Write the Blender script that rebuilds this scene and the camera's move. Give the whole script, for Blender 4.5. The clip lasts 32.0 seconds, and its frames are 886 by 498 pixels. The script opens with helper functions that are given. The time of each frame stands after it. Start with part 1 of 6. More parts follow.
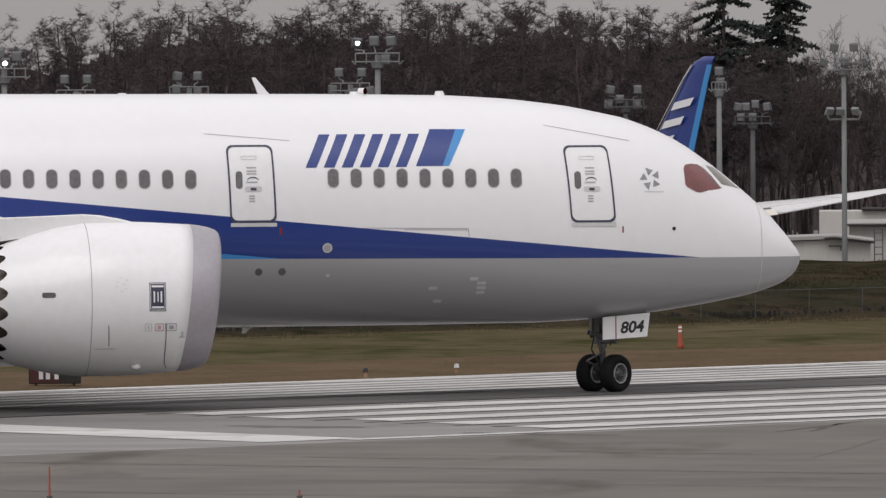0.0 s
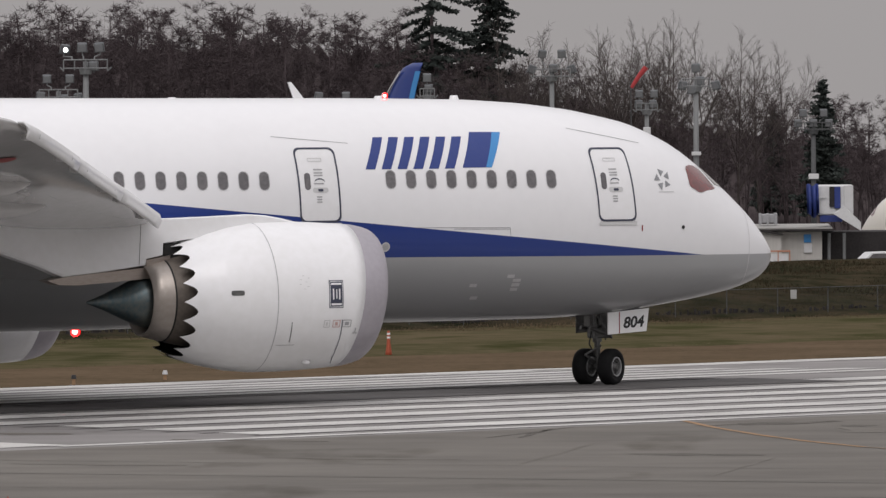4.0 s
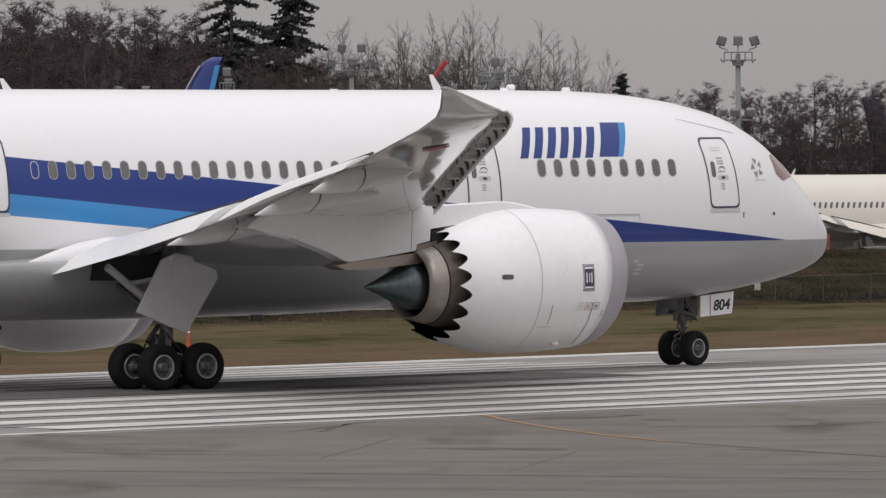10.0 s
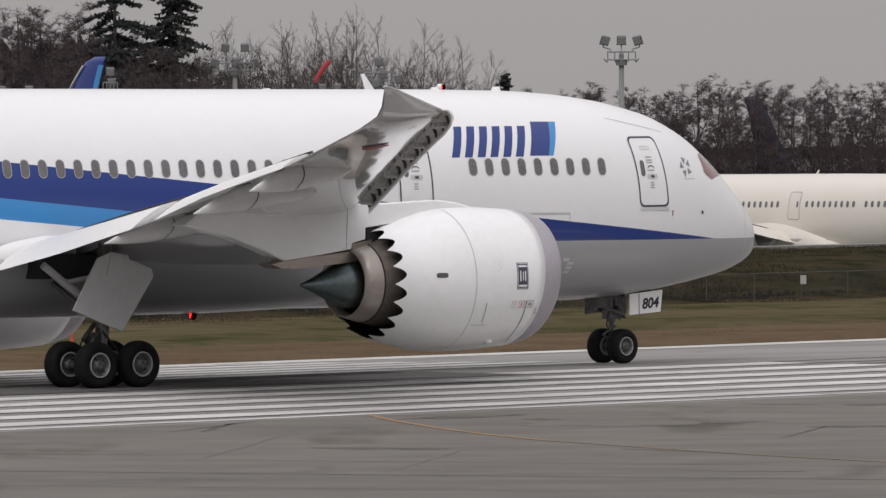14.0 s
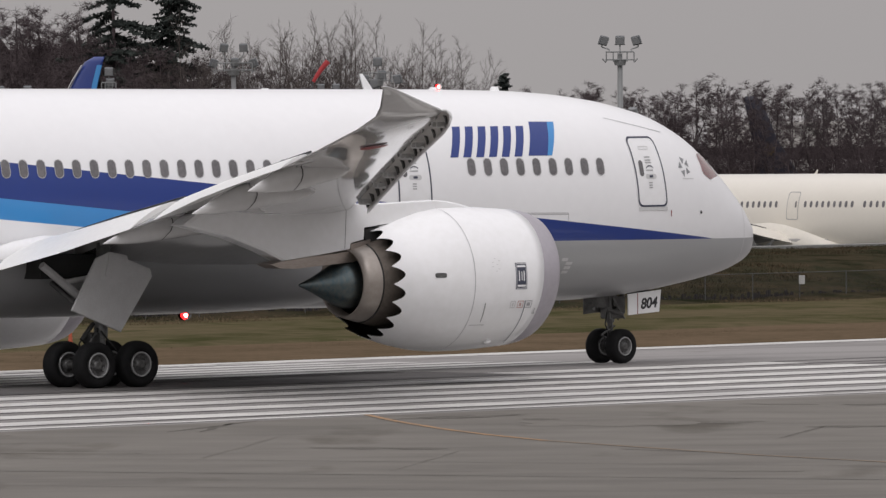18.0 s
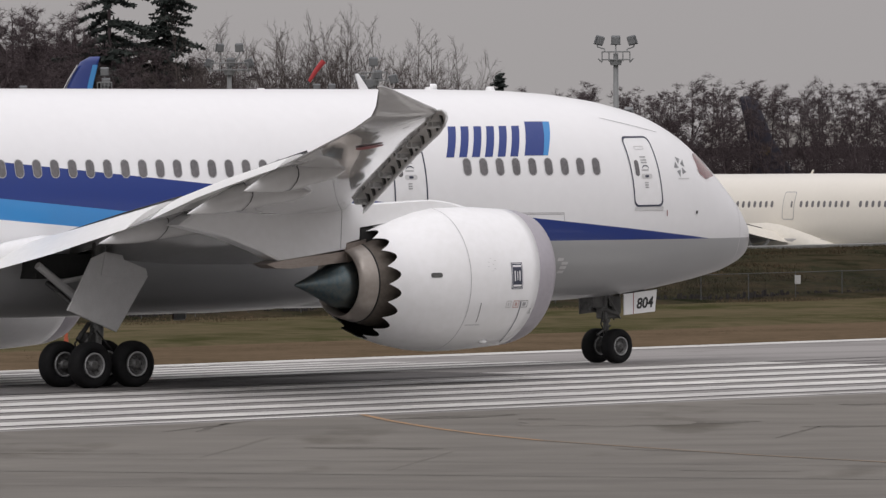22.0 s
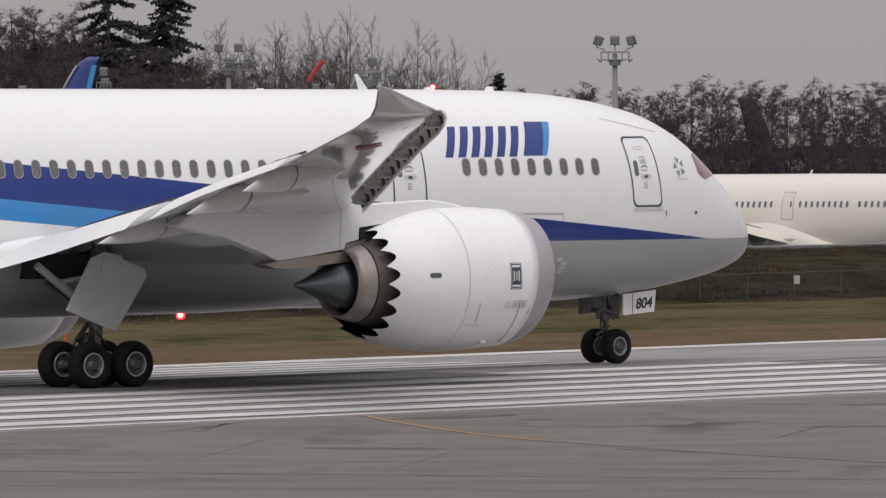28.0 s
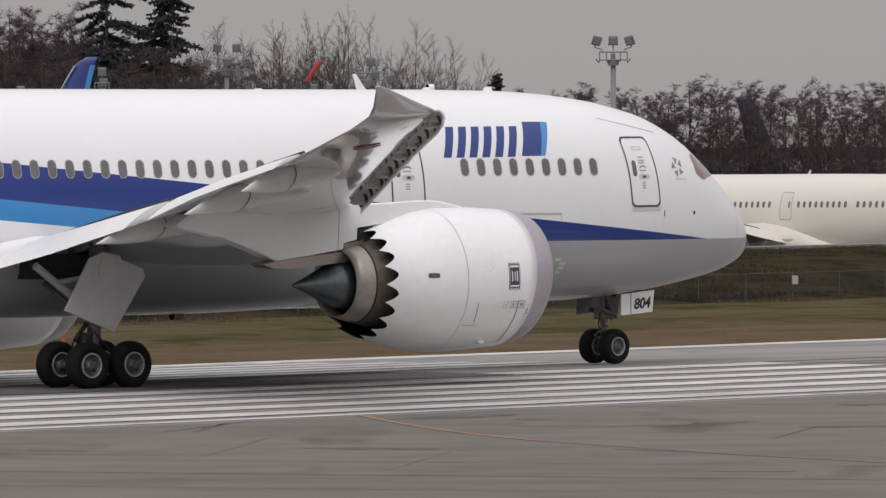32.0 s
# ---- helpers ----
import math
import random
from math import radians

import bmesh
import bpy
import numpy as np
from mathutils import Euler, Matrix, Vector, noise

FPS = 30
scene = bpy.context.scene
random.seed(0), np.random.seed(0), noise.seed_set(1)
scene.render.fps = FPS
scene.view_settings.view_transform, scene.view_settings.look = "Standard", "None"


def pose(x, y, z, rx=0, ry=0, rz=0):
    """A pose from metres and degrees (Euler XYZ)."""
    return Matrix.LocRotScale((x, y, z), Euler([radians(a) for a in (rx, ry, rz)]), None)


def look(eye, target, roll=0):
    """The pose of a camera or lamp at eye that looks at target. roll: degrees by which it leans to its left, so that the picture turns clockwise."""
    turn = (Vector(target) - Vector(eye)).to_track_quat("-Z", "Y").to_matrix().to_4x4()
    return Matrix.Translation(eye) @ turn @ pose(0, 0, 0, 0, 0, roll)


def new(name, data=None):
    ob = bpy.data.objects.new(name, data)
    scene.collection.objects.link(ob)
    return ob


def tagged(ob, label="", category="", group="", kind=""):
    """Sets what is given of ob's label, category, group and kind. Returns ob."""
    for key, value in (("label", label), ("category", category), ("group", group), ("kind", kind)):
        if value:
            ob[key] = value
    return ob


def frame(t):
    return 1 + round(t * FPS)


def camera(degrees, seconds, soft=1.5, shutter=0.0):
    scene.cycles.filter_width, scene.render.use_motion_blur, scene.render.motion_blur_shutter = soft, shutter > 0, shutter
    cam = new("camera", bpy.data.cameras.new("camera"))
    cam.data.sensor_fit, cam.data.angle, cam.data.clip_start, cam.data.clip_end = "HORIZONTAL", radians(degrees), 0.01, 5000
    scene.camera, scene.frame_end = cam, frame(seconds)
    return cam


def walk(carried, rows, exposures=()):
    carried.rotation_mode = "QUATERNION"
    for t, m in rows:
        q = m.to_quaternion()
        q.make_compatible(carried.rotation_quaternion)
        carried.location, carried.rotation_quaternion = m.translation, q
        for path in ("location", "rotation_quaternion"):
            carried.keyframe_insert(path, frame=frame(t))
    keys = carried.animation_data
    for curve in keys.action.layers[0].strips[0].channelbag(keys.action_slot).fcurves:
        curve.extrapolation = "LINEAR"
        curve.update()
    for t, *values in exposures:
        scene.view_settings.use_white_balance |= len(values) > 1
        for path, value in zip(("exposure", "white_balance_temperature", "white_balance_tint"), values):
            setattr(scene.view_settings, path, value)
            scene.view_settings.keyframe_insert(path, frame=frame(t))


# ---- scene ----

# ---------------------------------------------------------------- camera
cam = camera(5.6, 32.0, soft=1.4)
EYE = (0.0, 0.0, 8.24)
ROLL = -0.37


def aim(pan, tilt):
    """Camera on its tripod: pan to the right and tilt, in degrees."""
    return pose(*EYE, 90 + tilt, 0, -pan) @ pose(0, 0, 0, 0, 0, ROLL)


PAN = [
    (0.0, -2.529, -1.040), (0.5, -2.244, -1.032), (1.0, -1.986, -1.033), (1.5, -1.741, -1.028), (2.0, -1.530, -1.023),
    (2.5, -1.322, -1.022), (3.0, -1.090, -1.018), (3.5, -0.883, -1.013), (4.5, -0.490, -1.010), (5.5, -0.120, -1.009),
    (6.0, 0.068, -1.009), (6.5, 0.240, -1.017), (7.0, 0.370, -1.056), (7.5, 0.478, -1.061), (8.0, 0.477, -1.060),
    (8.5, 0.403, -1.058), (9.0, 0.349, -1.059), (9.5, 0.429, -1.052), (10.0, 0.582, -1.055), (10.5, 0.708, -1.054),
    (11.0, 0.779, -1.056), (11.5, 0.874, -1.056), (12.0, 1.035, -1.056), (12.5, 1.321, -1.062), (13.0, 1.343, -1.062),
    (14.0, 1.319, -1.062), (14.5, 1.318, -1.062), (16.5, 1.331, -1.062), (18.0, 1.328, -1.062), (20.0, 1.340, -1.062),
    (21.0, 1.354, -1.063), (23.0, 1.355, -1.063), (25.5, 1.360, -1.062), (28.0, 1.360, -1.062), (30.0, 1.356, -1.062),
    (31.0, 1.356, -1.062), (32.0, 1.371, -1.061)]
walk(cam, [(t, aim(p, k)) for t, p, k in PAN], [(0.0, -0.12, 6480, 14.2), (6.0, -0.12, 6480, 14.2), (9.0, -0.045, 6480, 14.2), (32.0, -0.04, 6480, 14.2)])

# ---------------------------------------------------------------- world, sun, exposure
world = bpy.data.worlds.new("overcast_sky")
scene.world = world
world.use_nodes = True
wn, wl = world.node_tree.nodes, world.node_tree.links
sky = wn.new("ShaderNodeTexSky")
sky.sky_type, sky.sun_disc = "NISHITA", False
sky.sun_elevation, sky.sun_rotation = radians(55), radians(160)
sky.air_density, sky.dust_density, sky.ozone_density = 1.0, 4.0, 1.0
grey = wn.new("ShaderNodeHueSaturation")
grey.inputs["Saturation"].default_value = 0.05
tint = wn.new("ShaderNodeMixRGB")
tint.blend_type, tint.inputs[0].default_value, tint.inputs[2].default_value = "MULTIPLY", 1.0, (1.0, 0.975, 0.96, 1)
# an even cloud deck, about three times brighter overhead than at the horizon
coord, split, ramp = wn.new("ShaderNodeTexCoord"), wn.new("ShaderNodeSeparateXYZ"), wn.new("ShaderNodeValToRGB")
ramp.color_ramp.elements[0].position, ramp.color_ramp.elements[0].color = 0.0, (0.424, 0.411, 0.40, 1)
ramp.color_ramp.elements[1].position, ramp.color_ramp.elements[1].color = 0.75, (1.02, 1.02, 1.03, 1)
cloud = wn.new("ShaderNodeMixRGB")
cloud.blend_type, cloud.inputs[0].default_value = "MIX", 0.85
wl.new(coord.outputs["Generated"], split.inputs[0])
wl.new(split.outputs["Z"], ramp.inputs[0])
wl.new(sky.outputs[0], grey.inputs["Color"])
wl.new(grey.outputs[0], tint.inputs[1])
scaled = wn.new("ShaderNodeMixRGB")
scaled.blend_type, scaled.inputs[0].default_value, scaled.inputs[2].default_value = "MULTIPLY", 1.0, (0.1, 0.1, 0.1, 1)
wl.new(tint.outputs[0], scaled.inputs[1])
wl.new(scaled.outputs[0], cloud.inputs[1])
wl.new(ramp.outputs[0], cloud.inputs[2])
wl.new(cloud.outputs[0], wn["Background"].inputs[0])
wn["Background"].inputs[1].default_value = 1.0

sun = new("sun", bpy.data.lights.new("sun", "SUN"))
sun.data.energy, sun.data.angle, sun.data.color = 1.2, radians(45), (1.0, 0.985, 0.96)
sun.matrix_world = look((-60, -120, 300), (0, 120, 0))

# ---------------------------------------------------------------- materials


def material(name, colour, rough=0.6, metal=0.0, second=None, scale=1.0, detail=4.0, amount=0.5, bump=0.0, bump_scale=20.0,
             stretch=(1, 1, 1), island=0.0, coat=0.0, spec=0.5):
    """A procedural surface: two colours mixed by noise at two scales, with fine relief."""
    m = bpy.data.materials.new(name)
    m.use_nodes = True
    n, k = m.node_tree.nodes, m.node_tree.links
    b = n["Principled BSDF"]
    b.inputs["Roughness"].default_value, b.inputs["Metallic"].default_value = rough, metal
    b.inputs["Coat Weight"].default_value, b.inputs["Specular IOR Level"].default_value = coat, spec
    second = second or tuple(c * 0.8 for c in colour)
    tc, mp = n.new("ShaderNodeTexCoord"), n.new("ShaderNodeMapping")
    mp.inputs["Scale"].default_value = stretch
    k.new(tc.outputs["Object"], mp.inputs[0])
    n1, n2 = n.new("ShaderNodeTexNoise"), n.new("ShaderNodeTexNoise")
    n1.inputs["Scale"].default_value, n1.inputs["Detail"].default_value = scale, detail
    n2.inputs["Scale"].default_value, n2.inputs["Detail"].default_value = scale * 9.0, detail
    k.new(mp.outputs[0], n1.inputs["Vector"]), k.new(mp.outputs[0], n2.inputs["Vector"])
    add = n.new("ShaderNodeMath")
    add.operation = "ADD"
    k.new(n1.outputs[0], add.inputs[0]), k.new(n2.outputs[0], add.inputs[1])
    rng = n.new("ShaderNodeMapRange")
    rng.inputs["From Min"].default_value, rng.inputs["From Max"].default_value = 0.75, 1.25
    rng.inputs["To Max"].default_value = amount
    k.new(add.outputs[0], rng.inputs["Value"])
    mix = n.new("ShaderNodeMixRGB")
    mix.inputs[1].default_value, mix.inputs[2].default_value = (*colour, 1), (*second, 1)
    k.new(rng.outputs[0], mix.inputs[0])
    out = mix.outputs[0]
    if island:
        g, hs = n.new("ShaderNodeNewGeometry"), n.new("ShaderNodeHueSaturation")
        r2 = n.new("ShaderNodeMapRange")
        r2.inputs["To Min"].default_value, r2.inputs["To Max"].default_value = 1 - island, 1 + island
        k.new(g.outputs["Random Per Island"], r2.inputs["Value"]), k.new(r2.outputs[0], hs.inputs["Value"])
        k.new(out, hs.inputs["Color"])
        out = hs.outputs[0]
    k.new(out, b.inputs["Base Color"])
    if bump:
        nb, bp = n.new("ShaderNodeTexNoise"), n.new("ShaderNodeBump")
        nb.inputs["Scale"].default_value, nb.inputs["Detail"].default_value = bump_scale, 6
        bp.inputs["Strength"].default_value, bp.inputs["Distance"].default_value = bump, 0.02
        k.new(mp.outputs[0], nb.inputs["Vector"]), k.new(nb.outputs[0], bp.inputs["Height"]), k.new(bp.outputs[0], b.inputs["Normal"])
    return m


def glowing(name, colour, strength):
    m = bpy.data.materials.new(name)
    m.use_nodes = True
    b = m.node_tree.nodes["Principled BSDF"]
    b.inputs["Base Color"].default_value = (*colour, 1)
    b.inputs["Emission Color"].default_value, b.inputs["Emission Strength"].default_value = (*colour, 1), strength
    return m


BLUE, CYAN = (0.009, 0.034, 0.205), (0.040, 0.25, 0.58)
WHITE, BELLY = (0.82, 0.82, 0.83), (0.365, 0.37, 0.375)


def livery_paint(name, white, stripes=True):
    """Glossy fuselage paint: white upper half, grey belly, and a blue and a light blue band that widen towards the tail."""
    m = material(name, white, 0.28, 0, tuple(c * 0.965 for c in white), 0.35, 5, 0.8, coat=0.3)
    n, k = m.node_tree.nodes, m.node_tree.links
    b = n["Principled BSDF"]
    base = b.inputs["Base Color"].links[0].from_socket
    tc, sp = n.new("ShaderNodeTexCoord"), n.new("ShaderNodeSeparateXYZ")
    k.new(tc.outputs["Object"], sp.inputs[0])

    def below(z0, slope, s0):
        """1 where z lies under z0 + slope * (-x - s0)."""
        a, c = n.new("ShaderNodeMath"), n.new("ShaderNodeMath")
        a.operation, a.inputs[1].default_value, a.inputs[2].default_value = "MULTIPLY_ADD", -slope, z0 - slope * s0
        k.new(sp.outputs["X"], a.inputs[0])
        c.operation = "LESS_THAN"
        k.new(sp.outputs["Z"], c.inputs[0]), k.new(a.outputs[0], c.inputs[1])
        return c.outputs[0]

    layers = []
    if stripes:
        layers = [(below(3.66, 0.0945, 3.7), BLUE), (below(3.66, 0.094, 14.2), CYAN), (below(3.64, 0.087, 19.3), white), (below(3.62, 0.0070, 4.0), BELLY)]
    for mask, colour in layers:
        mix = n.new("ShaderNodeMixRGB")
        mix.inputs[2].default_value = (*colour, 1)
        k.new(mask, mix.inputs[0]), k.new(base, mix.inputs[1])
        base = mix.outputs[0]
    k.new(base, b.inputs["Base Color"])
    return m


M = dict(
    fuselage=livery_paint("fuselage_paint", WHITE),
    fuselage_plain=livery_paint("unmarked_fuselage_paint", (0.68, 0.645, 0.575), False),
    white=material("white_gloss_paint", WHITE, 0.3, 0, (0.77, 0.77, 0.77), 0.5, 5, 0.9, coat=0.3),
    wing=material("wing_grey_paint", (0.61, 0.605, 0.605), 0.10, 0, (0.56, 0.555, 0.555), 0.4, 5, 1.0, 0.035, 2.2, stretch=(1, 0.5, 1), coat=0.6),
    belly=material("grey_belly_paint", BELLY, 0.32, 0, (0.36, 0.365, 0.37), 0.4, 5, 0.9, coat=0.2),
    wing_plain=material("parked_wing_paint", (0.36, 0.35, 0.34), 0.35, 0, (0.30, 0.29, 0.28), 0.4, 5, 1.0),
    primer=material("white_control_surface_paint", (0.80, 0.80, 0.79), 0.4, 0, (0.72, 0.72, 0.71), 0.6, 4, 0.8),
    cream=material("parked_airliner_paint", (0.68, 0.645, 0.575), 0.4, 0, (0.62, 0.59, 0.53), 0.4, 4, 0.9),
    blue=material("dark_blue_paint", BLUE, 0.3, 0, (0.02, 0.043, 0.21), 0.8, 3, 0.7, coat=0.3),
    cyan=material("light_blue_paint", CYAN, 0.3, 0, (0.04, 0.24, 0.55), 0.8, 3, 0.7, coat=0.3),
    seal=material("door_outline_paint", (0.045, 0.05, 0.085), 0.5, 0, (0.035, 0.04, 0.06), 2, 3, 0.6),
    line=material("panel_joint", (0.33, 0.33, 0.34), 0.6, 0, (0.25, 0.25, 0.26), 2, 3, 0.6),
    stencil=material("grey_stencil_paint", (0.33, 0.33, 0.34), 0.6, 0, (0.45, 0.45, 0.45), 6, 3, 0.9),
    pale=material("pale_grey_paint", (0.60, 0.60, 0.60), 0.5, 0, (0.52, 0.52, 0.52), 3, 3, 0.8),
    red=material("red_marking_paint", (0.27, 0.022, 0.022), 0.45, 0, (0.18, 0.018, 0.018), 3, 3, 0.8),
    silver=material("star_emblem_silver", (0.34, 0.35, 0.36), 0.35, 0.5, (0.2, 0.2, 0.21), 4, 3, 0.9),
    pane=material("cabin_window_pane", (0.10, 0.095, 0.10), 0.12, 0, (0.16, 0.15, 0.155), 1.2, 2, 0.8, coat=0.6),
    cockpit=material("cockpit_windshield", (0.19, 0.035, 0.033), 0.06, 0, (0.11, 0.03, 0.028), 1.5, 2, 1.0, coat=0.8),
    windshield=material("front_windshield", (0.13, 0.12, 0.085), 0.06, 0, (0.09, 0.085, 0.06), 1.5, 2, 1.0, coat=0.8),
    lip=material("bare_metal_inlet_lip", (0.40, 0.375, 0.41), 0.42, 0.25, (0.35, 0.33, 0.36), 0.8, 4, 0.8),
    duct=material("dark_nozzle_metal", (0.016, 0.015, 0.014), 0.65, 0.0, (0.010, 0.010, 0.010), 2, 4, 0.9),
    core=material("core_cowl_metal", (0.43, 0.39, 0.355), 0.36, 0.7, (0.36, 0.32, 0.285), 0.8, 3, 0.8),
    titanium=material("exhaust_fairing_metal", (0.42, 0.37, 0.335), 0.38, 0.75, (0.33, 0.28, 0.245), 1.5, 4, 0.9, stretch=(0.4, 1, 2)),
    plug=material("heat_tinted_exhaust_cone", (0.075, 0.12, 0.14), 0.33, 0.85, (0.16, 0.17, 0.16), 1.1, 4, 0.9),
    tyre=material("tyre_rubber", (0.007, 0.007, 0.008), 0.8, 0, (0.014, 0.014, 0.014), 4, 4, 0.8, 0.2, 60, spec=0.2),
    rim=material("painted_wheel_rim", (0.34, 0.35, 0.355), 0.45, 0.3, (0.16, 0.16, 0.16), 6, 4, 0.8),
    rim_pale=material("pale_rim_flange", (0.38, 0.385, 0.39), 0.4, 0.2, (0.30, 0.30, 0.30), 6, 4, 0.8),
    rim_web=material("dark_grey_rim", (0.16, 0.16, 0.16), 0.5, 0.3, (0.07, 0.07, 0.068), 8, 4, 0.9),
    red_faint=material("faded_red_stencil", (0.50, 0.30, 0.28), 0.6, 0, (0.60, 0.45, 0.42), 6, 3, 0.9),
    duct_wall=material("shade_dark_duct_metal", (0.16, 0.135, 0.115), 0.5, 0.4, (0.10, 0.085, 0.072), 1.2, 4, 0.8),
    hub=material("wheel_hub_metal", (0.16, 0.16, 0.155), 0.45, 0.6, (0.06, 0.06, 0.06), 8, 4, 0.9),
    strut=material("landing_gear_metal", (0.17, 0.17, 0.165), 0.45, 0.4, (0.07, 0.07, 0.07), 4, 4, 0.9),
    bay=material("bay_shade_and_hose_black", (0.03, 0.03, 0.029), 0.7, 0, (0.015, 0.015, 0.015), 3, 4, 0.8),
    black=material("black_paint", (0.012, 0.012, 0.014), 0.5, 0, (0.02, 0.02, 0.02), 3, 3, 0.6),
    rubber=material("black_hose", (0.015, 0.015, 0.015), 0.6, 0, (0.03, 0.03, 0.03), 5, 3, 0.6),
    runway=material("grooved_runway_concrete", (0.285, 0.272, 0.264), 0.85, 0, (0.195, 0.186, 0.180), 0.035, 6, 1.0, 0.4, 6, (0.25, 2.0, 1), spec=0.12),
    taxiway=material("weathered_asphalt", (0.182, 0.170, 0.152), 0.9, 0, (0.130, 0.121, 0.109), 0.05, 8, 1.0, 0.4, 6, (0.6, 1.0, 1), spec=0.1),
    marking=material("worn_white_runway_paint", (0.66, 0.65, 0.62), 0.7, 0, (0.38, 0.37, 0.36), 0.07, 7, 1.0, stretch=(0.3, 4.0, 1), spec=0.15),
    yellow=material("faded_orange_taxi_paint", (0.38, 0.23, 0.125), 0.8, 0, (0.22, 0.165, 0.12), 0.6, 5, 1.0, spec=0.05),
    skid=material("tyre_rubber_deposit", (0.080, 0.076, 0.076), 0.9, 0, (0.150, 0.144, 0.14), 0.12, 6, 1.0, stretch=(0.3, 3, 1), spec=0.05),
    seam=material("tar_filled_joint", (0.115, 0.108, 0.10), 0.85, 0, (0.155, 0.147, 0.138), 0.5, 4, 0.8, spec=0.05),
    soil=material("bare_brown_soil", (0.132, 0.096, 0.064), 0.95, 0, (0.088, 0.066, 0.042), 0.3, 8, 1.0, 0.6, 3, spec=0),
    grass=material("winter_grass", (0.062, 0.059, 0.029), 0.95, 0, (0.110, 0.088, 0.055), 0.10, 8, 1.0, 0.6, 3, spec=0),
    bank=material("rough_bank_vegetation", (0.026, 0.028, 0.017), 0.95, 0, (0.056, 0.043, 0.028), 0.3, 8, 1.0, 0.8, 1.5, spec=0),
    apron=material("apron_concrete", (0.25, 0.25, 0.24), 0.9, 0, (0.2, 0.2, 0.19), 0.05, 5, 1.0, spec=0.1),
    galvanised=material("galvanised_steel", (0.20, 0.205, 0.205), 0.6, 0.1, (0.15, 0.155, 0.155), 1, 4, 0.8),
    far_steel=material("dark_and_backlit_steel", (0.105, 0.107, 0.108), 0.7, 0.1, (0.075, 0.078, 0.08), 1, 4, 0.8, spec=0.2),
    lampgrey=material("floodlight_housing", (0.11, 0.115, 0.12), 0.5, 0.2, (0.075, 0.08, 0.085), 2, 4, 0.8),
    lens=material("floodlight_glass", (0.22, 0.225, 0.23), 0.2, 0, (0.15, 0.155, 0.16), 2, 3, 0.8),
    bark=material("hazed_twig_bark", (0.092, 0.074, 0.077), 0.95, 0, (0.061, 0.049, 0.051), 0.4, 4, 1.0, island=0.35, spec=0),
    bark_pale=material("pale_bare_bark", (0.105, 0.090, 0.085), 0.95, 0, (0.074, 0.062, 0.058), 0.4, 4, 1.0, island=0.3, spec=0),
    needles=material("dark_conifer_needles", (0.030, 0.036, 0.034), 0.9, 0, (0.044, 0.050, 0.045), 0.5, 4, 1.0, island=0.4, spec=0),
    hill=material("hazed_hillside_ground", (0.042, 0.034, 0.035), 1.0, 0, (0.072, 0.060, 0.060), 0.12, 8, 1.0, stretch=(5, 1, 0.6), spec=0),
    siding=material("beige_metal_siding", (0.48, 0.46, 0.43), 0.7, 0, (0.41, 0.395, 0.37), 0.3, 4, 0.9, stretch=(4, 4, 0.3)),
    roof=material("pale_roof_sheet", (0.34, 0.33, 0.31), 0.7, 0, (0.27, 0.265, 0.25), 0.3, 4, 0.9),
    scrub=material("bramble_and_dead_grass", (0.033, 0.035, 0.021), 0.95, 0, (0.070, 0.053, 0.034), 0.3, 5, 1.0, island=0.55, spec=0.0),
    blades=material("winter_grass_blades", (0.074, 0.068, 0.036), 0.95, 0, (0.135, 0.106, 0.066), 0.15, 5, 1.0, island=0.45, spec=0.0),
    straw=material("dry_straw_grass", (0.130, 0.094, 0.062), 0.95, 0, (0.085, 0.066, 0.042), 0.2, 5, 1.0, island=0.4, spec=0.0),
    yellow_worn=material("worn_orange_taxi_paint", (0.27, 0.195, 0.135), 0.85, 0, (0.185, 0.160, 0.135), 0.8, 6, 1.0, spec=0.05),
    stain_pale=material("faintly_stained_asphalt", (0.142, 0.132, 0.118), 0.9, 0, (0.172, 0.160, 0.143), 0.6, 6, 1.0, spec=0.08),
    straw_dark=material("rusty_dead_grass", (0.072, 0.047, 0.031), 0.95, 0, (0.040, 0.031, 0.020), 0.35, 6, 1.0, island=0.5, spec=0.0),
    notice=material("weathered_notice_plate", (0.42, 0.42, 0.41), 0.6, 0, (0.32, 0.32, 0.31), 5, 4, 0.9),
    stain=material("stained_asphalt", (0.092, 0.085, 0.076), 0.9, 0, (0.150, 0.139, 0.125), 0.9, 7, 1.0, spec=0.08),
    hood_black=material("matt_black_lining", (0.004, 0.004, 0.004), 0.95, 0, (0.003, 0.003, 0.003), 3, 3, 0.5, spec=0.0),
    liner=material("slat_lining_primer", (0.58, 0.56, 0.54), 0.6, 0, (0.47, 0.45, 0.43), 2, 4, 0.9),
    dark=material("dark_trim", (0.03, 0.028, 0.028), 0.8, 0, (0.05, 0.045, 0.045), 1, 4, 0.8, spec=0.1),
    orange_pale=material("faded_orange_paint", (0.42, 0.17, 0.09), 0.7, 0, (0.34, 0.14, 0.08), 2, 4, 0.8),
    tan=material("tan_vehicle_paint", (0.30, 0.235, 0.15), 0.5, 0, (0.22, 0.17, 0.11), 1.5, 4, 0.9),
    orange=material("safety_orange_paint", (0.38, 0.075, 0.03), 0.6, 0, (0.30, 0.06, 0.028), 2, 4, 0.8),
    sock=material("red_windsock_fabric", (0.42, 0.045, 0.048), 0.8, 0, (0.32, 0.035, 0.038), 1.5, 4, 0.8),
    tarp=material("blue_tarpaulin", (0.02, 0.04, 0.20), 0.6, 0, (0.012, 0.025, 0.12), 1, 4, 0.9),
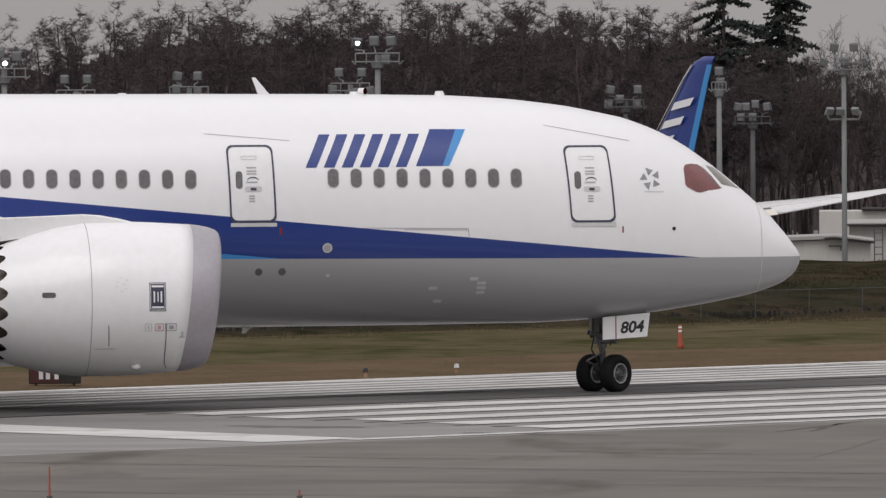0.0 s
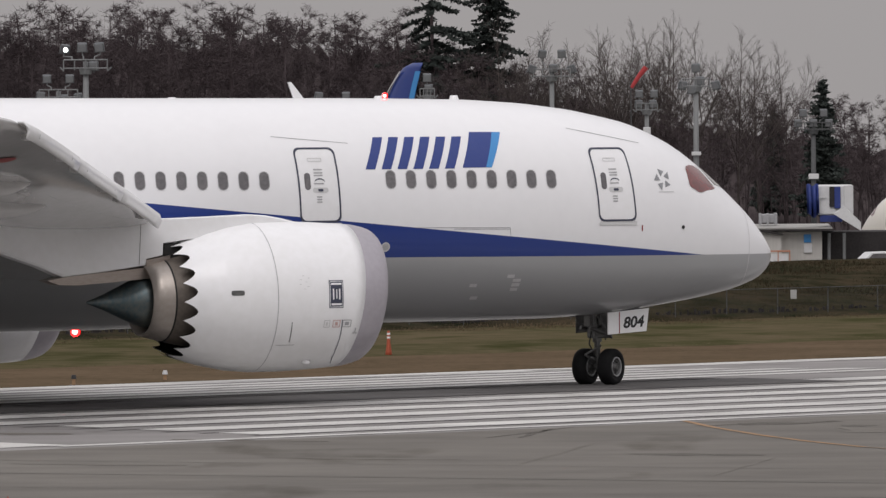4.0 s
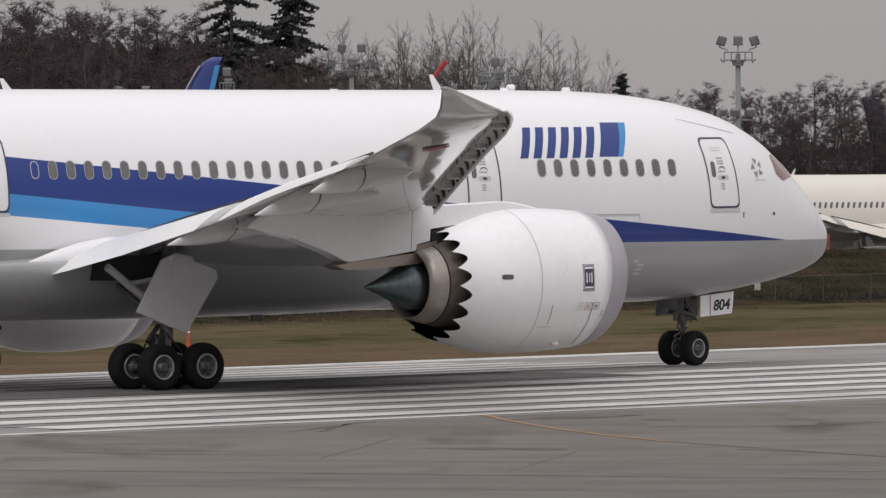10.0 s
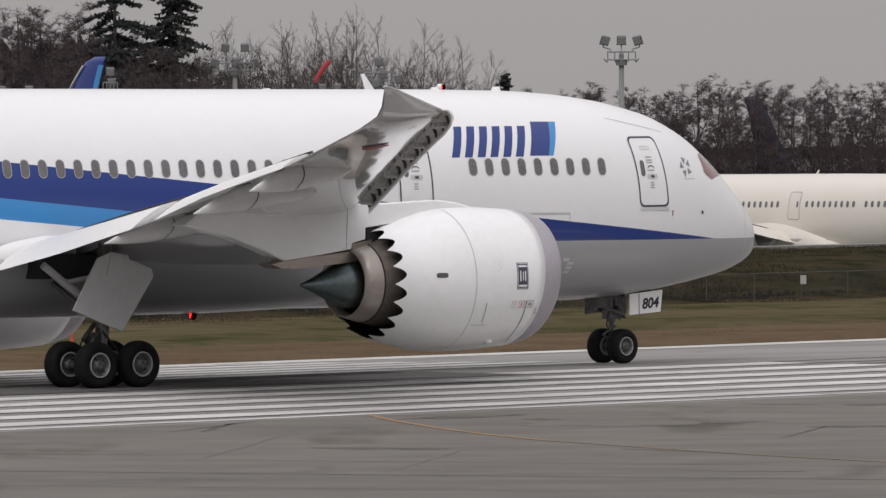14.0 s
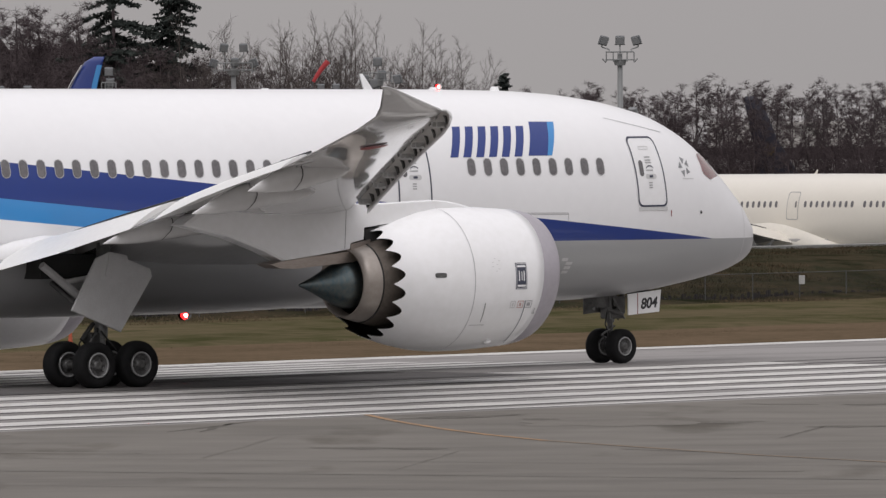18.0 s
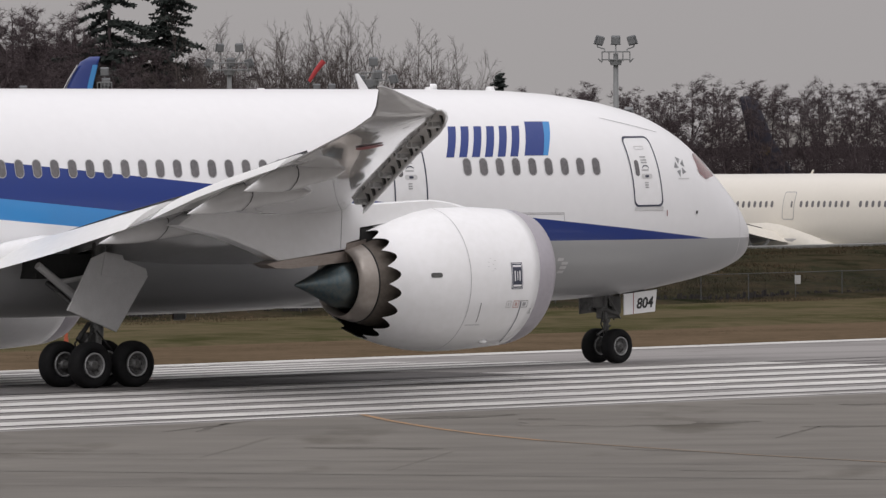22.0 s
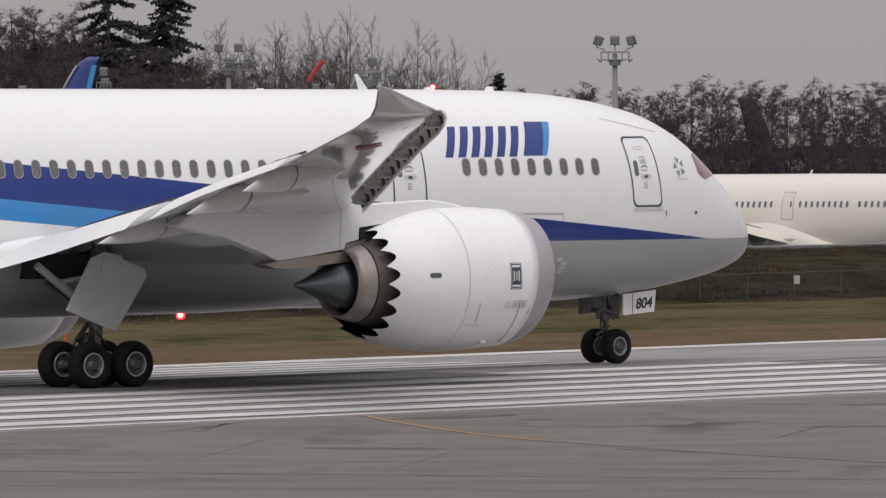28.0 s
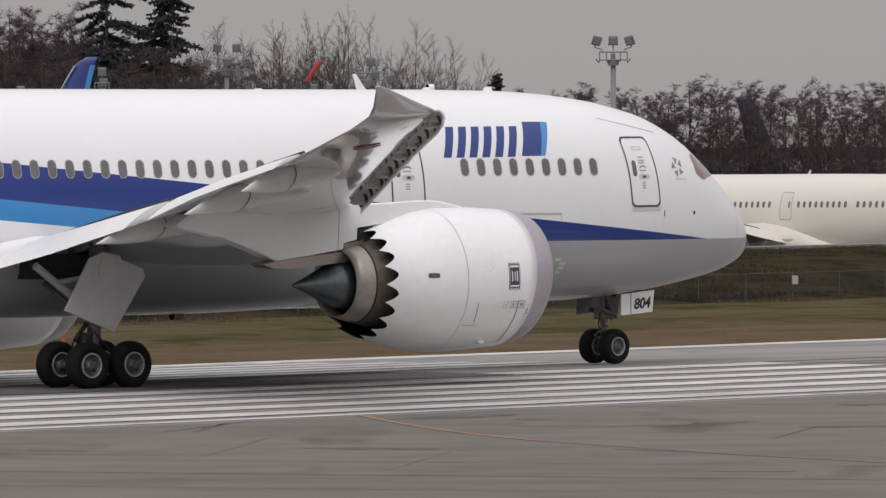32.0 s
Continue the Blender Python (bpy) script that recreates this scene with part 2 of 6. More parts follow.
    truck=material("white_vehicle_paint", (0.66, 0.66, 0.66), 0.35, 0, (0.58, 0.58, 0.58), 1, 4, 0.8),
    navy=material("dark_navy_fin_paint", (0.014, 0.012, 0.024), 0.6, 0, (0.010, 0.009, 0.018), 0.5, 4, 0.8),
    gold=material("gold_emblem_paint", (0.09, 0.055, 0.02), 0.6, 0, (0.05, 0.03, 0.012), 1, 4, 0.8),
    lamp_on=glowing("lit_floodlight_glass", (1.0, 0.98, 0.95), 14.0),
    beacon_glare=glowing("red_beacon_glare", (1.0, 0.025, 0.025), 2.5),
    beacon=glowing("red_beacon_glow", (1.0, 0.09, 0.08), 30.0),
)



def blotched(m, scale, low, high, dark, stretch=(1, 1, 1)):
    """Adds separate dark blotches of dirt to a material's base colour."""
    n, k = m.node_tree.nodes, m.node_tree.links
    b = n["Principled BSDF"]
    base = b.inputs["Base Color"].links[0].from_socket
    tc, mp, t, r, mix = n.new("ShaderNodeTexCoord"), n.new("ShaderNodeMapping"), n.new("ShaderNodeTexNoise"), n.new("ShaderNodeMapRange"), n.new("ShaderNodeMixRGB")
    mp.inputs["Scale"].default_value = stretch
    t.inputs["Scale"].default_value, t.inputs["Detail"].default_value = scale, 7
    r.inputs["From Min"].default_value, r.inputs["From Max"].default_value = low, high
    mix.blend_type, mix.inputs[2].default_value = "MULTIPLY", (*dark, 1)
    k.new(tc.outputs["Object"], mp.inputs[0]), k.new(mp.outputs[0], t.inputs["Vector"]), k.new(t.outputs[0], r.inputs["Value"])
    k.new(r.outputs[0], mix.inputs[0]), k.new(base, mix.inputs[1]), k.new(mix.outputs[0], b.inputs["Base Color"])


blotched(M["taxiway"], 0.22, 0.60, 0.70, (0.62, 0.60, 0.57), (1, 0.30, 1))
blotched(M["runway"], 0.30, 0.58, 0.72, (0.74, 0.73, 0.72), (1, 0.4, 1))
blotched(M["marking"], 0.8, 0.55, 0.75, (0.70, 0.69, 0.67), (1, 0.5, 1))
blotched(M["bank"], 0.45, 0.50, 0.62, (0.55, 0.60, 0.55))
blotched(M["grass"], 0.30, 0.52, 0.66, (0.62, 0.70, 0.58), (1, 0.6, 1))
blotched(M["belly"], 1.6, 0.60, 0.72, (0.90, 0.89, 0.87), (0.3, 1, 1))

# ---------------------------------------------------------------- mesh helpers


def mesh_from(name, verts, faces, mat, smooth=False):
    me = bpy.data.meshes.new(name)
    me.from_pydata([tuple(v) for v in verts], [], faces)
    me.update()
    for m in mat if isinstance(mat, (list, tuple)) else [mat]:
        me.materials.append(m)
    if smooth:
        me.polygons.foreach_set("use_smooth", [True] * len(me.polygons))
    return me


def part(name, me, parent=None, label=""):
    """One mesh object, under a thing or a part when parent is given."""
    ob = new(name, me)
    ob.parent = parent
    return tagged(ob, label)


def loft(rings, closed=True, cap=True):
    """Vertices and faces of a skin through rings of equal length."""
    n = len(rings[0])
    v = [p for r in rings for p in r]
    f = []
    for i in range(len(rings) - 1):
        for j in range(n if closed else n - 1):
            a, b = i * n + j, i * n + (j + 1) % n
            f.append((a, b, b + n, a + n))
    if cap and closed:
        f.append(tuple(range(n))[::-1])
        f.append(tuple((len(rings) - 1) * n + j for j in range(n)))
    return v, f


def merged(pieces):
    """One vertex and face list out of several."""
    v, f = [], []
    for pv, pf in pieces:
        k = len(v)
        v += list(pv)
        f += [tuple(i + k for i in q) for q in pf]
    return v, f


def box(x0, x1, y0, y1, z0, z1, bevel=0.0):
    """A box with chamfered edges."""
    b = min(bevel, (x1 - x0) / 3, (y1 - y0) / 3, (z1 - z0) / 3)
    if b <= 0:
        v = [(x, y, z) for x in (x0, x1) for y in (y0, y1) for z in (z0, z1)]
        return v, [(0, 1, 3, 2), (4, 6, 7, 5), (0, 4, 5, 1), (2, 3, 7, 6), (0, 2, 6, 4), (1, 5, 7, 3)]
    ring = lambda i, z: [(x0 + i, y0 + b, z), (x0 + b, y0 + i, z), (x1 - b, y0 + i, z), (x1 - i, y0 + b, z),
                         (x1 - i, y1 - b, z), (x1 - b, y1 - i, z), (x0 + b, y1 - i, z), (x0 + i, y1 - b, z)]
    return loft([ring(b, z0), ring(0, z0 + b), ring(0, z1 - b), ring(b, z1)])


def tube(p, q, r0, r1=None, n=8):
    """A tapered round bar from p to q."""
    p, q = Vector(p), Vector(q)
    r1 = r0 if r1 is None else r1
    d = (q - p).normalized()
    a = d.orthogonal().normalized()
    b = d.cross(a)
    ring = lambda c, r: [tuple(c + (a * math.cos(t) + b * math.sin(t)) * r) for t in (2 * math.pi * i / n for i in range(n))]
    return loft([ring(p, r0), ring(q, r1)])


def lathe(profile, axis_y=0.0, axis_z=0.0, n=48, spread=None):
    """Rings about an axis along x through (axis_y, axis_z); profile: (x, radius)."""
    rings = []
    for x, r in profile:
        rings.append([(x, axis_y + r * math.cos(2 * math.pi * j / n), axis_z + r * math.sin(2 * math.pi * j / n)) for j in range(n)])
    return rings


def slab(poly, y0, y1, bevel=0.02):
    """A plate with its outline in x and z, between y0 and y1."""
    c = (sum(p[0] for p in poly) / len(poly), sum(p[1] for p in poly) / len(poly))
    grow = lambda y, k: [(c[0] + (p[0] - c[0]) * k, y, c[1] + (p[1] - c[1]) * k) for p in poly]
    k = 1 - bevel
    return loft([grow(y0, k), grow(y0 + (y1 - y0) * 0.2, 1), grow(y1 - (y1 - y0) * 0.2, 1), grow(y1, k)])


# ---------------------------------------------------------------- the airliner's shape
# stations are metres aft of the nose (x = -station); y is negative to starboard; z above the ground under the wheels
TOP = [(0.15, 3.55), (0.2, 3.68), (0.3, 3.84), (0.62, 4.25), (1.15, 4.86), (1.92, 5.52), (2.61, 6.08), (3.45, 6.68), (4.21, 7.05), (4.98, 7.34),
       (6.51, 7.66), (8.03, 7.85), (9.56, 7.95), (12.6, 8.01), (21, 8.06), (33, 8.15), (40, 8.15), (46, 7.98), (52, 7.55), (56.4, 6.9)]
LOW = [(0.15, 3.55), (0.2, 3.36), (0.35, 3.11), (0.7, 2.86), (1.47, 2.59), (2.71, 2.35), (4.24, 2.12), (5.78, 1.96), (7.31, 1.88), (11, 1.85),
       (15.7, 1.84), (33, 1.95), (37, 2.12), (42, 3.0), (48, 4.4), (53, 5.6), (56.4, 6.4)]
WIDE = [(0.15, 0.02), (0.2, 0.24), (0.3, 0.44), (0.62, 0.80), (1.15, 1.16), (2.0, 1.58), (3.15, 2.00), (4.0, 2.28), (4.6, 2.42), (5.7, 2.65), (7.0, 2.79),
        (8.3, 2.86), (10, 2.885), (36, 2.885), (42, 2.5), (48, 1.75), (53, 0.95), (56.4, 0.3)]
MID = [(0.15, 3.55), (1.15, 3.78), (3.0, 4.22), (5.0, 4.58), (8.0, 4.85), (12, 4.92), (33, 5.02), (40, 5.15), (48, 6.0), (56.4, 6.65)]
SHAPE = 2.25


def at(table, s):
    return float(np.interp(s, [a for a, _ in table], [b for _, b in table]))


def skin_y(x, z, side=-1, lift=0.0):
    """Where the fuselage's side lies at x and z."""
    s = -x
    w, m = at(WIDE, s), at(MID, s)
    h = at(TOP, s) - m if z > m else m - at(LOW, s)
    k = min(abs(z - m) / h, 0.999)
    return side * (w * (1 - k ** SHAPE) ** (1 / SHAPE) + lift)


def fuselage_mesh(mat):
    st = [0.15, 0.17, 0.2, 0.25, 0.3, 0.4, 0.5, 0.62, 0.8, 1.0, 1.25] + list(np.arange(1.55, 10, 0.35)) + list(np.arange(10.5, 36, 1.5)) + list(np.arange(36.5, 56.5, 1.0)) + [56.4]
    # smooth the tables so that the nose curves evenly
    rings = []
    for s in st:
        d = 0.25 if 1 < s < 40 else 0.02
        mean = lambda tab: sum(at(tab, max(0.15, s + e)) for e in (-d, -d / 2, 0, d / 2, d)) / 5
        t, l, w, m = mean(TOP), mean(LOW), mean(WIDE), mean(MID)
        ring = []
        for j in range(72):
            a = 2 * math.pi * j / 72
            c, q = math.cos(a), math.sin(a)
            e = 2 / SHAPE
            ring.append((-s, w * math.copysign(abs(c) ** e, c), m + (t - m if q > 0 else m - l) * math.copysign(abs(q) ** e, q)))
        rings.append(ring)
    return mesh_from("fuselage", *loft(rings), mat, True)


def loop_patch(name, loop, mat, parent, lift=0.006, rings=3, side=-1, label=""):
    """A thin skin on the fuselage inside an outline given in x and z."""
    cx, cz = sum(p[0] for p in loop) / len(loop), sum(p[1] for p in loop) / len(loop)
    v, f, n = [], [], len(loop)
    for i in range(rings):
        k = 1 - i / rings
        v += [(cx + (x - cx) * k, skin_y(cx + (x - cx) * k, cz + (z - cz) * k, side, lift), cz + (z - cz) * k) for x, z in loop]
    v.append((cx, skin_y(cx, cz, side, lift), cz))
    for i in range(rings - 1):
        f += [(i * n + j, i * n + (j + 1) % n, (i + 1) * n + (j + 1) % n, (i + 1) * n + j) for j in range(n)]
    f += [((rings - 1) * n + j, (rings - 1) * n + (j + 1) % n, len(v) - 1) for j in range(n)]
    return part(name, mesh_from(name, v, f, mat, True), parent, label)


def ring_patch(name, loop, width, mat, parent, lift=0.008, side=-1, label=""):
    """A band of that width along the inside of an outline."""
    cx, cz = sum(p[0] for p in loop) / len(loop), sum(p[1] for p in loop) / len(loop)
    hx, hz = max(abs(p[0] - cx) for p in loop), max(abs(p[1] - cz) for p in loop)
    v, n = [], len(loop)
    for k in (0, width):
        for x, z in loop:
            px, pz = cx + (x - cx) * (1 - k / hx), cz + (z - cz) * (1 - k / hz)
            v.append((px, skin_y(px, pz, side, lift), pz))
    f = [(j, (j + 1) % n, n + (j + 1) % n, n + j) for j in range(n)]
    return part(name, mesh_from(name, v, f, mat, True), parent, label)


def quad_patch(name, a, b, c, d, mat, parent, lift=0.006, nu=3, nv=8, side=-1, label=""):
    """A four-sided skin on the fuselage; corners in x and z, a-b below, d-c above."""
    v, f = [], []
    for i in range(nv + 1):
        for j in range(nu + 1):
            s, t = j / nu, i / nv
            x = (1 - t) * ((1 - s) * a[0] + s * b[0]) + t * ((1 - s) * d[0] + s * c[0])
            z = (1 - t) * ((1 - s) * a[1] + s * b[1]) + t * ((1 - s) * d[1] + s * c[1])
            v.append((x, skin_y(x, z, side, lift), z))
    for i in range(nv):
        for j in range(nu):
            k = i * (nu + 1) + j
            f.append((k, k + 1, k + nu + 2, k + nu + 1))
    return part(name, mesh_from(name, v, f, mat, True), parent, label)


def rounded(cx, cz, w, h, r, n=5, lean=0.0, step=0.12):
    """A rounded rectangle in x and z, with points along its sides; lean: how far the top is shifted aft per metre of height."""
    pts = []
    cor = [(w / 2 - r, h / 2 - r, 0), (-w / 2 + r, h / 2 - r, 90), (-w / 2 + r, -h / 2 + r, 180), (w / 2 - r, -h / 2 + r, 270)]
    for i, (x, z, a0) in enumerate(cor):
        arc = [(x + r * math.cos(radians(a0 + 90 * j / n)), z + r * math.sin(radians(a0 + 90 * j / n))) for j in range(n + 1)]
        nx, nz, a1 = cor[(i + 1) % 4]
        e = (nx + r * math.cos(radians(a1)), nz + r * math.sin(radians(a1)))
        m = int(math.dist(arc[-1], e) / step)
        arc += [(arc[-1][0] + (e[0] - arc[-1][0]) * j / (m + 1), arc[-1][1] + (e[1] - arc[-1][1]) * j / (m + 1)) for j in range(1, m + 1)]
        pts += arc
    return [(cx + x - lean * z, cz + z) for x, z in pts]


# ---------------------------------------------------------------- airliner parts
SPAN = [  # |y|, leading edge x, trailing edge x, leading edge z, trailing edge z, thickness, z to which the fixed wing points
    (2.0, -18.0, -30.6, 3.35, 3.05, 1.35, 3.40), (3.2, -18.8, -30.7, 3.60, 3.12, 1.25, 3.70), (6.0, -20.7, -30.6, 4.18, 3.65, 1.0, 4.30), (10.0, -23.4, -30.6, 4.95, 4.52, 0.78, 4.98),
    (14.0, -26.0, -31.9, 5.60, 5.26, 0.62, 5.54), (18.0, -28.65, -33.3, 6.22, 5.83, 0.48, 6.03), (19.6, -29.7, -33.8, 6.47, 6.05, 0.44, 6.22), (22.0, -31.25, -34.65, 6.85, 6.50, 0.36, 6.58), (25.0, -33.2, -35.75, 7.28, 7.07, 0.27, 7.07),
    (26.4, -34.2, -36.35, 7.50, 7.38, 0.20, 7.38), (27.3, -35.5, -36.95, 7.70, 7.62, 0.13, 7.62), (28.2, -36.8, -37.65, 7.90, 7.86, 0.08, 7.86), (28.9, -37.8, -38.2, 8.05, 8.03, 0.05, 8.03), (29.2, -38.3, -38.5, 8.12, 8.10, 0.03, 8.10)]
FOIL = [(1.0, 0.0), (0.9, 0.18), (0.78, 0.38), (0.6, 0.62), (0.4, 0.78), (0.22, 0.76), (0.1, 0.56), (0.03, 0.3), (0.0, 0.0),
        (0.03, -0.2), (0.1, -0.3), (0.25, -0.36), (0.45, -0.34), (0.65, -0.2), (0.8, -0.06), (0.92, 0.0)]
FLAPS = ((3.0, 9.3), (10.5, 19.5))
CUT = 0.75  # share of the chord at which the flaps begin


def span_at(y):
    return [float(np.interp(y, [r[0] for r in SPAN], [r[i] for r in SPAN])) for i in range(1, 7)]


def section(y, side):
    """A wing section at |y|; ahead of the flaps it is cut short."""
    lx, tx, lz, tz, th, fz = span_at(y)
    c1 = CUT if any(a - 0.01 <= y <= b + 0.01 for a, b in FLAPS) else 1.0
    pts = []
    for c, t in FOIL:
        k = min(c, c1)
        thick = t if c <= c1 else t * 1.0 if t > 0 else t
        base = lz + (fz - lz) * k if c1 < 1 else lz + (fz - lz) * min(k, CUT) + ((tz - lz - (fz - lz) * CUT) * (k - CUT) / (1 - CUT) if k > CUT else 0)
        if c > c1:
            thick = 0.42 if t > 0.1 else -0.12
        pts.append((lx + (tx - lx) * k, side * y, base + thick * th))
    return pts


def flap_mesh(side, y0, y1, mat):
    """A trailing edge flap, lowered out of the wing's line."""
    rings = []
    for i in range(9):
        y = y0 + (y1 - y0) * i / 8
        lx, tx, lz, tz, th, fz = span_at(y)
        hx, hz = lx + (tx - lx) * (CUT + 0.005), lz + (fz - lz) * CUT + 0.16 * th
        pts = []
        for c, t in FOIL:
            sag = 0.10 * th * math.sin(math.pi * c)
            pts.append((hx + (tx - hx) * c, side * y, hz + (tz - hz) * c + sag + t * 0.30 * th))
        rings.append(pts)
    return mesh_from("flap", *loft(rings), mat)


def wing_mesh(side, mat):
    ys = [2.0, 2.6, 2.95, 3.0, 4.5, 6, 8, 9.3, 9.35, 10, 10.45, 10.5, 12, 14, 16, 18, 19.5, 19.55, 20.5, 22, 23.5, 25, 25.8, 26.4, 26.9, 27.3, 27.8, 28.2, 28.6, 28.9, 29.1, 29.2]
    return mesh_from("wing", *loft([section(y, side) for y in ys]), mat, True)


def slat_mesh(side, y0, y1, mat):
    """A drooped leading edge slat: a bent shell ahead of and below the fixed nose of the wing."""
    rings = []
    for i in range(9):
        y = y0 + (y1 - y0) * i / 8
        lx, tx, lz, tz, th, fz = span_at(y)
        ch = 0.76 + 0.08 * min(1, (26.5 - y) / 16)
        shell = [(0.12, 0.20), (0.34, 0.22), (0.52, 0.10), (0.58, -0.10), (0.46, -0.34), (0.40, -0.33), (0.46, -0.12), (0.42, 0.04), (0.30, 0.13), (0.12, 0.15)]
        rings.append([(lx - 0.09 + a * ch, side * y, lz - 0.10 + b * ch) for a, b in shell])
    return mesh_from("slat", *loft(rings), mat, True)


def slat_liner(side, y0, y1):
    """The grey lining of a slat's hollow back."""
    rings = []
    for i in range(9):
        y = y0 + (y1 - y0) * i / 8
        lx, tx, lz, tz, th, fz = span_at(y)
        ch = 0.76 + 0.08 * min(1, (26.5 - y) / 16)
        back = [(0.41, -0.25), (0.45, -0.12), (0.41, 0.035), (0.29, 0.12), (0.13, 0.14)]
        rings.append([(lx - 0.094 + a * ch, side * y, lz - 0.103 + b * ch) for a, b in back])
    v = [p for r in rings for p in r]
    return mesh_from("slat_lining", v, [(5 * i + j, 5 * i + j + 1, 5 * i + 6 + j, 5 * i + 5 + j) for i in range(8) for j in range(4)], M["liner"], True)


def canoe(side, y, tail, length, wide, deep, mat):
    """A flap track fairing: a slim pod with a sharp tail whose nose sinks into the wing's lower skin."""
    rings, (tx, tz) = [], tail
    lx, ex, lz, ez, th, fz = span_at(y)
    for i in range(15):
        u = i / 14
        r = max(0.015, math.sin(math.pi / 2 * min(1, u / 0.55)) ** 0.95 if u < 0.55 else math.cos(math.pi / 2 * (u - 0.55) / 0.45) ** 0.7)
        x = tx + u * length
        k = min(max((x - lx) / (ex - lx), 0), 0.8)
        skin = lz + (fz - lz) * k + float(np.interp(k, [0.25, 0.45, 0.65, 0.8], [-0.36, -0.34, -0.2, -0.06])) * th
        cz = tz + (skin - 0.03 - tz) * min(1, u * 1.5)
        rings.append([(x, side * y + wide / 2 * r * math.copysign(abs(math.cos(a)) ** 0.75, math.cos(a)), cz + deep / 2 * r * math.sin(a)) for a in (2 * math.pi * j / 16 for j in range(16))])
    return rings


def canoe_joint(rings):
    """The dark curved gap where the fairing's tail parts from its fixed nose."""
    a, b = rings[6], rings[7]
    v, pick = [], [j for j in range(5, 12)]
    ca = sum((Vector(p) for p in a), Vector()) / 16
    for i, j in enumerate(pick):
        p, q = Vector(a[j % 16]), Vector(b[j % 16])
        u = i / (len(pick) - 1)
        o = p + (p - ca).normalized() * 0.016 + (q - p) * (0.75 * math.sin(math.pi * min(1.0, u * 1.1)) - 0.25 * u)
        v += [tuple(o), tuple(o + (q - p).normalized() * 0.03)]
    return v, [(2 * i, 2 * i + 1, 2 * i + 3, 2 * i + 2) for i in range(len(pick) - 1)]


ENGINE_Z = 2.86
COWL = [(17.35, 1.60), (17.37, 1.67), (17.45, 1.735), (17.60, 1.79), (17.88, 1.85), (18.11, 1.873)]
COWL2 = [(18.11, 1.873), (18.4, 1.89), (19.0, 1.93), (19.8, 1.965), (20.6, 1.96), (21.3, 1.88), (21.9, 1.74), (22.35, 1.60)]


def engine(parent, side, y, white, detail=True):
    """A turbofan: inlet lip, cowls, saw-tooth nozzle, core, exhaust cone and the pylon that carries it."""
    cy = side * y
    n = 72
    tip = lambda rings: [[(p[0] - 0.20 * (ENGINE_Z - p[2]) / 1.9 * min(1, max(0, (20.0 + p[0]) / 1.9)), p[1], p[2]) for p in r] for r in rings]
    inner = [(17.35, 1.60), (17.41, 1.50), (17.7, 1.42), (18.6, 1.43)]
    v, f = loft(tip(lathe([(-s, r) for s, r in inner[::-1]], cy, ENGINE_Z, n)) + tip(lathe([(-s, r) for s, r in COWL[1:]], cy, ENGINE_Z, n)), cap=False)
    part("inlet_lip", mesh_from("inlet_lip", v, f, M["lip"], True), parent, "bare metal engine inlet lip")
    sag = lambda s: 0.07 * min(1.0, max(0.0, (s - 20.4) / 1.9))  # the nozzle's axis droops a little
    v, f = loft([[(p[0], p[1], p[2] - sag(-p[0])) for p in r] for r in tip(lathe([(-18.111, 1.85)] + [(-s, r) for s, r in COWL2[:-1]], cy, ENGINE_Z, n))], cap=False)
    part("fan_cowl", mesh_from("fan_cowl", v, f, white, True), parent)
    v, f = loft(lathe([(-18.6, 1.43), (-18.65, 0.45), (-18.3, 0.3), (-17.95, 0.02)], cy, ENGINE_Z, n), cap=False)
    part("fan", mesh_from("fan", v, f, M["duct"], True), parent)
    # nozzle with rounded teeth, white outside and dark inside
    teeth, rings, rings2 = 18, [], []
    for k in range(8):
        u = k / 7
        o, i2 = [], []
        for j in range(n * 2):
            a = 2 * math.pi * j / (n * 2)
            wave = 1 - abs(math.sin(a * teeth / 2))
            edge = 22.70 + 0.35 * wave
            s = 21.9 + (edge - 21.9) * u
            r = float(np.interp(s, [21.9, 22.4, 23.1], [1.742, 1.60, 1.39]))
            cz = ENGINE_Z - sag(s)
            o.append((-s, cy + r * math.cos(a), cz + r * math.sin(a)))
            i2.append((-s, cy + (r - 0.03) * math.cos(a), cz + (r - 0.03) * math.sin(a)))
        rings.append(o)
        rings2.append(i2)
    part("nozzle_cowl", mesh_from("nozzle_cowl", *loft(rings, cap=False), white, True), parent, "white nozzle with saw-tooth trailing edge")
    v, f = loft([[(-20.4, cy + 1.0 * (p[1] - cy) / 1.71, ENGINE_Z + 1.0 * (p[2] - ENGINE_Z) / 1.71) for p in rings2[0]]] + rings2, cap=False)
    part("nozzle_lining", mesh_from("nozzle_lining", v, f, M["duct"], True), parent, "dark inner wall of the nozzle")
    v, f = loft(lathe([(-23.12, 1.075), (-23.4, 1.015), (-23.69, 0.935), (-23.70, 0.90), (-23.3, 0.86)], cy, ENGINE_Z - 0.04, n), cap=False)
    part("core_cowl", mesh_from("core_cowl", v, f, M["core"], True), parent, "bare metal core cowl")
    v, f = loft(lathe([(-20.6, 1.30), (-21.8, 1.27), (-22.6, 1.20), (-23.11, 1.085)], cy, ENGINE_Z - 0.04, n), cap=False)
    part("core_duct", mesh_from("core_duct", v, f, M["duct_wall"], True), parent, "inner wall of the fan duct, darkened for shade")
    v, f = loft(lathe([(-23.09, 1.085), (-23.10, 1.098), (-23.13, 1.088), (-23.14, 1.06)], cy, ENGINE_Z - 0.04, n), cap=False)
    part("core_joint", mesh_from("core_joint", v, f, M["duct"], True), parent, "dark joint ring on the core cowl")
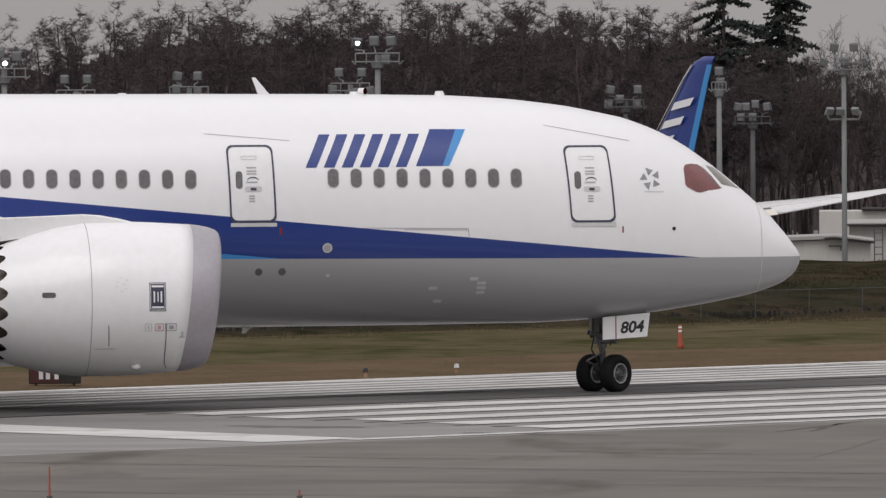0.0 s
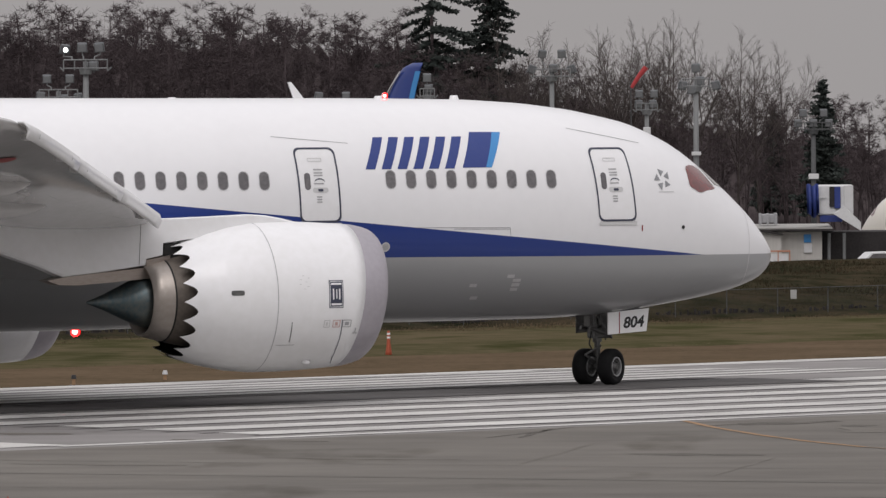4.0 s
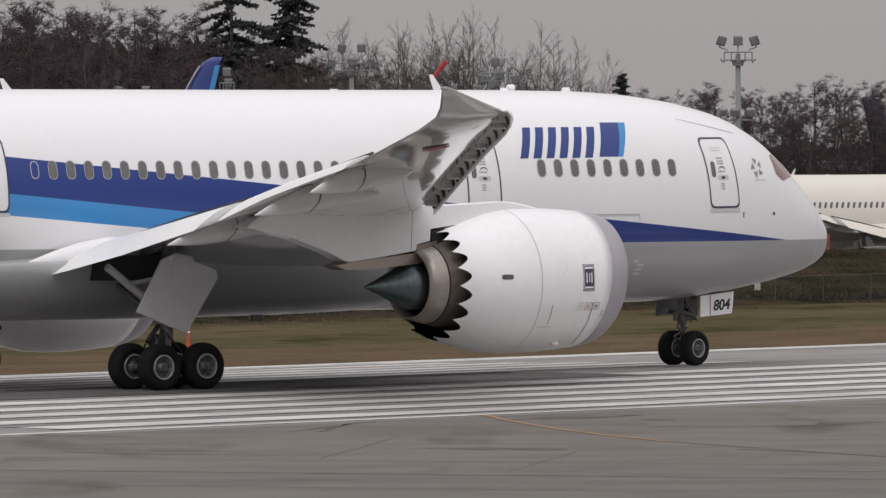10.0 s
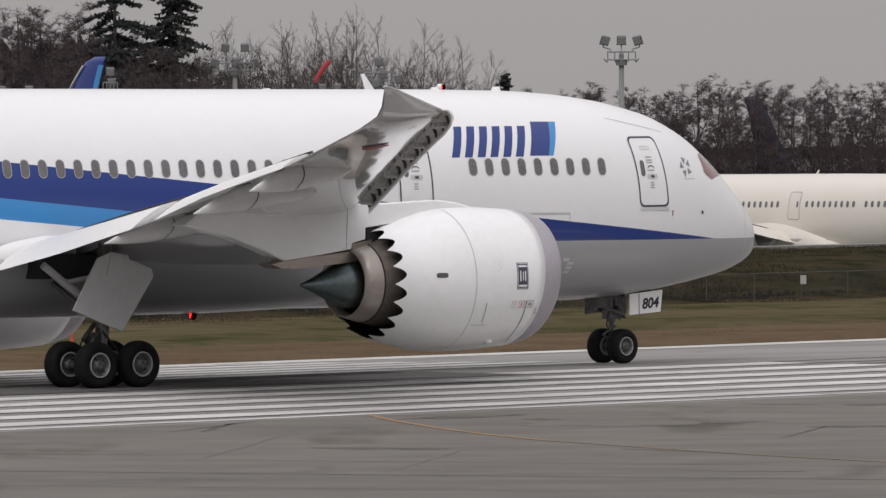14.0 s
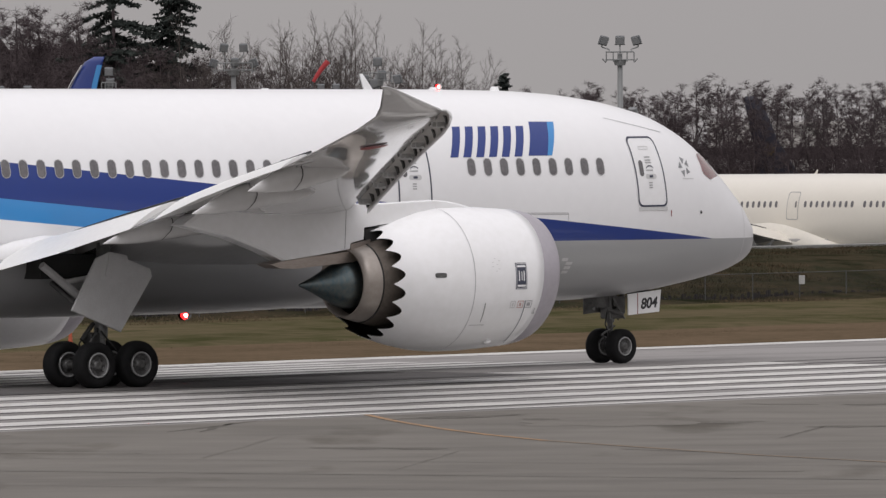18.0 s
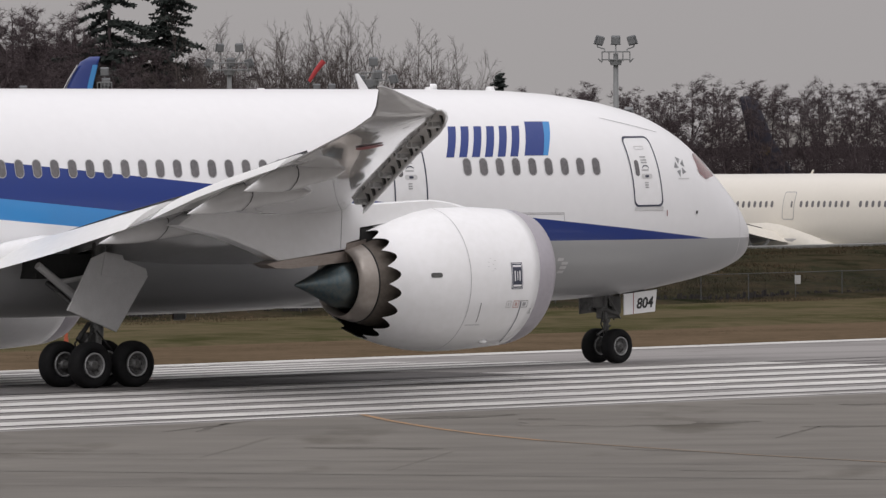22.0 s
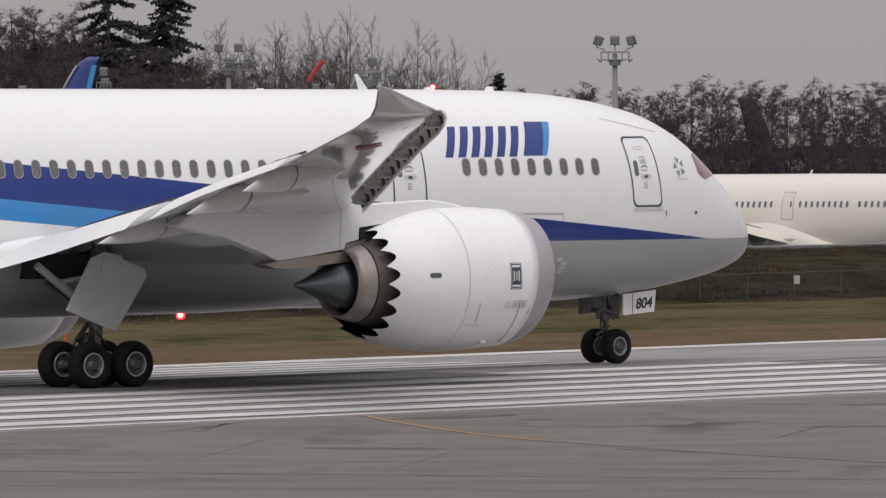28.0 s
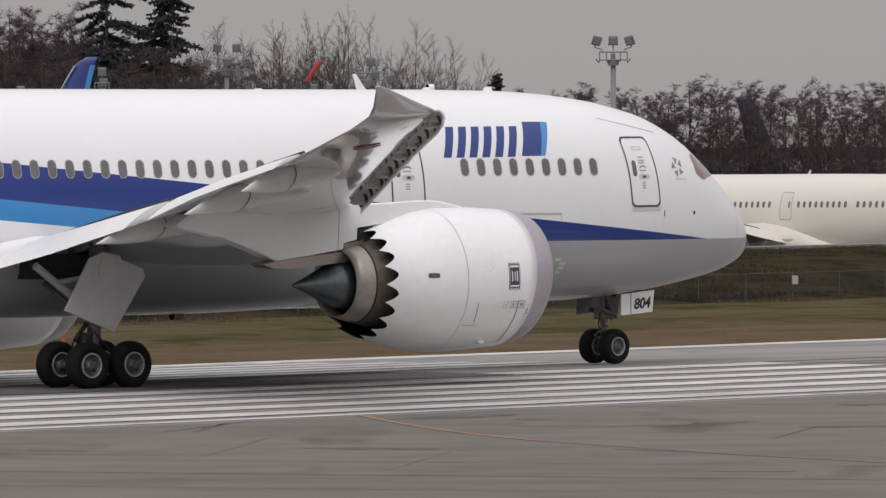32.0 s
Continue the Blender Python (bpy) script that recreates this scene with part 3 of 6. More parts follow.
    v, f = loft(lathe([(-23.2, 0.66), (-23.6, 0.66), (-23.85, 0.60), (-24.25, 0.42), (-24.75, 0.20), (-25.16, 0.045), (-25.22, 0.0)], cy, ENGINE_Z - 0.08, n), cap=False)
    part("exhaust_cone", mesh_from("exhaust_cone", v, f, M["plug"], True), parent, "blue-tinted conical exhaust plug")
    py = cy
    # pylon
    side_poly = [(-19.2, 4.76), (-19.7, 4.89), (-20.2, 4.98), (-20.6, 5.01), (-21.6, 4.97), (-22.9, 4.93), (-23.7, 4.97), (-24.8, 5.15), (-28.9, 4.75), (-29.4, 4.45), (-27.8, 4.12), (-26.6, 3.72), (-25.95, 3.44),
                 (-25.0, 3.54), (-23.65, 3.72), (-23.62, 3.88), (-23.15, 3.98), (-23.13, 4.30), (-22.1, 4.42), (-20.5, 4.62)]
    ring = lambda dy, k: [(px + (-23.8 - px) * k, py + dy, pz + (4.4 - pz) * k) for px, pz in side_poly]
    part("pylon", mesh_from("pylon", *loft([ring(-0.30, 0.035), ring(-0.26, 0.0), ring(0.26, 0.0), ring(0.30, 0.035)]), white), parent)
    part("duct_divider", mesh_from("duct_divider", *slab([(-21.2, 4.45), (-21.2, 3.6), (-22.6, 3.55), (-23.12, 3.75), (-23.12, 4.26)], py - 0.29, py + 0.29), M["duct"]), parent, "divider wall, black for the darkness inside the nozzle")
    part("bifurcation_fairing", mesh_from("bifurcation_fairing", *slab([(-22.95, 3.99), (-23.64, 3.87), (-23.66, 3.55), (-23.60, 3.36), (-23.05, 3.55)], py - 0.335, py + 0.335), M["titanium"]), parent, "bare metal fairing between core and pylon")
    part("pylon_heat_shield", mesh_from("pylon_heat_shield", *slab([(-23.55, 3.68), (-23.55, 3.38), (-24.6, 3.30), (-25.6, 3.23), (-26.15, 3.25), (-26.48, 3.37), (-26.05, 3.44), (-25.26, 3.53)], py - 0.325, py + 0.325, 0.035), M["titanium"]), parent,
         "bare metal heat shield under the pylon")
    part("pylon_joint", mesh_from("pylon_joint", [(-23.77, py - 0.306, 4.86), (-23.785, py - 0.306, 4.86), (-23.845, py - 0.306, 3.75), (-23.83, py - 0.306, 3.75)], [(0, 1, 2, 3)], M["hub"]), parent)
    if not detail:
        return
    sy = lambda s, z, e=0.008: cy + side * (math.sqrt(max(0.01, float(np.interp(s, [a for a, _ in COWL + COWL2], [b for _, b in COWL + COWL2])) ** 2 - (z - ENGINE_Z) ** 2)) + e)

    def cowl_patch(name, poly, mat, e=0.008, label="", grid=5):
        (a, b, c, d) = poly
        v, f = [], []
        for i in range(grid + 1):
            for j in range(grid + 1):
                s, t = j / grid, i / grid
                px = (1 - t) * ((1 - s) * a[0] + s * b[0]) + t * ((1 - s) * d[0] + s * c[0])
                pz = (1 - t) * ((1 - s) * a[1] + s * b[1]) + t * ((1 - s) * d[1] + s * c[1])
                v.append((-px, sy(px, pz, e), pz))
        f = [(i * (grid + 1) + j, i * (grid + 1) + j + 1, (i + 1) * (grid + 1) + j + 1, (i + 1) * (grid + 1) + j) for i in range(grid) for j in range(grid)]
        return part(name, mesh_from(name, v, f, mat, True), parent, label)

    rect = lambda s0, s1, z0, z1: [(s0, z0), (s1, z0), (s1, z1), (s0, z1)]
    badge = cowl_patch("maker_badge", rect(18.75, 19.17, 2.58, 3.30), M["seal"], 0.008, "dark engine maker badge with pale bars")
    for z0, z1, s0, s1 in ((3.18, 3.23, 18.81, 19.11), (2.65, 2.70, 18.81, 19.11), (2.80, 3.08, 18.85, 18.89), (2.82, 3.06, 18.94, 18.97), (2.80, 3.08, 19.03, 19.07), (3.265, 3.28, 18.78, 19.14), (2.60, 2.615, 18.78, 19.14), (2.62, 3.26, 18.77, 18.785), (2.62, 3.26, 19.135, 19.15)):
        cowl_patch("badge_bar", rect(s0, s1, z0, z1), M["white"], 0.014, "pale bar").parent = badge
    vent = [(21.70 + 0.17 * math.copysign(abs(math.cos(a)) ** 0.35, math.cos(a)), 3.005 + 0.065 * math.copysign(abs(math.sin(a)) ** 0.5, math.sin(a))) for a in (2 * math.pi * j / 24 for j in range(24))]
    part("drain_vent", mesh_from("drain_vent", [(-px, sy(px, pz, 0.01), pz) for px, pz in vent], [tuple(range(24))], M["hub"]), parent, "dark grey vent slot")
    for s0, s1, mt in ((18.47, 18.73, "stencil"), (18.80, 19.02, "red_faint"), (19.10, 19.28, "pale")):
        for z0, z1 in ((2.07, 2.09), (2.245, 2.265)):
            cowl_patch("latch_panel", rect(s0, s1, z0, z1), M[mt], 0.009, grid=2)
        for sx in (s0, s1 - 0.02):
            cowl_patch("latch_panel", rect(sx, sx + 0.02, 2.09, 2.245), M[mt], 0.009, grid=2)
        cowl_patch("latch_panel", rect(s0 + 0.07, s1 - 0.07, 2.12, 2.21), M[mt], 0.009, grid=2)
    edge = [(18.74, 2.27), (18.72, 2.03), (18.71, 1.77), (18.71, 1.47), (18.69, 1.25), (18.60, 1.10)]
    for (s0, z0), (s1, z1) in zip(edge, edge[1:]):
        cowl_patch("cowl_seam", [(s1, z1), (s1 + 0.022, z1), (s0 + 0.022, z0), (s0, z0)], M["seal"], 0.009, grid=3)
    cowl_patch("cowl_seam", [(20.16, 1.70), (20.18, 1.70), (20.21, 2.23), (20.19, 2.23)], M["hub"], 0.009)
    cowl_patch("cowl_seam", [(20.0, 1.62), (20.52, 1.62), (20.52, 1.635), (20.0, 1.635)], M["stencil"], 0.009)
    cowl_patch("cowl_seam", [(18.30, 1.93), (18.33, 1.93), (18.33, 2.05), (18.30, 2.05)], M["stencil"], 0.009)
    cowl_patch("cowl_seam", [(18.25, 1.90), (18.38, 1.90), (18.38, 1.925), (18.25, 1.925)], M["stencil"], 0.009)
    for ds, dz in ((0.02, 0.20), (-0.13, 0.14), (0.10, 0.10), (-0.05, 0.04), (0.12, -0.02), (-0.10, -0.08), (0.0, -0.14)):
        cowl_patch("stencil", rect(19.84 + ds, 19.90 + ds, 3.22 + dz, 3.235 + dz), M["pale"], 0.009, grid=1)
    dome = [[(-19.41 + 0.125 * k * math.cos(t), sy(19.41, 1.17, 0.0) - side * 0.02 + side * 0.13 * h, 1.15 + 0.075 * k * math.sin(t)) for t in (2 * math.pi * j / 14 for j in range(14))] for k, h in ((1.0, 0.0), (0.9, 0.5), (0.6, 0.85), (0.2, 1.0))]
    part("blow_out_cap", mesh_from("blow_out_cap", *loft(dome), M["white"], True), parent, "small white drain cap")
    seam = []
    for a in np.linspace(radians(95), radians(262), 60):
        seam.append([(-20.62 - w, cy + side * -1 * (1.957 + 0.006) * math.cos(a), ENGINE_Z - sag(20.62) + (1.957 + 0.006) * math.sin(a)) for w in (0, 0.016)])
    part("cowl_joint", mesh_from("cowl_joint", [p for r in seam for p in r], [(2 * i, 2 * i + 1, 2 * i + 3, 2 * i + 2) for i in range(59)], M["line"]), parent)


def wheel(name, parent, centre, radius, width, label):
    """A wheel about the y axis: rim with hub and a tyre, lying at the wheel's own centre."""
    prof = [(0.55, -0.36), (0.62, -0.47), (0.80, -0.5), (0.93, -0.44), (0.985, -0.3), (1.0, -0.12), (1.0, 0.12), (0.985, 0.3), (0.93, 0.44), (0.80, 0.5), (0.62, 0.47), (0.55, 0.36)]
    n = 40
    ring = lambda r, w: [(radius * r * math.cos(2 * math.pi * j / n), width * w, radius * r * math.sin(2 * math.pi * j / n)) for j in range(n)]
    rim_prof = [(0.55, -0.36), (0.53, -0.43), (0.46, -0.45), (0.42, -0.30), (0.30, -0.22), (0.22, -0.30), (0.20, -0.44), (0.0, -0.46)]
    rings = [ring(r, w) for r, w in rim_prof[::-1]] + [ring(0.55, 0.36), ring(0.53, 0.43), ring(0.46, 0.45), ring(0.42, 0.30), ring(0.30, 0.22), ring(0.20, 0.40), ring(0.0, 0.42)]
    rim = part(name, mesh_from("rim", *loft(rings, cap=False), M["rim_web"], True), parent, label)
    rim.location = centre
    part("tyre", mesh_from("tyre", *loft([ring(r, w) for r, w in prof], cap=False), M["tyre"], True), rim, "black rubber tyre")
    flange = loft([ring(0.535, -0.452), ring(0.54, -0.472), ring(0.50, -0.478), ring(0.465, -0.455), ring(0.47, -0.40)], cap=False)
    part("rim_flange", mesh_from("rim_flange", *flange, M["rim_pale"], True), rim, "pale grey rim flange")
    spokes = []
    for k in range(9):
        a = 2 * math.pi * k / 9
        v, f = tube((0, -0.40 * width, 0.33 * radius), (0, -0.26 * width, 0.33 * radius), 0.035 * radius, n=6)
        spokes.append(([(x * math.cos(a) - z * math.sin(a), y, x * math.sin(a) + z * math.cos(a)) for x, y, z in v], f))
    v, f = merged(spokes + [tube((0, -0.47 * width, 0), (0, 0.45 * width, 0), 0.15 * radius, 0.17 * radius, n=14), tube((0, -0.50 * width, 0), (0, -0.47 * width, 0), 0.07 * radius, n=10)])
    part("hub", mesh_from("hub", v, f, M["hub"]), rim, "dark wheel hub with brake bolts")
    return rim

# ---------------------------------------------------------------- ground
HEAD = radians(44)  # the runway's direction


def rw(u, v, z=0.0):
    """A point in metres along (u) and across (v) the runway."""
    return (u * math.cos(HEAD) - v * math.sin(HEAD), u * math.sin(HEAD) + v * math.cos(HEAD), z)


LIE = [(-3000, 0.0), (150, 0.0), (180.7, 0.0), (202.6, -0.46), (216, -0.46), (236, -0.46), (238, -0.40), (247, 0.55), (255, 0.80), (262, 0.87), (275, 0.3), (310, -6.9), (780, -6.9), (6000, -620)]


def lie(v):
    return float(np.interp(v, [a for a, _ in LIE], [b for _, b in LIE]))


def strip(name, u0, u1, v0, v1, mat, lift, label="", kind="structure", du=8.0, dv=3.0, parent=None, rough=0.0):
    """A sheet that follows the lie of the land, lifted above it."""
    vs = sorted({v0, v1, *[a for a, _ in LIE if v0 < a < v1], *(np.arange(v0 + dv, v1, dv) if dv else [])})
    us = list(np.linspace(u0, u1, max(2, int((u1 - u0) / du) + 1)))
    vv = []
    for u in us:
        for v in vs:
            fade = min(1.0, 0.08 + (v - v0) / 1.6, 0.08 + (v1 - v) / 1.6) if rough else 1.0
            r = rough * (noise.noise((u * 0.13, v * 0.13, 3.0)) + 0.5 * noise.noise((u * 0.5, v * 0.5, 7.0)))
            vv.append(rw(u, v, lie(v) + (lift + r) * fade))
    n = len(vs)
    f = [(i * n + j, (i + 1) * n + j, (i + 1) * n + j + 1, i * n + j + 1) for i in range(len(us) - 1) for j in range(n - 1)]
    ob = part(name, mesh_from(name, vv, f, mat, True), parent)
    return tagged(ob, label, kind=kind)


# one sheet to the horizon; runway, soil and bank lie on it
strip("ground", -3000, 4200, -3000, 6000, M["grass"], -0.05, "flat airfield ground with winter grass", dv=None, du=300)
strip("grass_verge", 60, 420, 214.5, 238, M["grass"], 0.10, "olive brown winter grass beside the runway", du=2.5, dv=1.5, rough=0.07)
strip("soil_verge", 60, 420, 202.3, 216.5, M["soil"], 0.06, "bare brown soil strip along the runway", du=2.5, dv=1.5, rough=0.05)
strip("bank", 60, 460, 236.5, 276, M["bank"], 0.14, "low bank with dark rough grass and brambles", du=1.6, dv=0.8, rough=0.16)
strip("apron", -400, 900, 300, 760, M["apron"], 0.0, "grey concrete parking apron", du=100, dv=None)
v, f = [], []
for i in range(24):
    u = 283 + 2.6 * i
    z = 0.86 + 0.03 * noise.noise((u * 0.3, 0, 0))
    v += [rw(u, 261.6, 0.7), rw(u, 261.6, z + 0.24), rw(u, 262.0, z + 0.26), rw(u, 262.0, 0.7)]
f = [(4 * i + j, 4 * i + j + 1, 4 * i + 5 + j, 4 * i + 4 + j) for i in range(23) for j in range(3)]
tagged(part("kerb", mesh_from("kerb", v, f, M["apron"])), "low grey concrete kerb on top of the bank", kind="structure")
road = strip("runway", -200, 900, 158.2, 202.4, M["runway"], 0.0, "pale grey runway with worn white threshold stripes", du=25)
strip("pavement", -200, 900, -20, 158.2, M["taxiway"], 0.0, "grey weathered asphalt taxiway apron", du=50, dv=None)


def painted(name, u0, u1, v0, v1, mat="marking", label="", lift=0.012):
    return strip(name, u0, u1, v0, v1, M[mat], lift, label, kind="", du=6, dv=None, parent=road)


painted("edge_line", 137.6, 620, 158.75, 159.35, label="thin white runway edge line")
painted("edge_line", 137.6, 620, 199.0, 201.9, label="white far edge line")
painted("threshold_bar", 135.3, 138.3, 159.4, 201.5, label="broad white threshold bar")
PITCH = 3.27
RUBBER = 182.0
for i in range(6):
    painted("threshold_stripe", 145.4 + 0.3 * (i % 3), 194.0, 160.55 + PITCH * i, 162.2 + PITCH * i)
    painted("threshold_stripe", 145.4 + 0.3 * (i % 3), 194.0, 183.7 + 2.95 * i, 185.3 + 2.95 * i)
    for v in (160.55 - 0.24 + PITCH * i, 162.2 + PITCH * i):
        painted("dark_edge", 145.0, 420, v, v + 0.24, "skid", "thin dark dirt line beside the stripe", 0.010)
for v, w in ((178.6, 4.2), (182.2, 1.6)):
    painted("rubber_streak", 90, RUBBER, v - w / 2, v + w / 2, "skid", "dark tyre rubber streak along the runway", 0.018)


def ribbon(name, pts, width, mat, lift, label, parent=None, kind=""):
    """A flat painted or filled line along world points on the pavement."""
    v, f = [], []
    for i, p in enumerate(pts):
        a, b = Vector(pts[max(0, i - 1)]), Vector(pts[min(len(pts) - 1, i + 1)])
        d = (b - a).normalized()
        o = Vector((-d.y, d.x)) * width / 2
        v += [(p[0] + o.x, p[1] + o.y, lift), (p[0] - o.x, p[1] - o.y, lift)]
    f = [(2 * i, 2 * i + 1, 2 * i + 3, 2 * i + 2) for i in range(len(pts) - 1)]
    return tagged(part(name, mesh_from(name, v, f, mat), parent), label, kind=kind)


paving = bpy.data.objects["pavement"]
ribbon("taxi_line", [(3.15, 224.6), (3.9, 219.5), (4.94, 214.3), (5.9, 210.6), (7.1, 207.0)], 0.20, M["yellow"], 0.010, "faded orange taxiway lead-in line", paving)
ribbon("taxi_line", [(7.1, 207.0), (9.2, 202.6), (11.4, 198.2), (14.1, 193.8), (18.5, 187.5), (26, 178)], 0.17, M["yellow_worn"], 0.010, "almost worn away orange taxiway line", paving)
ribbon("taxi_line", [(-21.5, 216.2), (-26, 211), (-34, 200)], 0.30, M["yellow"], 0.010, "faded orange taxiway line", paving)
rng = random.Random(4)
for k in range(13):
    y0 = 200.5 - 6.7 * k
    pts = [(-30 + 3 * i, y0 + 9 - 0.40 * (3 * i) + 0.12 * noise.noise((i * 0.7, k * 3.1, 0))) for i in range(28)]
    ribbon("pavement_joint", pts, 0.12 if k % 2 else 0.07, M["seam"], 0.008, "dark tar-filled pavement joint", paving)


def stain(x0, y0, x1, y1, wide, mat, seed):
    """An oil or rubber stain with ragged edges, from (x0, y0) to (x1, y1)."""
    a, b = Vector((x0, y0)), Vector((x1, y1))
    d = (b - a).normalized()
    o = Vector((-d.y, d.x))
    n = 26
    v = []
    for i in range(n + 1):
        u = i / n
        h = wide / 2 * math.sin(math.pi * min(1, max(0.02, u))) ** 0.5
        c = a + (b - a) * u
        up = c + o * h * (0.75 + 0.75 * noise.noise((u * 5, seed * 1.7, 0.3)))
        low = c - o * h * (0.75 + 0.75 * noise.noise((u * 5, seed * 1.7, 9.3)))
        v += [(up.x, up.y, 0.006), (low.x, low.y, 0.006)]
    return part("stain", mesh_from("stain", v, [(2 * i, 2 * i + 1, 2 * i + 3, 2 * i + 2) for i in range(n)], M[mat]), paving, "dark stain on the pavement")


STAINS = [(4.9, 222.3, 5.9, 221.2, 5.0, "stain"), (1.7, 203.9, 4.8, 202.7, 1.6, "stain"), (7.0, 219.9, 7.9, 220.1, 1.2, "stain"), (11.3, 216.6, 12.7, 217.8, 1.3, "stain"),
          (8.6, 202.0, 10.5, 199.9, 0.7, "stain"), (13.5, 214.0, 15.8, 214.2, 1.2, "stain"), (15.4, 228.2, 17.0, 228.8, 1.3, "stain"), (12.8, 229.4, 14.8, 228.7, 0.7, "stain_pale"),
          (-1.6, 213.6, 0.6, 220.5, 0.22, "stain"), (-0.8, 213.6, 0.0, 219.2, 0.28, "stain"), (7.0, 216.0, 10.9, 218.4, 4.5, "stain_pale"), (-0.7, 198.8, 1.0, 210.6, 0.30, "stain_pale"),
          (3.3, 191.6, 5.0, 201.6, 0.16, "stain_pale"), (12.5, 207.4, 14.1, 214.8, 0.14, "stain"), (-9.0, 214.0, -5.2, 212.2, 1.0, "stain_pale"), (-6.5, 203.0, -2.0, 201.4, 1.2, "stain_pale"),
          (-15.0, 219.0, -11.5, 217.5, 1.4, "stain_pale"), (-12.0, 200.5, -8.0, 199.0, 0.9, "stain_pale"), (16.5, 203.5, 19.5, 202.4, 1.0, "stain"), (9.5, 190.6, 12.0, 189.8, 0.6, "stain_pale"), (-3.5, 222.0, -1.4, 223.5, 1.1, "stain_pale")]
for k, (x0, y0, x1, y1, w, mt) in enumerate(STAINS):
    stain(x0, y0, x1, y1, w, mt, k)

# ---------------------------------------------------------------- airliner


def airliner(name, skin, white, wing, detail=True, markings=True):
    """A twin-engined wide-body jet with its parts; starboard is the side at negative y."""
    body = part(name, fuselage_mesh(skin))
    P = lambda n, vf, mat, label="", smooth=False, parent=body: part(n, mesh_from(n, *vf, mat, smooth), parent, label)
    # wing-body fairing
    rings = []
    for s, k in ((15.6, 0.02), (16.6, 0.45), (18.5, 0.85), (21, 1.0), (27, 1.0), (31, 0.9), (34, 0.5), (36.5, 0.02)):
        # widest at the wing root, drawn in towards the keel
        rings.append([(-s, (1.6 + 1.75 * k) * math.copysign(abs(math.cos(a)) ** 0.85, math.cos(a)) * (0.9 if k < 0.1 else 1), 3.40 + (0.3 * k * math.sin(a) if math.sin(a) > 0 else (1.25 + 0.36 * k) * math.sin(a))) for a in (2 * math.pi * j / 44 for j in range(44))])
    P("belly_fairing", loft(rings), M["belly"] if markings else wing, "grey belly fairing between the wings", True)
    if not markings:
        rings = []
        for q, top, w in ((22.5, 3.9, 2.95), (24.0, 4.7, 3.15), (26.0, 5.2, 3.3), (28.0, 5.35, 3.3), (29.5, 5.2, 3.25), (31.0, 4.75, 3.18), (32.5, 4.15, 3.08), (34.0, 3.45, 2.98), (35.5, 2.9, 2.6)):
            rings.append([(-q, w * math.copysign(abs(math.cos(a)) ** 0.55, math.cos(a)), 2.6 + (top - 2.6) * math.copysign(abs(math.sin(a)) ** 0.7, math.sin(a)) * (1 if math.sin(a) > 0 else 0.3)) for a in (2 * math.pi * j / 40 for j in range(40))])
        P("root_fairing", loft(rings), white, "rounded fairing behind the wing root", True)
    sides = (-1, 1)
    for sd in sides:
        part("wing", wing_mesh(sd, wing), body)
        for y0, y1 in ((10.75, 15.5), (15.6, 20.7), (20.8, 26.3)):
            slat = part("slat", slat_mesh(sd, y0, y1, white), body, "white drooped leading edge slat")
            part("slat_lining", slat_liner(sd, y0, y1), slat, "grey lining of the slat")
            for q in range(5):
                y = y0 + 0.35 + (y1 - y0 - 0.7) * q / 4
                lx, tx, lz, tz, th, fz = span_at(y)
                web = slab([(lx + 0.10, lz - 0.035), (lx + 0.24, lz - 0.06), (lx + 0.27, lz - 0.22), (lx + 0.20, lz - 0.27), (lx + 0.16, lz - 0.14)], sd * y - 0.022, sd * y + 0.022)
                part("slat_rib", mesh_from("slat_rib", *web, M["hub"]), slat, "dark rib behind the slat")
            for y in (y0 + 0.9, y1 - 0.9):
                lx, tx, lz, tz, th, fz = span_at(y)
                arm = merged([box(lx - 0.12, lx + 0.30, sd * y - 0.10, sd * y - 0.06, lz - 0.24, lz - 0.12), box(lx - 0.12, lx + 0.28, sd * y + 0.08, sd * y + 0.12, lz - 0.24, lz - 0.12), tube((lx + 0.05, sd * y - 0.22, lz - 0.24), (lx + 0.05, sd * y + 0.25, lz - 0.24), 0.035, n=8)])
                part("slat_track", mesh_from("slat_track", *arm, M["pale"]), slat, "pale slat track and actuator")
        for y0, y1 in FLAPS:
            part("flap", flap_mesh(sd, y0 + 0.02, y1 - 0.02, M["primer"] if markings else M["cream"]), body, "pale lowered trailing edge flap")
        for y, tail, ln in ((8.63, (-31.0, 3.98), 4.6), (14.16, (-32.4, 4.83), 4.2), (18.1, (-33.7, 5.46), 3.4)):
            shape = canoe(sd, y, tail, ln, 0.50, 0.78, wing)
            pod = part("flap_fairing", mesh_from("flap_fairing", *loft(shape), wing, True), body, "pointed flap track fairing")
            part("fairing_joint", mesh_from("fairing_joint", *canoe_joint(shape), M["dark"]), pod)
        # thin black strip along the upper edge of the cove in front of the flaps
        for y0, y1 in FLAPS:
            pts = []
            for i in range(9):
                y = y0 + (y1 - y0) * i / 8
                lx, tx, lz, tz, th, fz = span_at(y)
                pts.append((lx + (tx - lx) * (CUT + 0.004), sd * y, lz + (fz - lz) * CUT + 0.42 * th + 0.016))
            part("flap_edge_line", mesh_from("flap_edge_line", *merged([tube(p, q, 0.024, n=5) for p, q in zip(pts, pts[1:])]), M["black"]), body, "thin black strip")
        rings = []
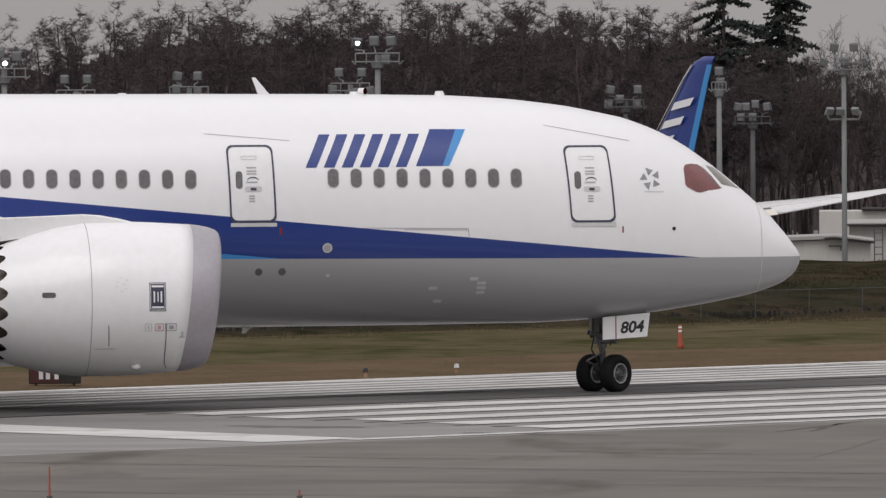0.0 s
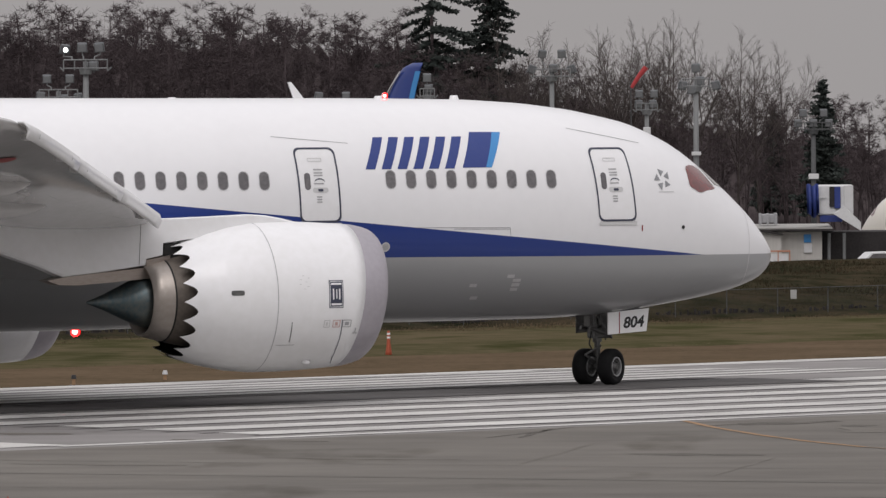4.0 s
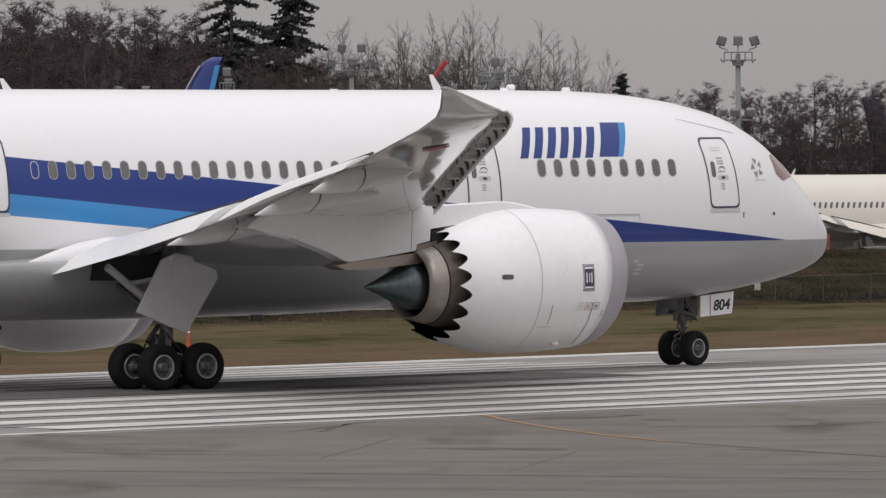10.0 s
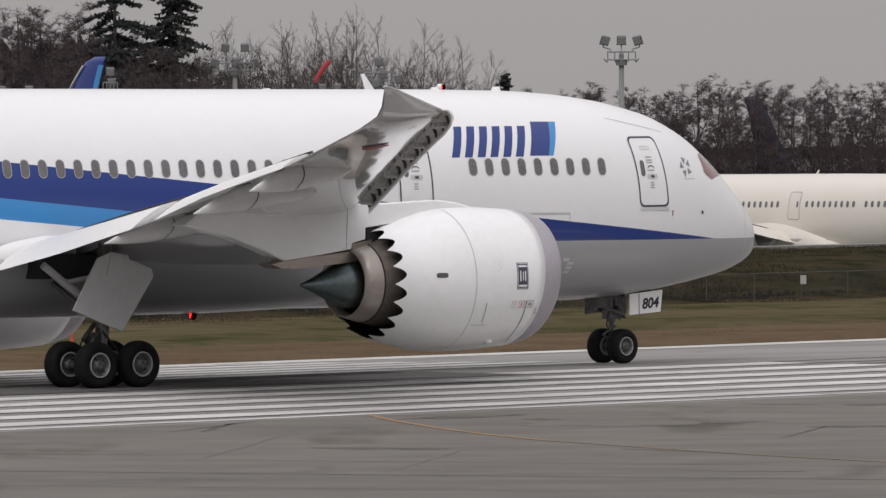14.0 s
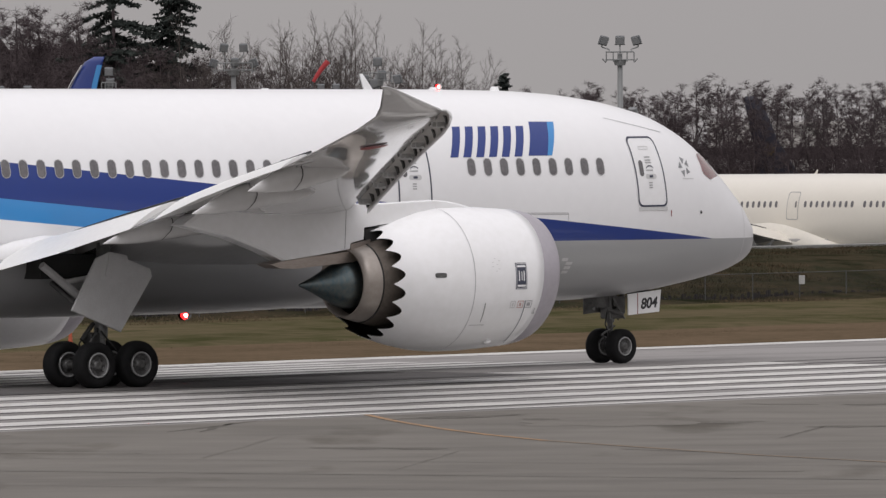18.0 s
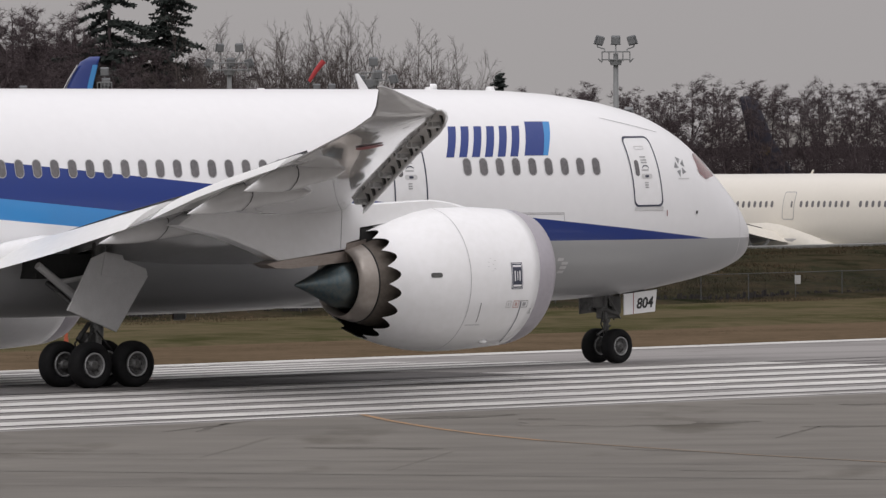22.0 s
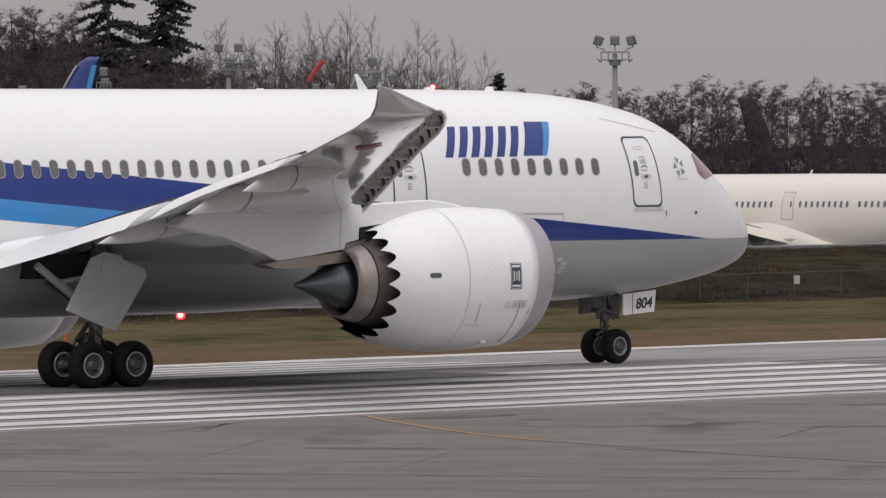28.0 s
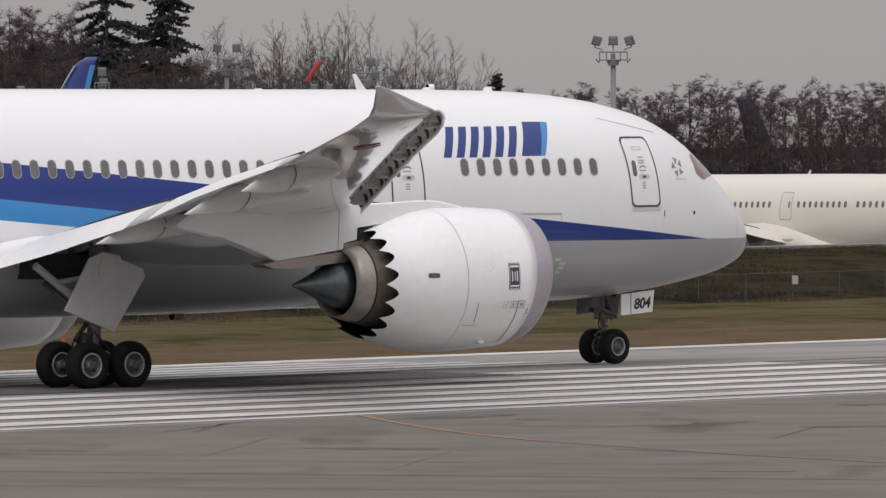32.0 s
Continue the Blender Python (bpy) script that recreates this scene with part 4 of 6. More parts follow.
        for x, z, r in ((-27.2, 3.75, 0.34), (-28.6, 3.78, 0.34), (-29.6, 3.70, 0.28), (-30.5, 3.56, 0.19), (-31.2, 3.45, 0.08), (-31.55, 3.40, 0.01)):
            rings.append([(x, sd * 2.95 + 0.7 * r * math.cos(a), z + r * math.sin(a)) for a in (2 * math.pi * j / 14 for j in range(14))])
        P("wing_root_fairing", loft(rings), white, "white pointed fairing behind the wing root", True)
        before = set(body.children)
        engine(body, sd, 9.75, white, detail and sd < 0)
        if sd > 0 and markings:
            for ob in set(body.children) - before:
                ob.location = (-0.45, 0.50, -0.34)
        # tailplane
        rings = []
        for y, lx, tx, z, th in ((0.8, -47.6, -53.6, 6.3, 0.5), (5.0, -50.9, -54.9, 6.85, 0.32), (9.6, -54.3, -56.5, 7.45, 0.16), (9.9, -55.2, -56.7, 7.5, 0.05)):
            rings.append([(lx + (tx - lx) * c, sd * y, z + t * th) for c, t in FOIL])
        P("tailplane", loft(rings), wing, "", True)
    rings = []
    for z, lx, tx, th in ((7.2, -43.6, -52.6, 0.75), (8.2, -45.8, -52.9, 0.7), (12.5, -49.9, -54.6, 0.45), (15.8, -53.0, -55.9, 0.25), (16.6, -54.0, -56.3, 0.16), (16.95, -55.2, -56.5, 0.05)):
        rings.append([(lx + (tx - lx) * c, th * (t if i < 9 else -FOIL[16 - i][1]) * 0.7, z) for i, (c, t) in enumerate(FOIL)])
    fin = P("tail_fin", loft(rings), M["blue"] if skin is not M["fuselage_plain"] else white, "", True)
    if skin is not M["fuselage_plain"]:
        edge = lambda z: float(np.interp(z, [8.2, 12.5, 15.8, 16.6], [-45.8, -49.9, -53.0, -54.0]))
        tail = lambda z: float(np.interp(z, [8.2, 12.5, 15.8, 16.6], [-52.9, -54.6, -55.9, -56.3]))
        for sd in (-1, 1):
            for nm, mt, g, w in (("leading_edge", "pale", 0, 0.32), ("rudder_stripe", "cyan", 1, 0.55)):
                v = []
                for i in range(9):
                    z = 8.3 + i * 8.1 / 8
                    x = edge(z) + 0.02 if g == 0 else tail(z) + w
                    v += [(x, sd * (0.10 + 0.16 * (16.6 - z) / 8) if g == 0 else sd * (0.06 + 0.12 * (16.6 - z) / 8), z), (x - w, sd * (0.22 + 0.25 * (16.6 - z) / 8) if g == 0 else sd * 0.02, z)]
                part(nm, mesh_from(nm, v, [(2 * i, 2 * i + 1, 2 * i + 3, 2 * i + 2) for i in range(8)], M[mt]), fin)
            for q in range(4):
                # plain pale bars where the fin carries the carrier's name
                z = 9.6 + 1.25 * q
                x = edge(z) - 0.9
                yy = sd * (0.34 + 0.2 * (15 - z) / 6)
                part("fin_bar", mesh_from("fin_bar", [(x, yy, z), (x - 2.3, yy * 0.8, z + 0.35), (x - 2.8, yy * 0.78, z + 0.9), (x - 0.5, yy, z + 0.55)], [(0, 1, 2, 3)], M["white"]), fin, "plain pale bar")
    # cabin windows
    win = rounded(0, 0, 0.275, 0.475, 0.13, 4)
    spots = [(-8.30 - 0.6098 * i, 5.765 + 0.0075 * 0.61 * i) for i in range(9)] + [(-16.95 - 0.6098 * i, 5.80 + 0.0065 * i) for i in range(24)]
    spots += [(-33.6 - 0.61 * i, 5.95 + 0.004 * i) for i in range(18)]
    if skin is M["fuselage_plain"]:
        spots = spots[:9] + spots[9:29] + [(-31.6 - 0.61 * i, 5.95 + 0.004 * i) for i in range(21) if i != 9]
    aft = -30.3 if skin is M["fuselage_plain"] else -32.5
    for sd in ((-1, 1) if not markings else (-1,)):
        for i, (x, z) in enumerate(spots):
            loop = [(x + a, z + b) for a, b in win]
            if markings and i == 32:
                ring_patch("blanked_window", loop, 0.02, M["pale"], body, 0.009, sd, "pale outline of a blanked cabin window")
                continue
            w = loop_patch("window", loop, M["pane"], body, 0.006, 2, sd)
            if detail:
                ring_patch("window_frame", [(x + a * 1.14, z + b * 1.09) for a, b in win], 0.02, M["stencil"], w, 0.009, sd)
        for (cx, cz, lean) in ((-6.30, 5.60, 0.075), (-15.34, 5.675, 0.035), (aft, 5.83, 0.0), (-45.2, 5.95, -0.02)):
            lp = rounded(cx, cz, 1.23, 2.03, 0.17, 5, lean)
            door = loop_patch("cabin_door", lp, white, body, 0.010, 8, sd, "closed white cabin door with dark outline")
            ring_patch("door_outline", lp, 0.052, M["seal"] if markings else M["line"], door, 0.016, sd, "dark blue door outline")
            loop_patch("door_window", rounded(cx - 0.33 - lean * 0.1, cz + 0.10, 0.18, 0.46, 0.085, 4), M["pane"], door, 0.02, 2, sd)
            if detail:
                loop_patch("door_handle", rounded(cx + 0.04, cz - 0.14, 0.46, 0.14, 0.065, 4), M["pale"], door, 0.02, 2, sd, "recessed grey door handle")
                loop_patch("handle_grip", rounded(cx + 0.04, cz - 0.14, 0.16, 0.07, 0.03, 3), M["seal"], door, 0.028, 2, sd)
                arc = [(cx + 0.03 + 0.15 * math.cos(a), cz + 0.06 + 0.09 * math.sin(a)) for a in np.linspace(0.2, math.pi - 0.1, 9)]
                for (x0, z0), (x1, z1) in zip(arc, arc[1:]):
                    quad_patch("stencil_bar", (x0, z0), (x1, z1), (x1, z1 + 0.03), (x0, z0 + 0.03), M["seal"], door, 0.02, 1, 1, sd)
                for dz, w2 in ((0.40, 0.26), (0.31, 0.26), (0.24, 0.26), (0.02, 0.30), (-0.34, 0.15), (-0.41, 0.15), (-0.48, 0.15)):
                    quad_patch("stencil_bar", (cx - w2 / 2, cz + dz), (cx + w2 / 2, cz + dz), (cx + w2 / 2, cz + dz + 0.035), (cx - w2 / 2, cz + dz + 0.035), M["stencil"], door, 0.02, 2, 1, sd)
                ring_patch("vent_panel", rounded(cx - 0.06, cz + 0.68, 0.42, 0.1, 0.02, 2), 0.018, M["pale"], door, 0.02, sd)
                quad_patch("door_sill", (cx - 0.60 + lean, cz - 1.13), (cx + 0.62 + lean, cz - 1.13), (cx + 0.62 + lean, cz - 1.03), (cx - 0.60 + lean, cz - 1.03), M["pale"], body, 0.012, 6, 2, sd, "grey sill plate under the cabin door")
    # cockpit windows
    for sd in (-1, 1):
        loop_patch("side_windshield", [(-3.62, 5.98), (-3.56, 6.07), (-3.40, 6.10), (-3.17, 6.08), (-3.0, 5.98), (-2.55, 5.50), (-2.52, 5.45), (-2.62, 5.42), (-3.18, 5.34), (-3.30, 5.35), (-3.58, 5.50), (-3.62, 5.58)],
                   M["cockpit"], body, 0.012, 5, sd, "dark red-brown cockpit side window")
        q = lambda x, z: (x, z)
        quad_patch("front_windshield", (-2.50, 5.55), (-1.93, 5.42), (-2.62, 5.98), (-2.93, 6.06), M["windshield"], body, 0.012, 6, 6, sd, "olive front windshield")
        quad_patch("windshield_post", (-2.56, 5.46), (-2.48, 5.46), (-2.93, 6.08), (-3.03, 6.08), white, body, 0.014, 2, 6, sd)
    # blade aerials, domes and beacons
    for x, h in ((-14.9, 0.44), (-30.0, 0.4)):
        P("blade_aerial", slab([(x + 0.46, 7.98), (x + 0.14, 7.98), (x - 0.04, 8.02 + h), (x + 0.06, 8.02 + h)], -0.03, 0.03), white, "white blade aerial")
    for x in (-9.9, -12.2, -18.4):
        P("roof_dome", tube((x, 0, 7.9), (x, 0, 8.07), 0.16, 0.10, 12), white)
    P("blade_aerial", slab([(-14.9, 1.9), (-15.2, 1.9), (-15.25, 1.68), (-15.15, 1.68)], -0.03, 0.03), white)
    # landing gear
    if detail:
        P("nose_bay", box(-5.95, -4.4, -0.42, 0.42, 2.02, 2.3), M["bay"], "solid dark block for the shade in the nose bay")
    P("nose_strut", merged([tube((-5.58, 0, 2.3), (-5.53, 0, 1.2), 0.13, n=14), tube((-5.53, 0, 1.25), (-5.52, 0, 0.5), 0.085, n=12), tube((-5.52, -0.5, 0.51), (-5.52, 0.5, 0.51), 0.07),
                            tube((-5.55, 0, 1.5), (-4.79, 0, 2.25), 0.06), tube((-5.49, -0.15, 1.1), (-5.99, -0.15, 0.85), 0.03), tube((-5.99, -0.15, 0.85), (-5.54, 0, 0.6), 0.03),
                            tube((-5.54, -0.26, 1.75), (-5.54, 0.26, 1.75), 0.09), tube((-5.69, -0.2, 2.2), (-5.64, -0.2, 1.1), 0.025), box(-5.76, -5.16, -0.2, 0.2, 1.3, 1.62, 0.04)]), M["strut"], "grey nose gear leg with hoses")
    P("steering_block", merged([box(-5.85, -5.62, -0.22, 0.22, 1.6, 2.05, 0.04), box(-5.46, -5.12, -0.2, 0.2, 1.35, 1.72, 0.05), tube((-5.9, -0.28, 1.6), (-5.3, -0.28, 1.42), 0.06), tube((-5.9, 0.28, 1.6), (-5.3, 0.28, 1.42), 0.06), tube((-5.75, -0.22, 1.3), (-5.75, -0.22, 2.0), 0.05), box(-5.50, -5.15, -0.25, -0.21, 1.45, 1.95, 0.02), tube((-5.2, -0.26, 1.3), (-5.65, -0.26, 1.9), 0.03, n=6)]), M["strut"], "dark steering and hydraulic block")
    P("hose", merged([tube((-5.79, -0.16, 1.5), (-5.86, -0.16, 1.15), 0.02), tube((-5.86, -0.16, 1.15), (-5.64, -0.16, 0.75), 0.02)]), M["rubber"])
    P("hose", tube((-5.36, -0.14, 1.6), (-5.34, -0.14, 1.25), 0.02), M["rubber"])
    for sd in (-1, 1):
        nose_door = P("nose_gear_door", slab([(-5.70, 1.42), (-4.50, 1.50), (-4.42, 2.14), (-5.70, 2.03)], sd * 0.98 - 0.025, sd * 0.98 + 0.025), white if sd < 0 else M["hub"], "white nose gear door" if sd < 0 else "nose gear door in a grey that holds its shade")
        if markings:
            y = sd * (0.98 + 0.03)
            P("door_edge_line", ([(-5.36, y, 1.45), (-5.33, y, 1.45), (-5.33, y, 2.05), (-5.36, y, 2.05)], [(0, 1, 2, 3)]), M["red"], parent=nose_door)
            if sd < 0:
                cu = bpy.data.curves.new("fleet_number", "FONT")
                cu.body, cu.size, cu.align_x, cu.extrude, cu.shear, cu.offset = "804", 0.42, "CENTER", 0.003, 0.25, 0.012
                tmp = bpy.data.objects.new("tmp", cu)
                scene.collection.objects.link(tmp)
                me = bpy.data.meshes.new_from_object(tmp.evaluated_get(bpy.context.evaluated_depsgraph_get()))
                bpy.data.objects.remove(tmp)
                me.materials.clear()
                me.materials.append(M["black"])
                txt = part("fleet_number", me, nose_door, "black fleet number 804")
                txt.matrix_local = pose(-4.92, y, 1.62, 90, 0, 0) @ pose(0, 0, 0, 0, 0, 4)
        gy = -4.75 if sd < 0 else 5.35
        P("main_strut", merged([tube((-27.75, gy * 0.95, 3.9), (-28.05, gy, 1.35), 0.19, n=16), tube((-28.05, gy, 1.4), (-28.06, gy, 0.55), 0.14, n=14),
                                tube((-28.0, gy * 0.9, 1.9), (-28.6, sd * 2.6, 3.2), 0.075), tube((-28.05, gy, 1.55), (-27.1, gy * 0.95, 3.3), 0.06),
                                box(-28.9, -27.2, gy - 0.13, gy + 0.13, 0.50, 0.78, 0.05), tube((-28.79, gy - 0.72, 0.62), (-28.79, gy + 0.72, 0.62), 0.09), tube((-27.33, gy - 0.72, 0.62), (-27.33, gy + 0.72, 0.62), 0.09),
                                tube((-28.3, gy - 0.1, 1.5), (-28.75, gy - 0.1, 0.85), 0.05), tube((-28.35, gy - 0.2, 1.5), (-28.7, gy - 0.2, 1.1), 0.03)]), M["strut"], "grey main gear leg with truck beam")
        P("side_brace", merged([tube((-29.47, sd * 4.0, 3.33), (-28.8, sd * 4.05, 2.85), 0.11), tube((-28.8, sd * 4.05, 2.85), (-28.15, sd * 4.2, 2.35), 0.11), tube((-28.8, sd * 4.05, 2.85), (-27.9, sd * 4.3, 3.0), 0.07)]), M["pale"], "grey folding side brace")
        P("hose", merged([tube((-28.25, gy - sd * 0.2, 1.6), (-28.6, gy - sd * 0.25, 1.2), 0.025), tube((-28.6, gy - sd * 0.25, 1.2), (-28.5, gy - sd * 0.25, 0.85), 0.025)]), M["rubber"])
        P("hose", tube((-28.2, gy + sd * 0.2, 1.55), (-27.7, gy + sd * 0.25, 1.0), 0.025), M["rubber"])
        P("brake_lines", merged([tube((-28.35 + 0.12 * q, gy + sd * (0.2 - 0.1 * q), 1.62), (-28.62 + 0.2 * q, gy + sd * (0.3 - 0.15 * q), 1.12 - 0.05 * q), 0.03, n=6) for q in range(5)] + [tube((-28.62 + 0.2 * q, gy + sd * (0.3 - 0.15 * q), 1.12 - 0.05 * q), (-28.4 + 0.22 * q, gy + sd * 0.25, 0.8), 0.03, n=6) for q in range(5)] + [box(-28.55, -28.2, gy - 0.2, gy + 0.2, 1.2, 1.5, 0.04), tube((-28.7, gy, 1.3), (-28.3, gy, 1.75), 0.07)]), M["bay"], "dark brake hoses and torque links")
        P("main_gear_door", slab([(-28.48, 3.51), (-28.0, 3.68), (-27.42, 3.58), (-27.38, 3.46), (-26.62, 3.20), (-26.56, 2.98), (-27.65, 1.50), (-29.33, 2.12)], sd * 5.1 - 0.035, sd * 5.1 + 0.035, 0.015), M["pale"], "grey panel door on the main gear leg")
        P("door_panel", slab([(-28.07, 3.60), (-27.50, 3.52), (-27.57, 2.96), (-28.20, 3.04)], sd * 5.16 - 0.02, sd * 5.16 + 0.02, 0.008), M["pale"], "raised panel on the gear door")
        if markings:
            P("well_shade_block", box(-29.4, -26.7, sd * 3.3 - 0.55, sd * 3.3 + 0.50, 2.95, 3.60), M["bay"], "solid dark block for the shade in the wheel well")
    wheels = []
    for sd in (-1, 1):
        wheels.append(wheel("nose_wheel", body, (-5.50, sd * 0.40, 0.508), 0.508, 0.40, "nose wheel with grey rim"))
    for sd in (-1, 1):
        for dx in (-0.73, 0.73):
            for dy in (-0.65, 0.65):
                wheels.append(wheel("main_wheel", body, (-28.06 + dx, (-4.75 if sd < 0 else 5.35) + dy, 0.635), 0.635, 0.47, "main wheel with grey rim"))
    return body, wheels


plane, plane_wheels = airliner("airliner", M["fuselage"], M["white"], M["wing"])
tagged(plane, "white wide-body airliner with blue tail stripes taxiing on the runway", "airliner")


def livery(body):
    """The painted marks on the starboard side: plain slanted bars for the carrier's name, the flag, emblem and small stencils."""
    z0, z1 = 6.08, 6.95
    for k in range(6):
        a = -13.90 + 0.478 * k
        quad_patch("name_bar", (a, z0), (a + 0.29, z0), (a + 0.70, z1), (a + 0.41, z1), M["blue"], body, 0.007, 2, 8, -1, "plain dark blue slanted bar")
    quad_patch("flag_panel", (-10.97, 6.10), (-10.26, 6.10), (-9.83, 7.065), (-10.52, 7.07), M["blue"], body, 0.007, 4, 9, -1, "dark blue slanted flag panel")
    quad_patch("flag_panel", (-10.26, 6.10), (-10.08, 6.10), (-9.57, 7.06), (-9.83, 7.065), M["cyan"], body, 0.007, 2, 9, -1, "light blue slanted flag edge")
    for k in range(5):
        a = radians(90 + 72 * k + 10)
        cx, cz = -4.61 + 0.20 * math.cos(a), 5.72 + 0.20 * math.sin(a)
        b = a + radians(35)
        pts = [(cx + 0.125 * math.cos(b + e), cz + 0.125 * math.sin(b + e)) for e in (0, radians(125), radians(235))]
        loop_patch("star_point", pts, M["silver"], body, 0.008, 2, -1, "silver grey triangle of a star emblem")
    quad_patch("stencil_bar", (-4.8, 5.36), (-4.25, 5.36), (-4.25, 5.385), (-4.8, 5.385), M["pale"], body, 0.008, 3, 1)
    for x, z, r, mt in ((-3.99, 4.39, 0.052, "black"), (-15.14, 3.35, 0.10, "pane"), (-14.52, 3.35, 0.10, "pane"), (-4.1, 2.95, 0.05, "stencil"), (-13.3, 3.24, 0.05, "pale")):
        loop_patch("service_port", [(x + r * math.cos(a), z + r * math.sin(a)) for a in (2 * math.pi * j / 14 for j in range(14))], M[mt], body, 0.009, 2, -1, "small round service port")
    p = loop_patch("service_port", [(-13.34 + 0.115 * math.cos(a), 3.97 + 0.115 * math.sin(a)) for a in (2 * math.pi * j / 16 for j in range(16))], M["stencil"], body, 0.009, 2)
    ring_patch("port_rim", [(-13.34 + 0.13 * math.cos(a), 3.97 + 0.13 * math.sin(a)) for a in (2 * math.pi * j / 16 for j in range(16))], 0.03, M["pale"], p, 0.012)
    quad_patch("warning_mark", (-5.44, 4.30), (-5.40, 4.30), (-5.40, 4.47), (-5.44, 4.47), M["red"], body, 0.008, 1, 2, -1, "small red warning mark")
    quad_patch("warning_mark", (-14.62, 4.32), (-14.58, 4.32), (-14.54, 4.52), (-14.62, 4.52), M["red"], body, 0.008, 1, 2, -1, "small red warning mark")
    for a, b, c, d in ((-9.5, -9.28, 3.07, 3.16), (-9.3, -9.06, 2.96, 3.04), (-9.3, -9.06, 2.83, 2.92), (-9.3, -9.08, 2.71, 2.79), (-10.58, -10.36, 2.83, 2.92), (-10.42, -10.2, 2.48, 2.57)):
        quad_patch("placard", (a, c), (b, c), (b, d), (a, d), M["pale"], body, 0.008, 2, 2, -1, "pale rectangular placard")
    seams = [((-16.53, 7.0), (-14.28, 6.8)), ((-7.42, 7.16), (-5.10, 6.73)), ((-12.45, 4.49), (-9.6, 4.46)), ((-9.6, 4.46), (-9.56, 4.2)), ((-11.3, 4.44), (-9.6, 4.42))]
    for (x0, za), (x1, zb) in seams:
        t = 0.014
        if abs(x1 - x0) > 0.2:
            quad_patch("panel_joint", (x0, za - t), (x1, zb - t), (x1, zb), (x0, za), M["line"], body, 0.007, 12, 1)
        else:
            quad_patch("panel_joint", (x0 - t, za), (x0, za), (x1, zb), (x1 - t, zb), M["line"], body, 0.007, 1, 4)
    v = []
    for j in range(-30, 31):
        z = 3.75 + 1.3 * j / 30
        if at(LOW, 1.42) + 0.05 < z < at(TOP, 1.42) - 0.02:
            v += [(-1.42, skin_y(-1.42, z, -1, 0.006), z), (-1.44, skin_y(-1.44, z, -1, 0.006), z)]
    part("radome_joint", mesh_from("radome_joint", v, [(2 * i, 2 * i + 1, 2 * i + 3, 2 * i + 2) for i in range(len(v) // 2 - 1)], M["pale"]), body)
    # red disc under the wing, laid on its lower skin
    def low(x, y):
        l2, t2, z2, e2, h2, f2 = span_at(y)
        k = (x - l2) / (t2 - l2)
        t = float(np.interp(k, [0.0, 0.03, 0.1, 0.25, 0.45, 0.65, 0.8, 0.92, 1.0], [0, -0.2, -0.3, -0.36, -0.34, -0.2, -0.06, 0, 0]))
        return z2 + (f2 - z2) * k + t * h2

    v, f = [], []
    for q in range(5):
        for j in range(28):
            a, r = 2 * math.pi * j / 28, 0.36 * (1 - q / 4.2)
            x, y = -32.70 + r * math.cos(a), 21.95 + r * math.sin(a)
            v.append((x, -y, low(x, y) - 0.03))
    f = [(q * 28 + j, q * 28 + (j + 1) % 28, q * 28 + 28 + (j + 1) % 28, q * 28 + 28 + j) for q in range(4) for j in range(28)] + [tuple(112 + j for j in range(28))]
    part("underwing_disc", mesh_from("underwing_disc", v, f, M["red"], True), body, "red disc painted under the wing")
    # joints in the lower wing skin
    for line in (((9.2, 0.71), (9.15, 0.51), (9.55, 0.36), (10.35, 0.20), (11.3, 0.06)), ((16.4, 0.32), (14.45, 0.24), (12.6, 0.14), (11.3, 0.06))):
        v, m = [], 8 * (len(line) - 1)
        for i in range(m + 1):
            y = float(np.interp(i / 8, range(len(line)), [p[0] for p in line]))
            c = float(np.interp(i / 8, range(len(line)), [p[1] for p in line]))
            l2, t2 = span_at(y)[:2]
            x = l2 + (t2 - l2) * c
            v += [(x, -y, low(x, y) - 0.035), (x - 0.02, -y - 0.02, low(x, y) - 0.035)]
        part("panel_joint", mesh_from("panel_joint", v, [(2 * i, 2 * i + 1, 2 * i + 3, 2 * i + 2) for i in range(m)], M["hub"]), body)


livery(plane)


def beacon(name, place, up, mat, s):
    """A red beacon whose flash is made by an added turntable: a hooded lens, bright only when it faces the viewer."""
    base = tube((0, 0, -0.04 * up), (0, 0, 0.02 * up), 0.10, 0.09, 14)
    n = 16
    ring = lambda x, r: [(x * s, s * r * math.cos(2 * math.pi * j / n), s * 0.115 * up + s * r * math.sin(2 * math.pi * j / n)) for j in range(n)]
    hood = loft([ring(-0.12, 0.001), ring(-0.10, 0.08), ring(-0.06, 0.124), ring(0.20, 0.124)], cap=False)
    inner = loft([ring(0.20, 0.123), ring(0.20, 0.119), ring(-0.07, 0.119), ring(-0.07, 0.001)], cap=False)
    ob = part(name, mesh_from(name, *merged([base, hood]), mat), plane, "red anti-collision beacon that flashes by an added turning hood")
    part("hood_lining", mesh_from("hood_lining", *inner, M["hood_black"]), ob, "black lining of the hood")
    part("beacon_lens", mesh_from("beacon_lens", ring(-0.04, 0.065), [tuple(range(n))], M["beacon"]), ob, "bright glowing lens")
    part("glare_ring", mesh_from("glare_ring", ring(-0.035, 0.066) + ring(0.02, 0.117), [(j, (j + 1) % n, n + (j + 1) % n, n + j) for j in range(n)], M["beacon_glare"]), ob, "red glowing ring for the lamp's glare")
    ob.location = place
    return ob


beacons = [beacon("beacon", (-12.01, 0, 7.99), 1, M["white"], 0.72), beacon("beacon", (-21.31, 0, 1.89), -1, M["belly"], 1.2)]

